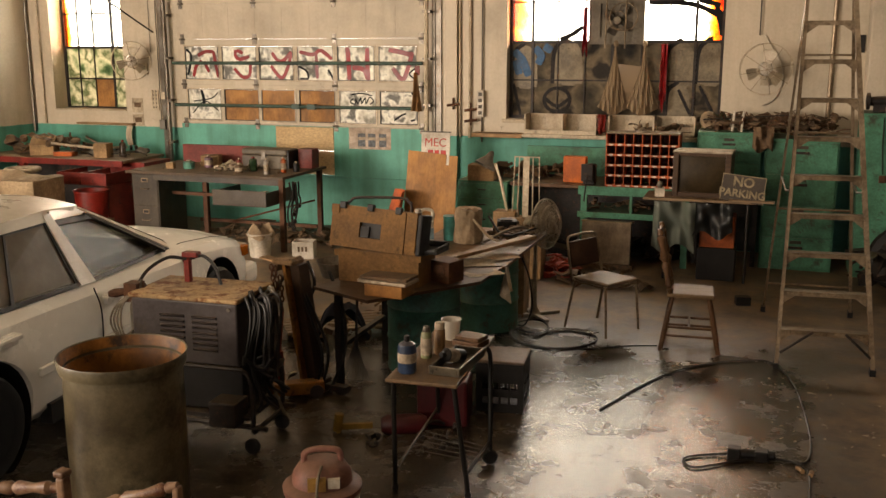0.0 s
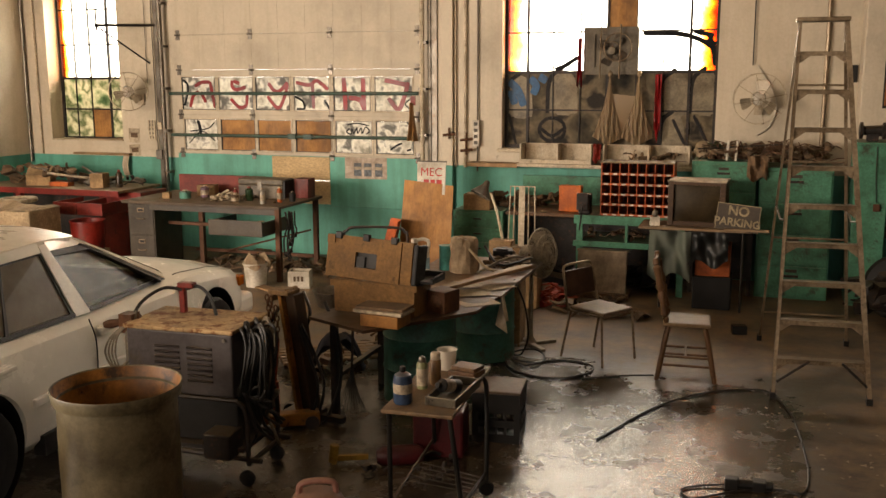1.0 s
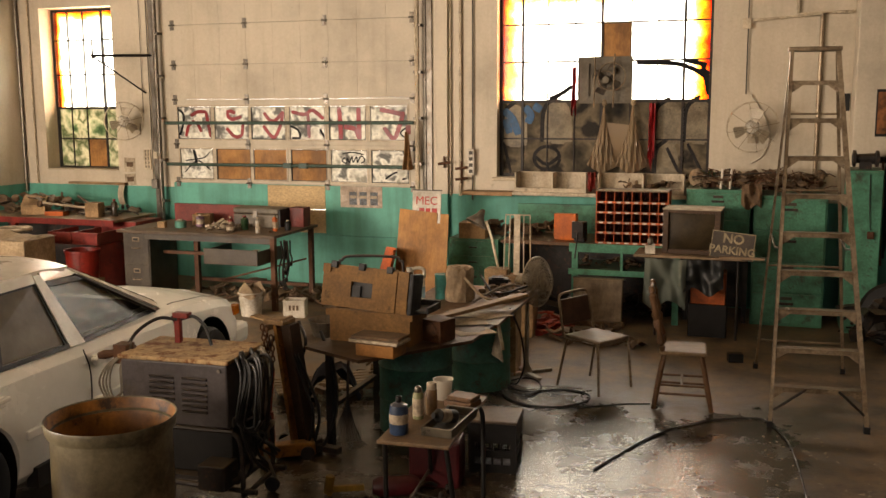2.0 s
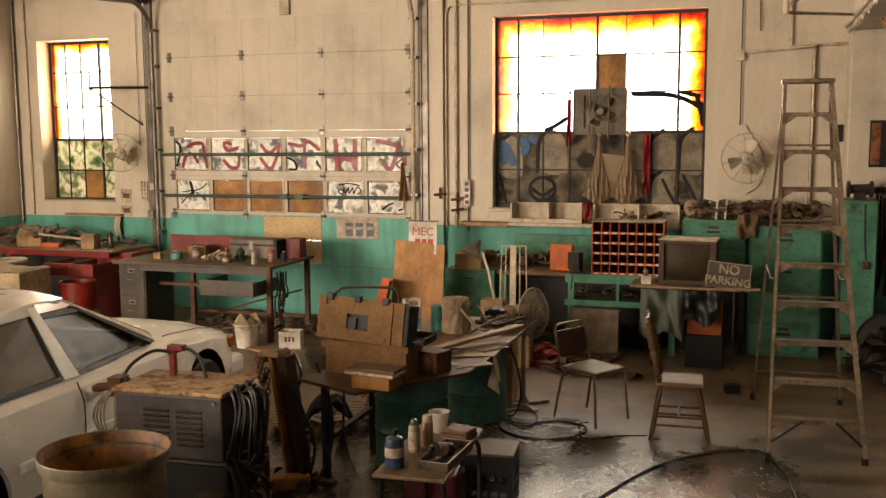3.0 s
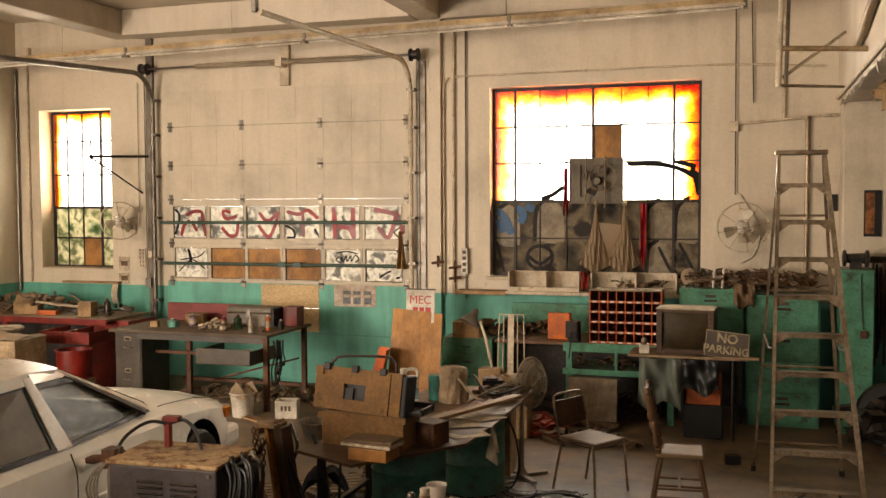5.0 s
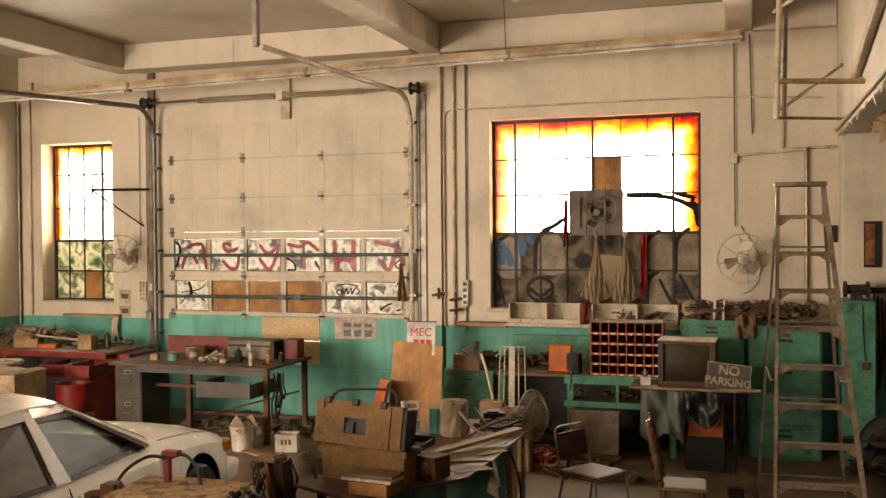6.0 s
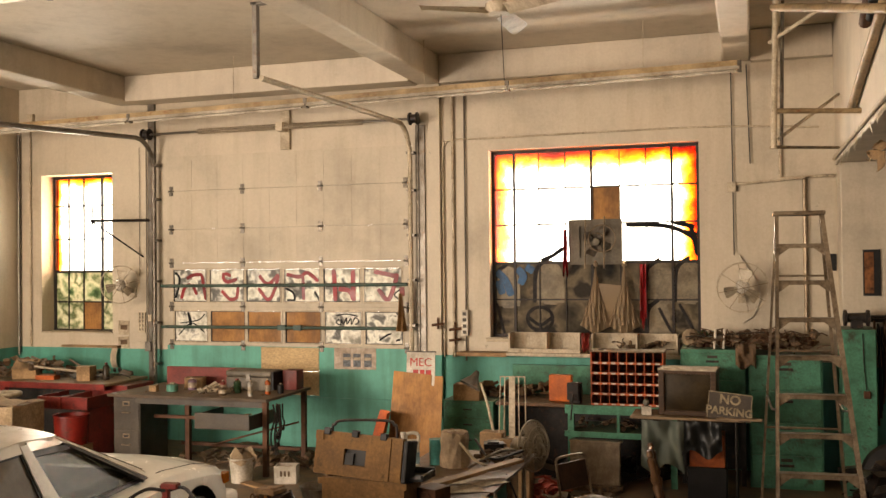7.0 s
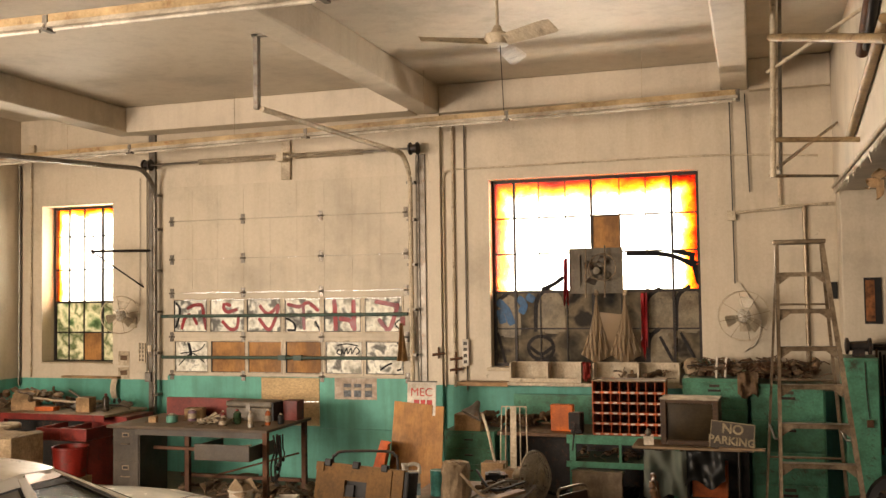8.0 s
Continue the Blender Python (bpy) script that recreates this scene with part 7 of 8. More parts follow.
part("backing", Shape().box(-0.055, 0.055, -0.004, -0.001, -0.145, 0.145), M_GREY, pf)
single("switch_box", Shape().box(-0.05, 0.05, -0.06, 0, -0.07, 0.07), M_STEEL, "grey switch box on the wall", "switch", pose(-8.45, NORTH - 0.004, 1.36), bevel=0.008)
single("switch_box", Shape().box(-0.035, 0.035, -0.05, 0, -0.05, 0.05), M_CREAM, "cream switch box on the wall", "switch", pose(-8.42, NORTH - 0.004, 1.78), bevel=0.008)


def wall_arm(pts, label):
    a = thing("crane_bracket", label, "bracket")
    for p, r in pts:
        part("arm", Shape().tube(p, r, 8), M_IRON, a, smooth=True)
    return a


wall_arm((([(-8.42, NORTH - 0.01, 3.22), (-9.0, 11.45, 3.20)], 0.02), ([(-8.55, NORTH - 0.01, 2.68), (-8.98, 11.47, 3.19)], 0.012), ([(-8.98, 11.47, 3.12), (-8.98, 11.47, 3.42)], 0.012)), "dark iron wall arm with a thin brace by the window")


def wall_fan(at, r, tilt, label, face):
    f = thing("wall_fan", label, "fan", at)
    H = pose(0, 0, 0, tilt, 0, face)
    part("mount", Shape().tube([(0, 0.32, -0.12), (0, 0.05, -0.10), (0, 0.0, -0.02)], 0.018, 8).box(-0.05, 0.05, 0.30, 0.33, -0.2, -0.04), M_CREAM, f)
    part("motor", Shape().lathe([(0.02, -0.05), (0.07, -0.03), (0.085, 0.04), (0.07, 0.13), (0.02, 0.15)], 20, H @ pose(0, 0, 0, -90, 0, 0)), M_WHITEPLASTIC, f, smooth=True)
    for k in range(3):
        g = blade(0.06, r * 0.74, r * 0.46, 34)
        q = Shape().add(g.v, g.f, H @ pose(0, -0.03, 0, 0, 120 * k + 40, 0))
        part("blade", q, surface("grey_fan_blade", (0.52, 0.45, 0.33), 0.4, 0.1, dust=0.3) if k == 0 else bpy.data.materials["grey_fan_blade"], f, smooth=True)
    for q, d in ((1.0, 0.0), (1.0, -0.10), (0.35, -0.12)):
        pts = [H @ Vector((q * r * math.cos(t), d, q * r * math.sin(t))) for t in [2 * math.pi * i / 32 for i in range(32)]]
        part("cage_ring", Shape().tube(pts, 0.0048, 6, closed=True), M_CREAM, f, smooth=True)
    for k in range(4):
        a = math.pi * k / 4 + 0.2
        pts = [H @ Vector(p) for p in ((r * math.cos(a), 0, r * math.sin(a)), (r * math.cos(a), -0.10, r * math.sin(a)), (0.3 * r * math.cos(a), -0.125, 0.3 * r * math.sin(a)), (-0.3 * r * math.cos(a), -0.125, -0.3 * r * math.sin(a)), (-r * math.cos(a), -0.10, -r * math.sin(a)), (-r * math.cos(a), 0, -r * math.sin(a)))]
        part("cage_wire", Shape().tube(pts, 0.0028, 5), M_ALU, f)
    return f


wall_fan(pose(-0.09, 11.74, 2.22), 0.29, 4, "white three-bladed wall fan with an open wire cage", 8)
wall_fan(pose(-8.72, 11.74, 2.28), 0.27, 0, "dusty wall fan with an open wire cage beside the narrow window", 42)
single("fan_cord", Shape().tube(spline([(-0.12, NORTH - 0.02, 2.6), (0.10, NORTH - 0.02, 2.2), (0.05, NORTH - 0.02, 1.9), (-0.10, NORTH - 0.03, 1.78)]), 0.008, 6), M_WHITEPLASTIC, "white fan cord looping on the wall", "cord", smooth=True)


# ---- conduits ----
def conduit(pts, r, mat, label="painted steel conduit running up the wall"):
    return single("conduit", Shape().tube(pts, r, 8), mat, label, "conduit", kind="structure", smooth=True)


WY = NORTH - 0.03
conduit([(-10.57, WY, 1.33), (-10.57, WY, 4.8)], 0.014, M_CREAM)
conduit([(WEST + 0.03, NORTH - 0.05, 1.2), (WEST + 0.03, NORTH - 0.05, 4.6)], 0.02, M_STEEL)
conduit([(-8.36, WY, 0.9), (-8.36, WY, 4.6)], 0.016, M_STEEL)
conduit([(-8.48, WY, 1.4), (-8.48, WY, 4.3)], 0.008, M_GREYCORD)
conduit([(-8.60, WY, 2.4), (-8.60, WY, 4.3)], 0.005, M_GREYCORD)
conduit([(-3.735, WY, 1.30), (-3.735, WY, 4.90)], 0.022, M_CREAM)
conduit([(-3.57, WY, 1.25), (-3.57, WY, 4.90)], 0.011, M_STEEL)
conduit(spline([(-3.87, WY, 1.3), (-3.87, WY, 3.9), (-3.85, WY, 4.10), (-3.75, WY, 4.17), (-3.2, WY, 4.17), (-0.5, WY, 4.17), (0.8, WY, 4.10)], 6), 0.012, M_CREAM, "cream conduit bending along the wall above the window")
conduit([(-0.19, WY, 4.9), (-0.18, WY, 2.6)], 0.007, M_IRON, "dark cord hanging down the wall")
conduit([(-0.01, WY, 4.9), (0.02, WY, 3.7)], 0.007, M_IRON, "dark cord hanging down the wall")
conduit([(0.63, WY, 1.4), (0.63, WY, 3.5)], 0.026, M_ALU, "grey pipe running up the wall")
conduit([(0.36, WY, 4.9), (0.36, WY, 3.52), (0.95, WY, 3.52)], 0.022, M_CREAM)
conduit([(-0.18, WY, 3.45), (0.62, WY - 0.1, 3.50)], 0.016, M_CREAM)
single("junction_box", Shape().box(-0.05, 0.05, -0.06, 0, -0.06, 0.06), M_CREAM, "cream junction box on the wall", "junction box", pose(-0.20, NORTH - 0.004, 3.42), bevel=0.006)
single("junction_box", Shape().box(-0.05, 0.05, -0.06, 0, -0.06, 0.06), M_CREAM, "cream junction box high on the wall", "junction box", pose(-10.55, NORTH - 0.004, 4.85), bevel=0.006)
ob_ = thing("outlet_strip", "white outlet strip with four sockets on the wall", "outlet", pose(-3.58, NORTH - 0.045, 1.75))
part("plate", Shape().box(-0.045, 0.045, -0.03, 0, -0.17, 0.17), M_WHITE, ob_, bevel=0.006)
for z in (-0.12, -0.04, 0.04, 0.12):
    part("socket", Shape().box(-0.025, 0.025, -0.034, -0.0305, z - 0.022, z + 0.022), M_GREY, ob_)
for k, (x, z) in enumerate(((-4.02, 1.72), (-3.78, 1.66), (-3.78, 1.52))):
    single("pipe_stub", Shape().tube([(x, NORTH - 0.12, z), (x + 0.16, NORTH - 0.08, z + 0.02)], 0.018, 8).tube([(x + 0.08, NORTH - 0.1, z - 0.05), (x + 0.08, NORTH - 0.1, z + 0.10)], 0.014, 8), M_RUST, "rusty pipe fitting on the wall", "pipe fitting", smooth=True)
single("coat", Shape().sheet(lambda u, v: (-0.07 * (0.35 + 0.65 * v) + 0.14 * (0.35 + 0.65 * v) * u, -0.04 + 0.03 * math.sin(11 * u + 3 * v), -0.50 * v), 14, 12, 0.01), surface("ochre_cloth", (0.36, 0.20, 0.075), 0.9, dust=0.1, bump=0.4), "ochre cloth hanging beside the door", "cloth", pose(-4.42, NORTH - 0.16, 2.14), smooth=True)
single("red_tag", Shape().box(-0.035, 0.035, -0.01, 0, -0.06, 0.06), M_RED, "small red tag above the hanging cloth", "tag", pose(-4.40, NORTH - 0.20, 2.17), bevel=0.003)
po = thing("poster", "faded paper strip with three printed pictures on the door", "poster", pose(-5.16, DY - 0.003, 1.245))
part("sheet", Shape().box(-0.31, 0.31, -0.003, 0, -0.145, 0.145), surface("pinkish_poster", (0.62, 0.52, 0.42), 0.8, dust=0, scale=9), po)
for x in (-0.12, 0.03, 0.19):
    part("picture", Shape().box(x - 0.055, x + 0.055, -0.005, -0.003, -0.11, 0.07), surface("faded_print", (0.20, 0.22, 0.24), 0.7, scale=26, stain=0.7, dust=0), po)
    part("printed_bar", Shape().box(x - 0.05, x + 0.05, -0.007, -0.005, -0.02, 0.02), M_PAPER, po)

# ---- sign, boards and rack beside the door ----
M_SIGNRED = surface("red_sign_paint", (0.48, 0.03, 0.02), 0.5, dust=0.0, scale=9, grimy=0.3)
sg = thing("mechanic_sign", "white board sign with red lettering, partly hidden", "sign", pose(-3.97, 11.32, 0.70, -4, 0, 0))
part("board", Shape().box(-0.19, 0.19, 0, 0.012, 0.0, 0.72), M_WHITE, sg, bevel=0.003)
part("frame", Shape().box(-0.20, 0.20, -0.004, 0.016, 0.72, 0.735), M_GREY, sg)
words("MEC", 0.15, pose(0.0, -0.002, 0.59), M_SIGNRED, sg)
part("letter_bar", Shape().box(-0.10, -0.03, -0.003, 0, 0.42, 0.50).box(-0.01, 0.05, -0.003, 0, 0.42, 0.50).box(0.07, 0.14, -0.003, 0, 0.42, 0.50), M_SIGNRED, sg)
s = Shape().prism([(-0.32, 0), (0.32, 0), (0.30, 1.05), (0.20, 1.05), (0.20, 0.94), (0.165, 0.94), (0.165, 1.06), (-0.30, 1.09)], 0.014)
single("plywood_board", s, M_PLY, "orange-brown plywood board with a notch leaning by the door", "board", pose(-3.66, 10.16, 0.22, -9, 1, 0), bevel=0.003)
single("board_support", Shape().box(-4.0, -3.35, 10.2, 10.75, 0, 0.215), M_DEBRIS, "low dusty crate behind the work board", "crate", bevel=0.01)


def wire_rack():
    w = thing("wire_rack", "cream wire rack with a flat centre slat", "rack", pose(-2.44, 9.92, 0.0, -4, 0, 4))
    part("base", Shape().box(-0.2, 0.2, -0.15, 0.2, 0, 0.66), M_CARD, w, "dusty carton under the rack", bevel=0.01)
    for x in (-0.155, -0.10, 0.065, 0.14):
        part("wire", Shape().tube([(x, 0, 0.662), (x * 0.9, 0, 1.31)], 0.0065, 6), M_CREAM, w)
    part("slat", Shape().box(-0.045, 0.02, -0.006, 0.006, 0.662, 1.31), M_CREAM, w)
    part("top_wire", Shape().tube([(-0.145, 0, 1.31), (0.13, 0, 1.31)], 0.007, 6), M_CREAM, w)
    return w


wire_rack()
hn = thing("desk_lamp", "old bent desk lamp with a flared metal shade", "lamp", pose(-2.95, 10.45, 0.0))
part("arm", Shape().tube([(0.28, -0.45, 0.72), (0.14, -0.2, 1.0), (0.02, 0.0, 1.16)], 0.016, 8), M_CREAM, hn)
part("shade", Shape().lathe([(0.02, 0.0), (0.035, 0.03), (0.05, 0.08), (0.13, 0.19), (0.125, 0.19), (0.04, 0.07)], 20, pose(-0.03, 0.05, 1.30, 160, 25, 0), cap=False), M_STEEL, hn, smooth=True)
part("foot", Shape().box(0.15, 0.40, -0.55, -0.35, 0.0, 0.715), M_CARD, hn, "carton under the lamp", bevel=0.008)


# ---- green bench along the east half of the wall ----
def green_drawers():
    d = thing("drawer_unit", "chipped green wooden drawer unit", "drawer unit", pose(-3.22, 10.9, 0))
    part("carcass", Shape().box(-0.31, 0.31, 0, 0.6, 0, 0.90), M_GREEN, d, bevel=0.006)
    for z in (0.73, 0.55, 0.37, 0.19):
        w = part("drawer", Shape().box(-0.27, 0.27, -0.014, -0.001, z, z + 0.14), M_GREEN, d, bevel=0.004)
        part("handle", Shape().box(-0.05, 0.05, -0.03, -0.0145, z + 0.06, z + 0.075), M_IRON, w)
    return d


green_drawers()
single("cardboard_carton", Shape().box(-0.16, 0.16, -0.12, 0.12, 0, 0.19), M_CARD, "plain cardboard carton on the green drawers", "carton", pose(-3.24, 11.0, 0.902, 0, 0, 3), bevel=0.004)


def green_bench():
    b = thing("green_bench", "green wooden bench with a dark worktop and open shelf", "workbench")
    part("worktop", Shape().box(-2.88, -0.80, 10.9, 11.75, 0.86, 0.90), M_WOOD, b, bevel=0.006)
    part("back_board", Shape().box(-2.88, -0.80, 11.76, 11.80, 0.861, 1.25), M_GREEN, b)
    # dark sheet added in place of the deep shade under the worktop
    part("under_shade_sheet", Shape().box(-2.88, -0.80, 11.60, 11.64, 0.0, 0.858), M_IRON, b)
    for x0, x1 in ((-2.02, -1.95), (-1.46, -1.43), (-0.87, -0.80)):
        part("upright", Shape().box(x0, x1, 10.88, 10.94, 0.0 if x0 != -1.46 else 0.60, 0.858), M_GREEN, b)
    part("top_rail", Shape().box(-2.05, -0.80, 10.865, 10.882, 0.80, 0.90), M_GREEN, b)
    part("shelf", Shape().box(-2.03, -0.80, 10.86, 11.72, 0.565, 0.60), M_GREEN, b)
    part("shelf_edge", Shape().box(-2.05, -0.80, 10.835, 10.858, 0.54, 0.605), M_GREEN, b)
    part("leg", Shape().box(-2.86, -2.80, 10.95, 11.0, 0, 0.858), M_GREEN, b)
    return b


green_bench()


def pigeonholes():
    p = thing("pigeonhole_cabinet", "orange-red pigeonhole cabinet with forty compartments", "pigeonhole cabinet", pose(-1.76, 10.93, 0.902))
    red = surface("orange_red_paint", (0.48, 0.10, 0.022), 0.5, dust=0.1, scale=6, stain=0.3)
    W, Hh, D, n, m = 0.82, 0.60, 0.32, 8, 5
    part("side", Shape().box(0, 0.014, 0, D, 0, Hh), red, p)
    part("side", Shape().box(W - 0.014, W, 0, D, 0, Hh), red, p)
    part("top", Shape().box(0.0, W, 0, D, Hh + 0.0005, Hh + 0.016), M_SEATWOOD, p)
    part("back", Shape().box(0.015, W - 0.015, D - 0.012, D - 0.001, 0.015, Hh - 0.001), M_MAROON, p)
    for j in range(m):
        z = 0.0 + j * (Hh - 0.014) / m
        part("shelf", Shape().box(0.0145, W - 0.0145, 0.0, D - 0.013, z, z + 0.012), red, p)
        part("label_rail", Shape().box(0.0145, W - 0.0145, -0.006, -0.0005, z - 0.004, z + 0.020), red, p)
        for i in range(n):
            x = 0.014 + (i + 0.5) * (W - 0.028) / n
            part("label_card", Shape().box(x - 0.024, x + 0.024, -0.0085, -0.0065, z + 0.0, z + 0.017), M_WHITE, p)
    for i in range(1, n):
        x = 0.014 + i * (W - 0.028) / n
        part("divider", Shape().box(x - 0.004, x + 0.004, 0.003, D - 0.013, 0.0125, Hh - 0.001), red, p)
    return p


pigeonholes()
single("orange_box", Shape().box(-0.135, 0.135, -0.05, 0.05, 0, 0.31), surface("bright_orange", (0.62, 0.145, 0.015), 0.5, dust=0.15, scale=6, stain=0.2), "bright orange metal box on the bench", "box", pose(-2.14, 11.12, 0.902, 0, 0, -4), bevel=0.01)
vs = thing("vise", "dark bench vise on the green bench", "vise", pose(-1.94, 10.88, 0.902))
part("jaw", Shape().box(-0.07, 0.07, -0.10, -0.06, 0.06, 0.26).box(-0.05, 0.05, -0.06, 0.08, 0.10, 0.18), M_IRON, vs, bevel=0.012)
part("anvil", Shape().box(-0.07, 0.07, 0.03, 0.16, 0.0, 0.24), M_IRON, vs, bevel=0.015)
part("screw_handle", Shape().tube([(-0.02, -0.14, -0.16), (0.01, -0.14, 0.14)], 0.009, 8), M_IRON, vs)
single("bench_back_clutter", clutter(50, -3.4, -2.3, 11.2, 11.7, 0.902, 0.2, 53, 0.5, 0.6), M_DEBRIS, "dark heap of parts at the back of the bench", "clutter", kind="stuff")
# stored stuff in near-black, so the space below the bench reads as shaded
single("under_bench_dark_junk", clutter(40, -2.7, -1.0, 11.0, 11.65, 0.0, 0.34, 57, 0.3, 0.7), M_IRON, "stuff stored under the bench, coloured dark for the shade there", "junk", kind="stuff")
single("bin_panel", Shape().box(-0.28, 0.28, 0, 0.06, 0, 0.46).box(-0.29, 0.29, -0.01, 0.16, 0.461, 0.48), surface("beige_enamel", (0.27, 0.205, 0.13), 0.5, dust=0.35, scale=4), "beige steel panel standing below the bench", "panel", pose(-1.68, 10.62, 0.06, -5, 0, -2), bevel=0.006)
single("panel_block", Shape().box(-1.98, -1.36, 10.55, 10.85, 0.0, 0.06), M_DEBRIS, "flat board under the beige panel", "board")


def crumpled(nx, ny, w, h, amp, seed):
    rn = random.Random(seed)
    ph = [rn.uniform(0, 6) for _ in range(6)]
    return Shape().sheet(lambda u, v: (-w / 2 + w * u, amp * (math.sin(9 * u + ph[0] + 3 * v) + 0.6 * math.sin(17 * u + ph[1] - 4 * v) + 0.4 * math.sin(13 * v + ph[2])), -h * v * (1 + 0.12 * math.sin(8 * u + ph[3]))), nx, ny, 0.002)


single("red_bag", clutter(30, -2.24, -1.98, 9.9, 10.35, 0.0, 0.2, 61, 0.9, 0.5), surface("red_white_sack", (0.48, 0.07, 0.04), 0.55, wear=(0.6, 0.42, 0.26), scale=7, dust=0.1), "crumpled red and cream sack behind the fan", "sack", kind="stuff")
single("floor_boards_heap", clutter(26, -2.1, -1.1, 9.7, 10.5, 0.0, 0.30, 67, 0.15, 0.18), M_DEBRIS, "broken boards and cardboard on the floor", "boards", kind="stuff")

single("shelf_parts", clutter(30, -1.95, -0.9, 10.95, 11.5, 0.602, 0.13, 69, 0.3, 0.5), M_DEBRIS, "dusty parts and tins on the green shelf", "parts", kind="stuff")

# ---- television table ----
tt_ = thing("side_table", "narrow table hung with plastic sheeting", "table")
part("tabletop", Shape().box(-1.24, -0.08, 10.28, 10.82, 0.865, 0.89), M_SEATWOOD, tt_, bevel=0.004)
for x, y in ((-1.0, 10.35), (-0.16, 10.35), (-1.0, 10.75), (-0.16, 10.75)):
    part("leg", Shape().tube([(x, y, 0), (x, y, 0.864)], 0.014, 8), M_IRON, tt_)
single("plastic_sheet", crumpled(40, 14, 0.44, 0.50, 0.045, 71), plastic_film("grey_plastic_sheet", (0.20, 0.22, 0.18), 0.10, 0.25), "grey-green plastic sheet draped from the side table", "plastic sheet", pose(-0.90, 10.24, 0.862), smooth=True)
single("black_bag", crumpled(24, 12, 0.40, 0.34, 0.025, 73), M_BLACKFILM, "black plastic bag hanging from the side table", "plastic bag", pose(-0.50, 10.25, 0.862), smooth=True)
single("red_box", Shape().box(-0.18, 0.18, 0, 0.3, 0.0, 0.34), M_ORANGE, "dull red box standing below the side table", "box", pose(-0.46, 10.42, 0.36), bevel=0.006)
single("box_under", Shape().box(-0.66, -0.26, 10.40, 10.78, 0.0, 0.358), M_BLACK, "dark crate under the red box", "crate", bevel=0.01)


def television():
    t = thing("television", "old wooden-cased television with a dark dusty screen", "television", pose(-0.65, 10.42, 0.892, 0, 0, -3))
    part("case", wall_with_holes(-0.305, 0.295, 0.0, 0.475, 0.0, 0.04, [(-0.245, 0.235, 0.05, 0.44)]).box(-0.305, 0.295, 0.041, 0.38, 0.0, 0.475), surface("dark_television_wood", (0.085, 0.045, 0.02), 0.45, dust=0.1, scale=10, stretch=(0.2, 1, 1)), t, bevel=0.006)
    part("top_panel", Shape().box(-0.31, 0.30, -0.005, 0.385, 0.4765, 0.49), M_PAPER, t, "dust-covered pale top")
    scr = Shape().sheet(lambda u, v: (-0.243 + 0.476 * u, 0.034 - 0.03 * (1 - (2 * u - 1) ** 2) * (1 - (2 * v - 1) ** 2), 0.052 + 0.386 * v), 12, 10)
    part("screen", scr, surface("dusty_screen", (0.05, 0.034, 0.014), 0.45, dust=0.0, scale=3, bump=0.02, spec=0.15), t, "dark brown glass screen", smooth=True)
    return t


television()
cn = thing("small_carton", "tiny white carton with a crumpled paper in it", "carton", pose(-1.08, 10.40, 0.892, 0, 0, 12))
part("box", Shape().box(-0.05, 0.05, -0.04, 0.04, 0, 0.09), M_WHITE, cn, bevel=0.003)
part("paper_tuft", Shape().lathe([(0.02, 0.09), (0.035, 0.12), (0.03, 0.15), (0.01, 0.17)], 8), M_GREYCORD, cn)


def parking_sign():
    s = thing("parking_sign", "weathered brown NO PARKING sign propped on the side table", "sign", pose(-0.235, 10.29, 0.884, -3, 5, -6))
    part("plate", Shape().box(-0.22, 0.22, 0, 0.008, 0.0, 0.28), surface("weathered_brown_sign", (0.075, 0.055, 0.035), 0.5, dust=0.2, scale=7), s, bevel=0.002)
    cream = surface("faded_sign_paint", (0.36, 0.29, 0.17), 0.6, dust=0.0, scale=14, stain=0.5)
    part("border", Shape().box(-0.22, 0.22, -0.002, -0.0003, 0.272, 0.28).box(-0.22, -0.212, -0.002, -0.0003, 0.0, 0.272).box(0.212, 0.22, -0.002, -0.0003, 0.0, 0.272), cream, s)
    words("NO", 0.135, pose(0.0, -0.0018, 0.205), cream, s, 0.004)
    words("PARKING", 0.112, pose(0.0, -0.0018, 0.085), cream, s, 0.0035)
    return s


parking_sign()
single("sign_ledge", Shape().box(-0.25, 0.20, -0.05, 0.03, -0.02, 0.0), M_SEATWOOD, "thin board under the sign", "board", pose(-0.10, 10.27, 0.912, 0, 0, -5))


# ---- green steel cabinets ----
def drawer_cabinet(name, x0, x1, y, top, rows, label, base=0.0):
    c = thing(name, label, "cabinet", pose(x0, y, 0))
    w = x1 - x0
    part("carcass", Shape().box(0, w, 0.0, 0.72, base, top), M_GREEN, c, bevel=0.006)
    # a raised base puts dark legs and a dark panel where shade hides the drawers
    if base:
        for lx in (0.0, w - 0.05):
            for ly in (0.02, 0.66):
                part("leg", Shape().box(lx, lx + 0.05, ly, ly + 0.05, 0, base - 0.001), M_IRON, c)
        part("dark_back", Shape().box(0.051, w - 0.051, 0.67, 0.69, 0.05, base - 0.002), M_IRON, c)
    step = (top - base - 0.06) / rows
    for k in range(rows):
        z = base + 0.03 + k * step
        d = part("drawer", Shape().box(0.02, w - 0.02, -0.02, -0.001, z + 0.012, z + step - 0.012), M_GREEN, c, bevel=0.005)
        part("handle", Shape().box(w * 0.40, w * 0.60, -0.032, -0.0205, z + step * 0.62, z + step * 0.70), M_IRON, d)
        part("label_holder", Shape().box(w * 0.42, w * 0.58, -0.026, -0.0205, z + step * 0.78, z + step * 0.88), M_GREY, d)
    return c


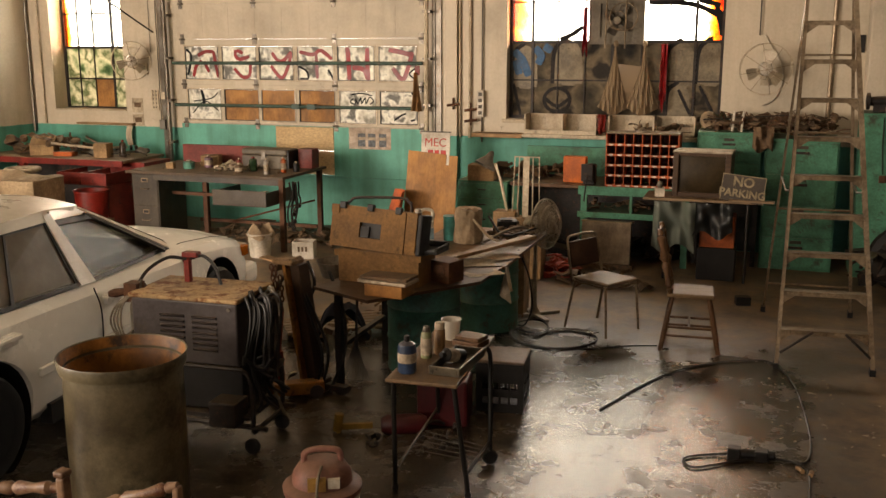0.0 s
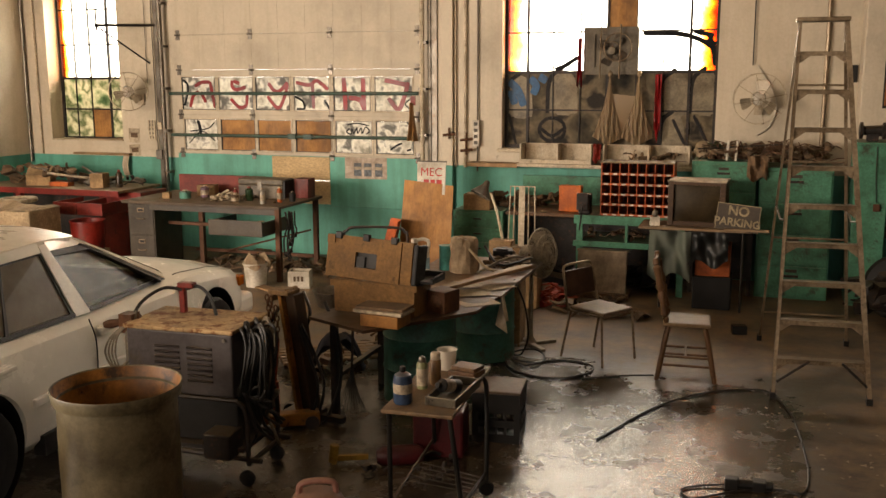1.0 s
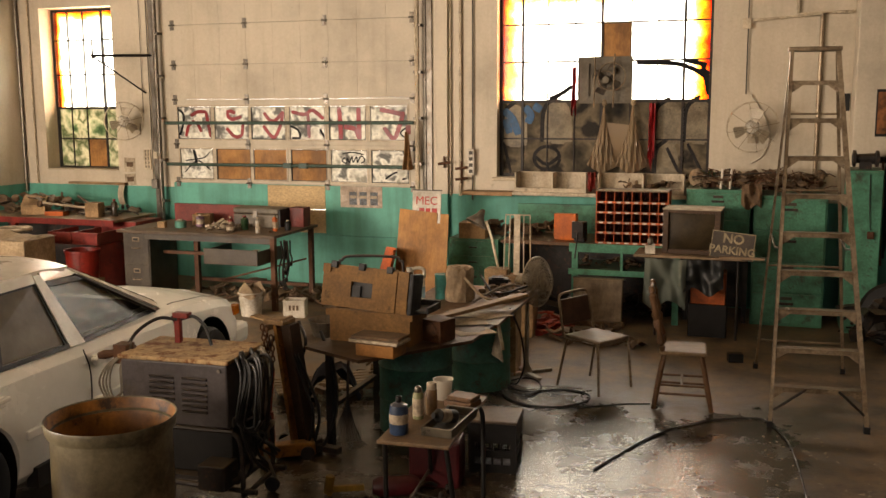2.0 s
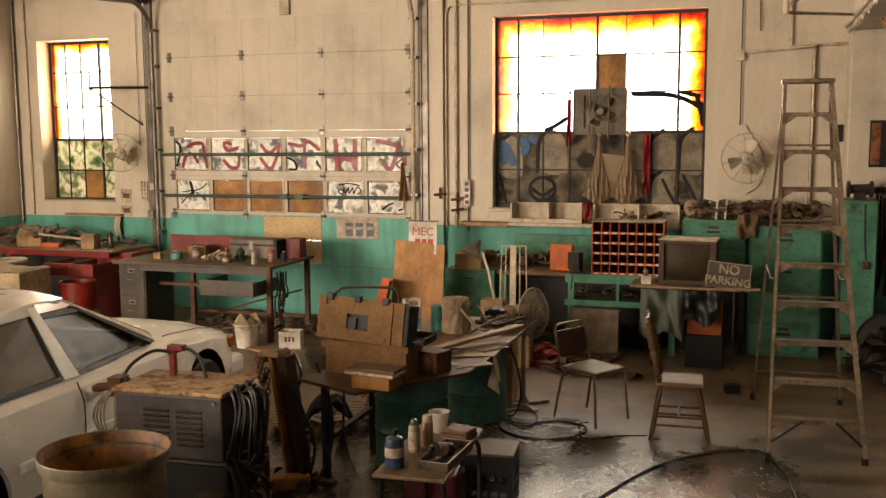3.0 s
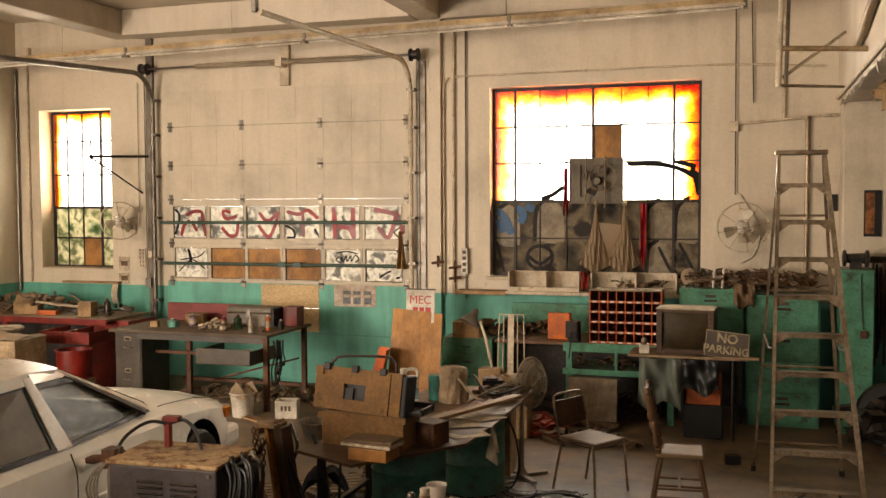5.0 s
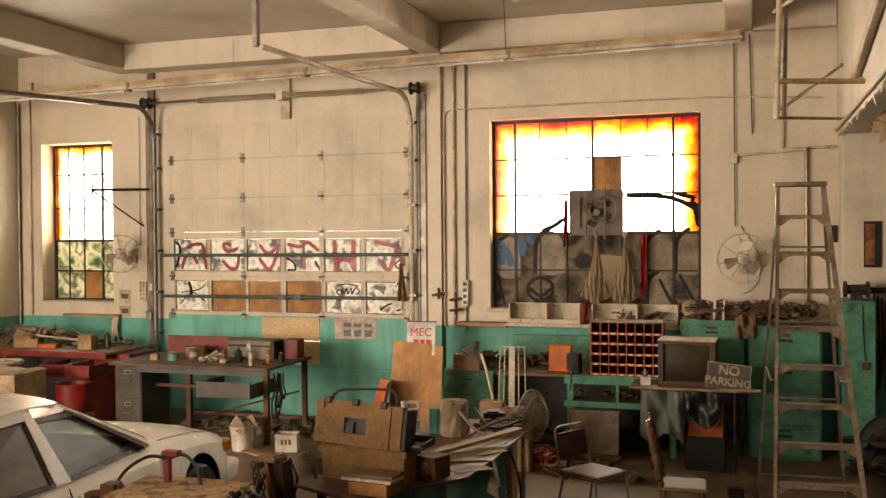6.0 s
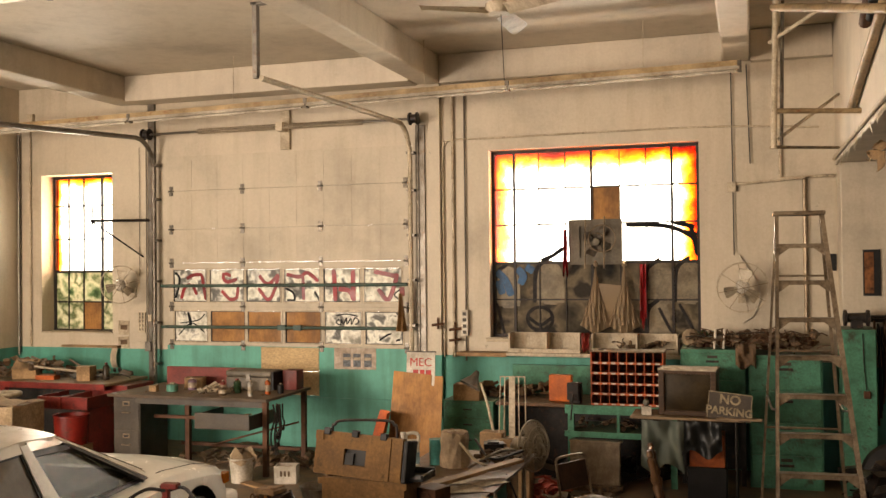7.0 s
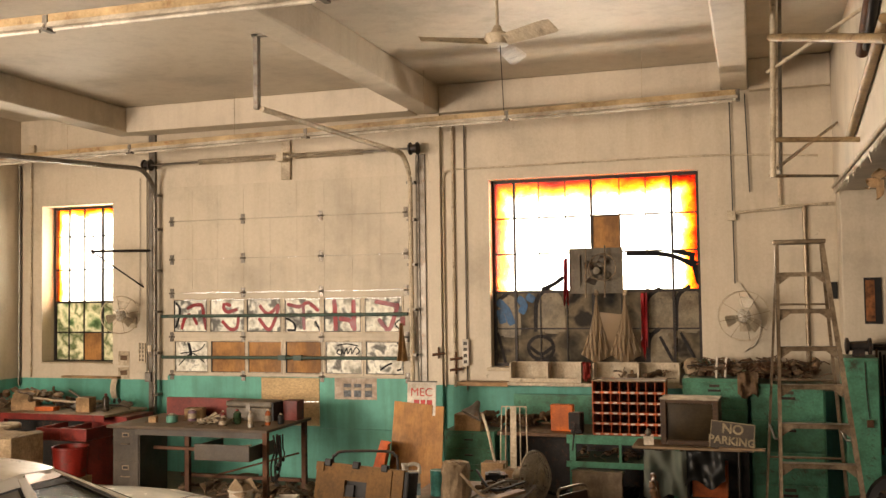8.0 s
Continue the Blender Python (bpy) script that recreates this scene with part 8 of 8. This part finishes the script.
# cut short: the shaded lower half is dark iron instead of green drawers
drawer_cabinet("steel_cabinet", -0.77, -0.07, 11.2, 1.53, 2, "green steel drawer cabinet under the window edge, its shaded lower part made as dark legs and panel", 0.86)
drawer_cabinet("steel_cabinet", -0.03, 0.74, 11.2, 1.475, 4, "green steel drawer cabinet heaped with scrap on top")
tc = thing("tall_cabinet", "tall green steel locker beside the pier", "locker", pose(0.93, 11.05, 0))
part("carcass", Shape().box(0, 0.34, 0, 0.58, 0, 1.78), M_GREEN, tc, bevel=0.006)
part("door", Shape().box(0.01, 0.33, -0.018, -0.001, 0.05, 1.76), M_GREEN, tc, bevel=0.004)
part("padlock", Shape().box(0.20, 0.27, -0.05, -0.019, 1.05, 1.13), M_RUST, tc, bevel=0.008)
part("cord_loop", Shape().tube(spline([(0.20, -0.03, 1.74), (0.21, -0.03, 1.4), (0.23, -0.035, 1.14)], 6), 0.005, 5), M_IRON, tc)
single("bench_grinder", Shape().lathe([(0.03, -0.14), (0.09, -0.13), (0.09, -0.10), (0.05, -0.09), (0.06, 0.09), (0.09, 0.10), (0.09, 0.13), (0.03, 0.14)], 16, pose(0, 0, 0.11, 0, 90, 0)).box(-0.06, 0.06, -0.05, 0.05, 0, 0.08), M_IRON, "dark bench grinder on top of the locker", "grinder", pose(1.10, 11.30, 1.782), smooth=False)
single("top_scrap", clutter(150, -0.68, 0.70, 11.24, 11.85, 1.50, 0.17, 83, 1.1, 0.45), M_DEBRIS, "dense heap of scrap, wires and dry twigs on the cabinets", "scrap heap", kind="stuff")
tw = Shape()
rn = random.Random(91)
for k in range(70):
    x, y = rn.uniform(-0.6, 0.72), rn.uniform(11.22, 11.8)
    a, l = rn.uniform(0, 6.28), rn.uniform(0.1, 0.35)
    z = 1.55 + rn.random() * 0.12
    tw.tube([(x, y, z), (x + l * 0.5 * math.cos(a), y + l * 0.3 * math.sin(a), z + rn.uniform(0, 0.1)), (x + l * math.cos(a), y + l * 0.6 * math.sin(a), z + rn.uniform(-0.03, 0.1))], 0.006, 5)
single("tangled_wires", tw, M_RUST, "tangled wires and twigs over the scrap heap", "wires", kind="stuff")
single("gourd", Shape().lathe([(0.01, 0), (0.07, 0.01), (0.105, 0.08), (0.09, 0.15), (0.05, 0.19), (0.01, 0.2)], 20), M_CLOTH, "round tan gourd-like pot on the cabinet", "pot", pose(-0.68, 11.62, 1.532), smooth=True)
pl = thing("plant", "small dark green leafy plant on the cabinet", "plant", pose(-0.50, 11.52, 1.532))
part("pot", Shape().lathe([(0.05, 0), (0.07, 0.10), (0.075, 0.11), (0.05, 0.105)], 16), M_RUST, pl, smooth=True)
leafm = surface("dark_leaf", (0.035, 0.085, 0.025), 0.4, dust=0.2)
for k in range(16):
    a, up = rn.uniform(0, 6.28), rn.uniform(0.05, 0.2)
    L = rn.uniform(0.10, 0.18)
    part("leaf", Shape().sheet(lambda u, v: (L * u, (v - 0.5) * 0.07 * math.sin(math.pi * min(1, u * 0.95 + 0.05)), up * u - 0.08 * u * u), 6, 2, 0.001), leafm, pl, at=pose(0, 0, 0.10, 0, 0, math.degrees(a)))
for x in (-0.40, -0.30):
    single("candle", Shape().tube([(x, 11.27, 1.532), (x + 0.015, 11.27, 1.76)], 0.013, 8), M_WHITE, "tall cream candle-like stick on the cabinet", "stick", smooth=True)
single("long_rod", Shape().tube([(-0.72, 11.3, 1.66), (0.2, 11.4, 1.72)], 0.009, 6), M_IRON, "iron rod lying on the scrap heap", "rod")
single("drooping_rag", crumpled(14, 8, 0.22, 0.26, 0.03, 97), M_DEBRIS, "dark rag hanging over the cabinet front", "rag", pose(-0.06, 11.14, 1.60), smooth=True)

# ---- window shelf with bins ----
single("window_shelf", Shape().box(-2.95, -0.80, 11.72, NORTH - 0.07, 1.36, 1.40), M_CREAM, "cream shelf board below the big window", "shelf", bevel=0.004)
single("rough_shelf", Shape().box(-3.64, -2.97, 11.80, NORTH - 0.04, 1.335, 1.385), M_PLANK, "rough dusty shelf board beside the big window", "shelf", bevel=0.004)
for x0, x1 in ((-2.93, -2.02), (-1.88, -0.84)):
    b = thing("parts_bin", "pale wooden parts bin with dividers on the shelf", "bin", pose(x0, 11.76, 1.402))
    w = x1 - x0
    part("floor_board", Shape().box(0, w, 0, 0.24, 0, 0.012), M_CREAM, b)
    part("back_board", Shape().box(0, w, 0.228, 0.24, 0.0125, 0.24), M_CREAM, b)
    part("front_lip", Shape().box(0, w, -0.012, -0.0005, 0, 0.05), M_CREAM, b)
    for x in (0, w * 0.52, w - 0.02):
        part("divider", Shape().box(x, x + 0.02, 0.0, 0.227, 0.0125, 0.24), M_CREAM, b)
single("bin_scraps", clutter(24, -1.6, -0.95, 11.78, 11.95, 1.42, 0.14, 101, 0.8, 0.5), M_DEBRIS, "odd parts lying in the bins", "scraps", kind="stuff")
single("red_cloth", crumpled(8, 8, 0.10, 0.22, 0.02, 103), M_RED, "scrap of red cloth hanging between the bins", "cloth", pose(-1.95, 11.74, 1.66), smooth=True)

# ---- exhaust fan and plastic in the big window ----
M_DUSTFAN = surface("dusty_fan_housing", (0.17, 0.145, 0.105), 0.6, dust=0.3, scale=6)
ef = thing("exhaust_fan", "dusty box fan set in the big window", "fan", pose(-1.88, NORTH + 0.10, 2.79))
part("housing", wall_with_holes(-0.34, 0.34, -0.29, 0.29, 0.0, 0.07, [(-0.2, 0.2, -0.2, 0.2)]), M_DUSTFAN, ef)
part("back_plate", Shape().box(-0.21, 0.21, 0.03, 0.05, -0.21, 0.21), M_DUSTFAN, ef)
part("motor", Shape().lathe([(0.015, -0.06), (0.045, -0.05), (0.055, 0.02)], 18, pose(0.02, -0.02, 0.0, -90, 0, 0)), M_DUSTFAN, ef, smooth=True)
part("guard_ring", Shape().tube([(0.10 + 0.17 * math.cos(t), -0.09, 0.04 + 0.17 * math.sin(t)) for t in [2 * math.pi * i / 28 for i in range(28)]], 0.008, 6, closed=True), M_ALU, ef, smooth=True)
part("guard_ring", Shape().tube([(0.02 + 0.11 * math.cos(t), -0.07, 0.0 + 0.11 * math.sin(t)) for t in [2 * math.pi * i / 24 for i in range(24)]], 0.006, 6, closed=True), M_ALU, ef, smooth=True)
for x in (-0.12, 0.12):
    part("rod", Shape().tube([(x, -0.07, -0.34), (x + 0.01, -0.07, 0.32)], 0.011, 6), M_ALU, ef)
for k in range(4):
    g = blade(0.06, 0.19, 0.12, 30)
    part("blade", Shape().add(g.v, g.f, pose(0.02, 0.0, 0, 0, 90 * k + 25, 0)), M_STEEL, ef, smooth=True)
def hung_film(u, v):
    """Plastic caught up at two points, falling in tent-like folds."""
    side = -1 if u < 0.5 else 1
    a = (u * 2) % 1.0 - 0.5 if u < 1 else 0.5
    k = abs(a) * 2
    wide = 0.05 + 0.36 * v
    return (side * 0.18 + a * wide, -0.02 - 0.14 * (1 - k) * v + (0.02 * math.sin(31 * a + 7 * v) + 0.012 * math.sin(67 * a - 11 * v)) * v, -0.45 * k * k * (1 - v) * 0.6 - 0.88 * v * (1 - 0.12 * k))


wp_ = thing("window_plastic", "creased tan plastic sheet hanging over the lower panes", "plastic sheet", pose(-1.70, NORTH + 0.12, 2.50))
part("film", Shape().sheet(hung_film, 64, 16, 0.0015), M_FILM, wp_, smooth=True)
for x in (-0.18, 0.18):
    part("knot", Shape().lathe([(0.01, -0.03), (0.03, -0.02), (0.035, 0.02), (0.015, 0.05)], 8, pose(x, -0.01, 0.0)), M_FILM, wp_)
single("red_streamer", crumpled(6, 14, 0.08, 0.75, 0.02, 107), M_REDPAINT, "torn strip of red plastic beside the sheet", "plastic strip", pose(-1.28, NORTH + 0.07, 2.50), smooth=True)
single("red_streamer", crumpled(6, 14, 0.06, 0.55, 0.02, 109), M_REDPAINT, "torn strip of red plastic beside the box fan", "plastic strip", pose(-2.26, NORTH + 0.07, 2.95), smooth=True)


def pane_strokes(lines, mat, r, y, off):
    s = Shape()
    for n, pts in enumerate(lines):
        ribbon(s, spline([(x, y - 0.007 - off - 0.0004 * n, z) for x, z in pts], 6), r)
    return part("sprayed_stroke", s, mat, window_1)


G1 = NORTH + 0.18
M_FADEDBLACK = surface("faded_black_spray", (0.035, 0.032, 0.032), 0.6, dust=0.0, spec=0.1, stain=0.6, scale=14)
pale = surface("pale_spray_paint", (0.26, 0.215, 0.14), 0.5, dust=0, stain=0.5)
for cx, cz, w, h in ((-3.05, 2.2, 0.12, 0.24), (-2.48, 2.26, 0.14, 0.25), (-1.08, 2.24, 0.13, 0.24), (-0.72, 2.26, 0.12, 0.24), (-1.1, 1.78, 0.10, 0.2)):
    pane_strokes([[(cx - w, cz - h), (cx - w * 0.8, cz + h * 0.5), (cx, cz + h), (cx + w * 0.8, cz + h * 0.5), (cx + w, cz - h)]], pale, 0.05, G1, 0.0)
    pane_strokes([[(cx, cz - h * 1.1), (cx + 0.01, cz - h * 0.2), (cx, cz + h * 0.75)]], pale, w * 0.75, G1, 0.0015)
    pane_strokes([[(cx - w * 1.5, cz - h), (cx - w * 1.3, cz + h * 0.7), (cx, cz + h * 1.35)]], M_FADEDBLACK, 0.026, G1, 0.003)
pane_strokes([[(-2.62 + 0.17 * math.cos(t), 1.80 + 0.15 * math.sin(t)) for t in [6.283 * i / 10 for i in range(11)]], [(-2.78, 1.82), (-2.62, 1.72), (-2.46, 1.82)], [(-2.62, 1.72), (-2.6, 1.62)]], M_FADEDBLACK, 0.022, G1, 0.006)
pane_strokes([[(-1.1, 1.95), (-0.95, 1.65)], [(-0.85, 2.0), (-0.68, 1.68)], [(-3.2, 2.0), (-3.1, 1.6)]], M_FADEDBLACK, 0.020, G1, 0.006)
blue = surface("blue_spray_paint", (0.03, 0.11, 0.24), 0.5, dust=0, stain=0.5)
pane_strokes([[(-3.2, 2.42), (-3.08, 2.3), (-3.0, 2.1)], [(-2.92, 2.46), (-2.84, 2.36), (-2.88, 2.25)], [(-3.18, 2.30), (-3.12, 2.12)], [(-2.80, 2.48), (-2.70, 2.42)]], blue, 0.05, G1, 0.009)
pane_strokes([[(-1.5, 3.0), (-1.1, 2.99), (-0.85, 2.93), (-0.62, 2.80)], [(-0.9, 3.02), (-0.65, 2.96)], [(-0.66, 2.9), (-0.62, 2.6)], [(-0.80, 2.90), (-0.62, 2.86)], [(-0.70, 2.97), (-0.63, 2.70)]], M_BLACKPAINT, 0.03, G1, 0.006)
pane_strokes([[(-2.6, 2.56), (-2.45, 2.62), (-2.3, 2.72)]], M_BLACKPAINT, 0.028, G1, 0.006)

# ---- east corner below the mezzanine ----
single("tyre", Shape().lathe([(0.20, -0.09), (0.30, -0.10), (0.335, -0.06), (0.335, 0.06), (0.30, 0.10), (0.20, 0.09), (0.19, 0.0)], 32, pose(0, 0, 0.335, 80, 0, 0)), M_BLACK, "worn black tyre standing in the dark corner", "tyre", pose(1.38, 10.55, 0, 0, 0, -15), smooth=True)
for k in range(9):
    x = 1.30 + 0.035 * k
    single("hanging_strip", Shape().tube([(x, 11.5 - 0.01 * k, 1.85 - 0.03 * (k % 3)), (x + 0.02 * math.sin(k), 11.48, 1.2), (x + 0.03 * math.cos(k), 11.47, 0.7 + 0.08 * (k % 4))], 0.014, 6), M_IRON if k % 3 else M_WOOD, "dark strip or belt hanging beside the locker", "belt", group="hanging belts")
single("belt_rail", Shape().tube([(1.27, 11.51, 1.87), (1.75, 11.51, 1.87)], 0.012, 6).box(1.27, 1.62, 11.52, 11.66, 1.83, 1.90), M_IRON, "iron rail with hanging belts on the pier", "rail")
pp = thing("picture", "dark framed picture with an orange glow on the pier", "picture", pose(1.30, NORTH - 0.424, 2.42))
part("board", Shape().box(-0.09, 0.09, -0.015, 0, -0.30, 0.22), M_BLACK, pp)
part("print", Shape().box(-0.075, 0.02, -0.018, -0.0155, -0.27, 0.19), surface("dim_orange_print", (0.26, 0.10, 0.03), 0.6, scale=11, stain=0.8, dust=0), pp)
single("wall_plate", Shape().box(-0.07, 0.07, -0.012, 0, -0.10, 0.10), M_BLACK, "black plate on the wall behind the ladder", "plate", pose(0.90, NORTH - 0.004, 2.50), bevel=0.003)
single("corner_junk", clutter(60, 1.0, 2.6, 9.6, 11.4, 0.0, 0.4, 113, 0.9, 0.8), M_IRON, "dark machinery piled in the corner under the mezzanine", "junk", kind="stuff")


# ---- overhead ----
M_CHANNEL = surface("yellowed_channel", (0.48, 0.35, 0.18), 0.5, dust=0.1, scale=3, wear=(0.26, 0.13, 0.05))
def strip_light(y0, pts, label):
    s = thing("strip_light", label, "strip light")
    (xa, za), (xb, zb) = pts
    n = 4
    for k in range(n):
        x0, x1 = xa + (xb - xa) * k / n, xa + (xb - xa) * (k + 1) / n - 0.03
        z0, z1 = za + (zb - za) * k / n, za + (zb - za) * (k + 1) / n
        a = math.degrees(math.atan2(z1 - z0, x1 - x0))
        m = pose(x0, y0, z0, 0, -a, 0)
        L = x1 - x0
        part("channel", Shape().box(0, L, -0.045, 0.045, 0.045, 0.105, m), M_CHANNEL, s, "rust-stained cream channel")
        part("reflector", Shape().add([m @ Vector(p) for p in ((0, -0.075, 0.0), (L, -0.075, 0.0), (L, 0.075, 0.0), (0, 0.075, 0.0), (0, -0.045, 0.044), (L, -0.045, 0.044), (L, 0.045, 0.044), (0, 0.045, 0.044))], [(0, 3, 2, 1), (4, 5, 6, 7), (0, 1, 5, 4), (1, 2, 6, 5), (2, 3, 7, 6), (3, 0, 4, 7)]), M_WHITE, s, "white enamel reflector")
        part("tube", Shape().tube([m @ Vector((0.05, -0.035, -0.018)), m @ Vector((L - 0.05, -0.035, -0.018))], 0.016, 8), M_WHITEPLASTIC, s, "unlit fluorescent tube", smooth=True)
        part("end_cap", Shape().box(L - 0.02, L + 0.025, -0.05, 0.05, -0.02, 0.10, m), M_STEEL, s)
        part("hanger", Shape().tube([m @ Vector((L * 0.6, 0, 0.10)), (x0 + L * 0.6, y0, CEIL - 0.001)], 0.004, 6), M_CREAM, s)
    return s


strip_light(11.1, ((-10.7, 4.487), (-0.05, 4.66)), "long row of unlit strip lights on thin hangers")
strip_light(5.9, ((-9.6, 4.615), (-0.4, 4.555)), "long row of unlit strip lights over the floor")


def ceiling_fan():
    f = thing("ceiling_fan", "cream ceiling fan with three dusty blades", "fan", pose(-2.06, 8.04, 4.75))
    part("rod", Shape().tube([(0, 0, 0.06), (0, 0, CEIL - 4.752)], 0.014, 8), M_CREAM, f)
    part("canopy", Shape().lathe([(0.02, 0.46), (0.07, 0.52), (0.075, CEIL - 4.753)], 18), M_CREAM, f, smooth=True)
    part("motor", Shape().lathe([(0.04, -0.05), (0.10, -0.04), (0.12, 0.0), (0.11, 0.05), (0.05, 0.08), (0.03, 0.13)], 24), M_CREAM, f, smooth=True)
    for a in (212, -34, 87):
        bl = Shape().sheet(lambda u, v: (0.10 + 0.60 * u, (v - 0.5) * (0.09 + 0.08 * u) * (1 if u < 0.93 else 0.7), -0.075 * (v - 0.5) - 0.01 * u), 10, 4, 0.006)
        part("blade", bl, M_CREAM, f, at=pose(0, 0, -0.01, 0, 0, a))
    part("pull_cord", Shape().tube([(0.03, -0.02, -0.05), (0.035, 0.05, -0.62)], 0.004, 5), M_IRON, f)
    return f


ceiling_fan()
single("ceiling_conduit", Shape().tube(spline([(-3.85, 7.6, CEIL - 0.03), (-3.2, 7.45, CEIL - 0.03), (-2.6, 7.0, CEIL - 0.03), (-2.2, 6.4, CEIL - 0.03)]), 0.014, 6), M_IRON, "dark conduit across the ceiling", "conduit", kind="structure")
conduit([(-2.55, 7.0, CEIL - 0.02), (-2.09, 8.1, CEIL - 0.02)], 0.008, M_IRON, "thin ceiling wire to the fan")


M_OLDPIPE = surface("tan_painted_pipe", (0.36, 0.26, 0.14), 0.5, dust=0.1, scale=6, wear=(0.20, 0.11, 0.05))


def pipe_rack():
    r = thing("pipe_rack", "cream pipe frame hanging beside the mezzanine", "pipe rack")
    y = 9.0
    part("post", Shape().tube([(0.219, y, 3.53), (0.266, y, CEIL - 0.002)], 0.027, 10), M_CREAM, r, smooth=True)
    part("post", Shape().tube([(0.285, y + 0.06, 3.56), (0.325, y + 0.06, CEIL - 0.002)], 0.016, 8), M_STEEL, r, smooth=True)
    for a, b, rr in (((0.20, y, 3.545), (0.955, 11.4, 3.775), 0.016), ((0.205, y, 3.87), (0.955, 9.12, 3.845), 0.024), ((0.235, y - 0.03, 4.79), (0.93, 7.02, 4.225), 0.036)):
        part("rung", Shape().tube([a, b], rr, 10), M_OLDPIPE, r, smooth=True)
    for a, b in (((0.243, y + 0.1, 3.613), (0.955, 11.28, 4.35)), ((0.20, y + 0.1, 4.506), (0.955, 8.01, 4.753))):
        part("brace", Shape().tube([a, b], 0.017, 8), M_CREAM, r, smooth=True)
    return r


pipe_rack()
for y0, y1, z0, z1, rr, mat in ((6.2, 8.3, 5.25, 4.43, 0.050, M_RUST), (6.4, 8.0, 5.10, 4.40, 0.040, M_BLACK), (7.0, 9.52, 4.36, 3.943, 0.042, M_OLDPIPE), (4.2, 11.9, 3.70, 3.70, 0.02, M_CREAM)):
    single("mezzanine_pipe", Shape().tube([(0.965 - rr - 0.004, y0, z0), (0.965 - rr - 0.004, y1, z1)], rr, 10), mat, "old pipe fixed along the mezzanine front", "pipe", smooth=True)
fl_ = Shape()
rn = random.Random(127)
sh_ = Shape()
for k in range(22):
    m = pose(rn.uniform(1.1, 1.9), rn.uniform(8.2, 10.6), 3.60 - rn.uniform(0.0, 0.16), rn.uniform(-60, 60), rn.uniform(-50, 50), rn.uniform(0, 180))
    a, b, q = rn.uniform(0.10, 0.26), rn.uniform(0.06, 0.14), rn.uniform(0.02, 0.07)
    sh_.sheet(lambda u, v: m @ Vector((a * (u - 0.5), b * (v - 0.5) * (1 - 0.5 * u), q * math.sin(4 * u + 2 * v))), 5, 3, 0.006)
single("torn_lath", sh_, M_CARD, "torn tan lath and plaster hanging below the mezzanine", "plaster", kind="stuff")
for k in range(26):
    y = rn.uniform(6.5, 11.8)
    w = rn.uniform(0.04, 0.16)
    fl_.add([(0.955, y, 3.66), (0.955, y + w, 3.66), (0.955 + rn.uniform(-0.02, 0.03), y + w * 0.6, 3.66 - rn.uniform(0.03, 0.12)), (0.96, y, 3.665), (0.96, y + w, 3.665)], [(0, 1, 2), (4, 3, 2), (0, 2, 3), (1, 4, 2), (0, 3, 4, 1)])
single("broken_plaster", fl_, M_CREAM, "broken plaster edge of the mezzanine", "plaster", kind="stuff")
single("ceiling_peel", clutter(14, -10.4, -9.2, 9.2, 10.2, CEIL - 0.12, 0.22, 131, 0.2, 0.12), M_PAPER, "peeling plaster hanging from the ceiling", "plaster", kind="stuff")
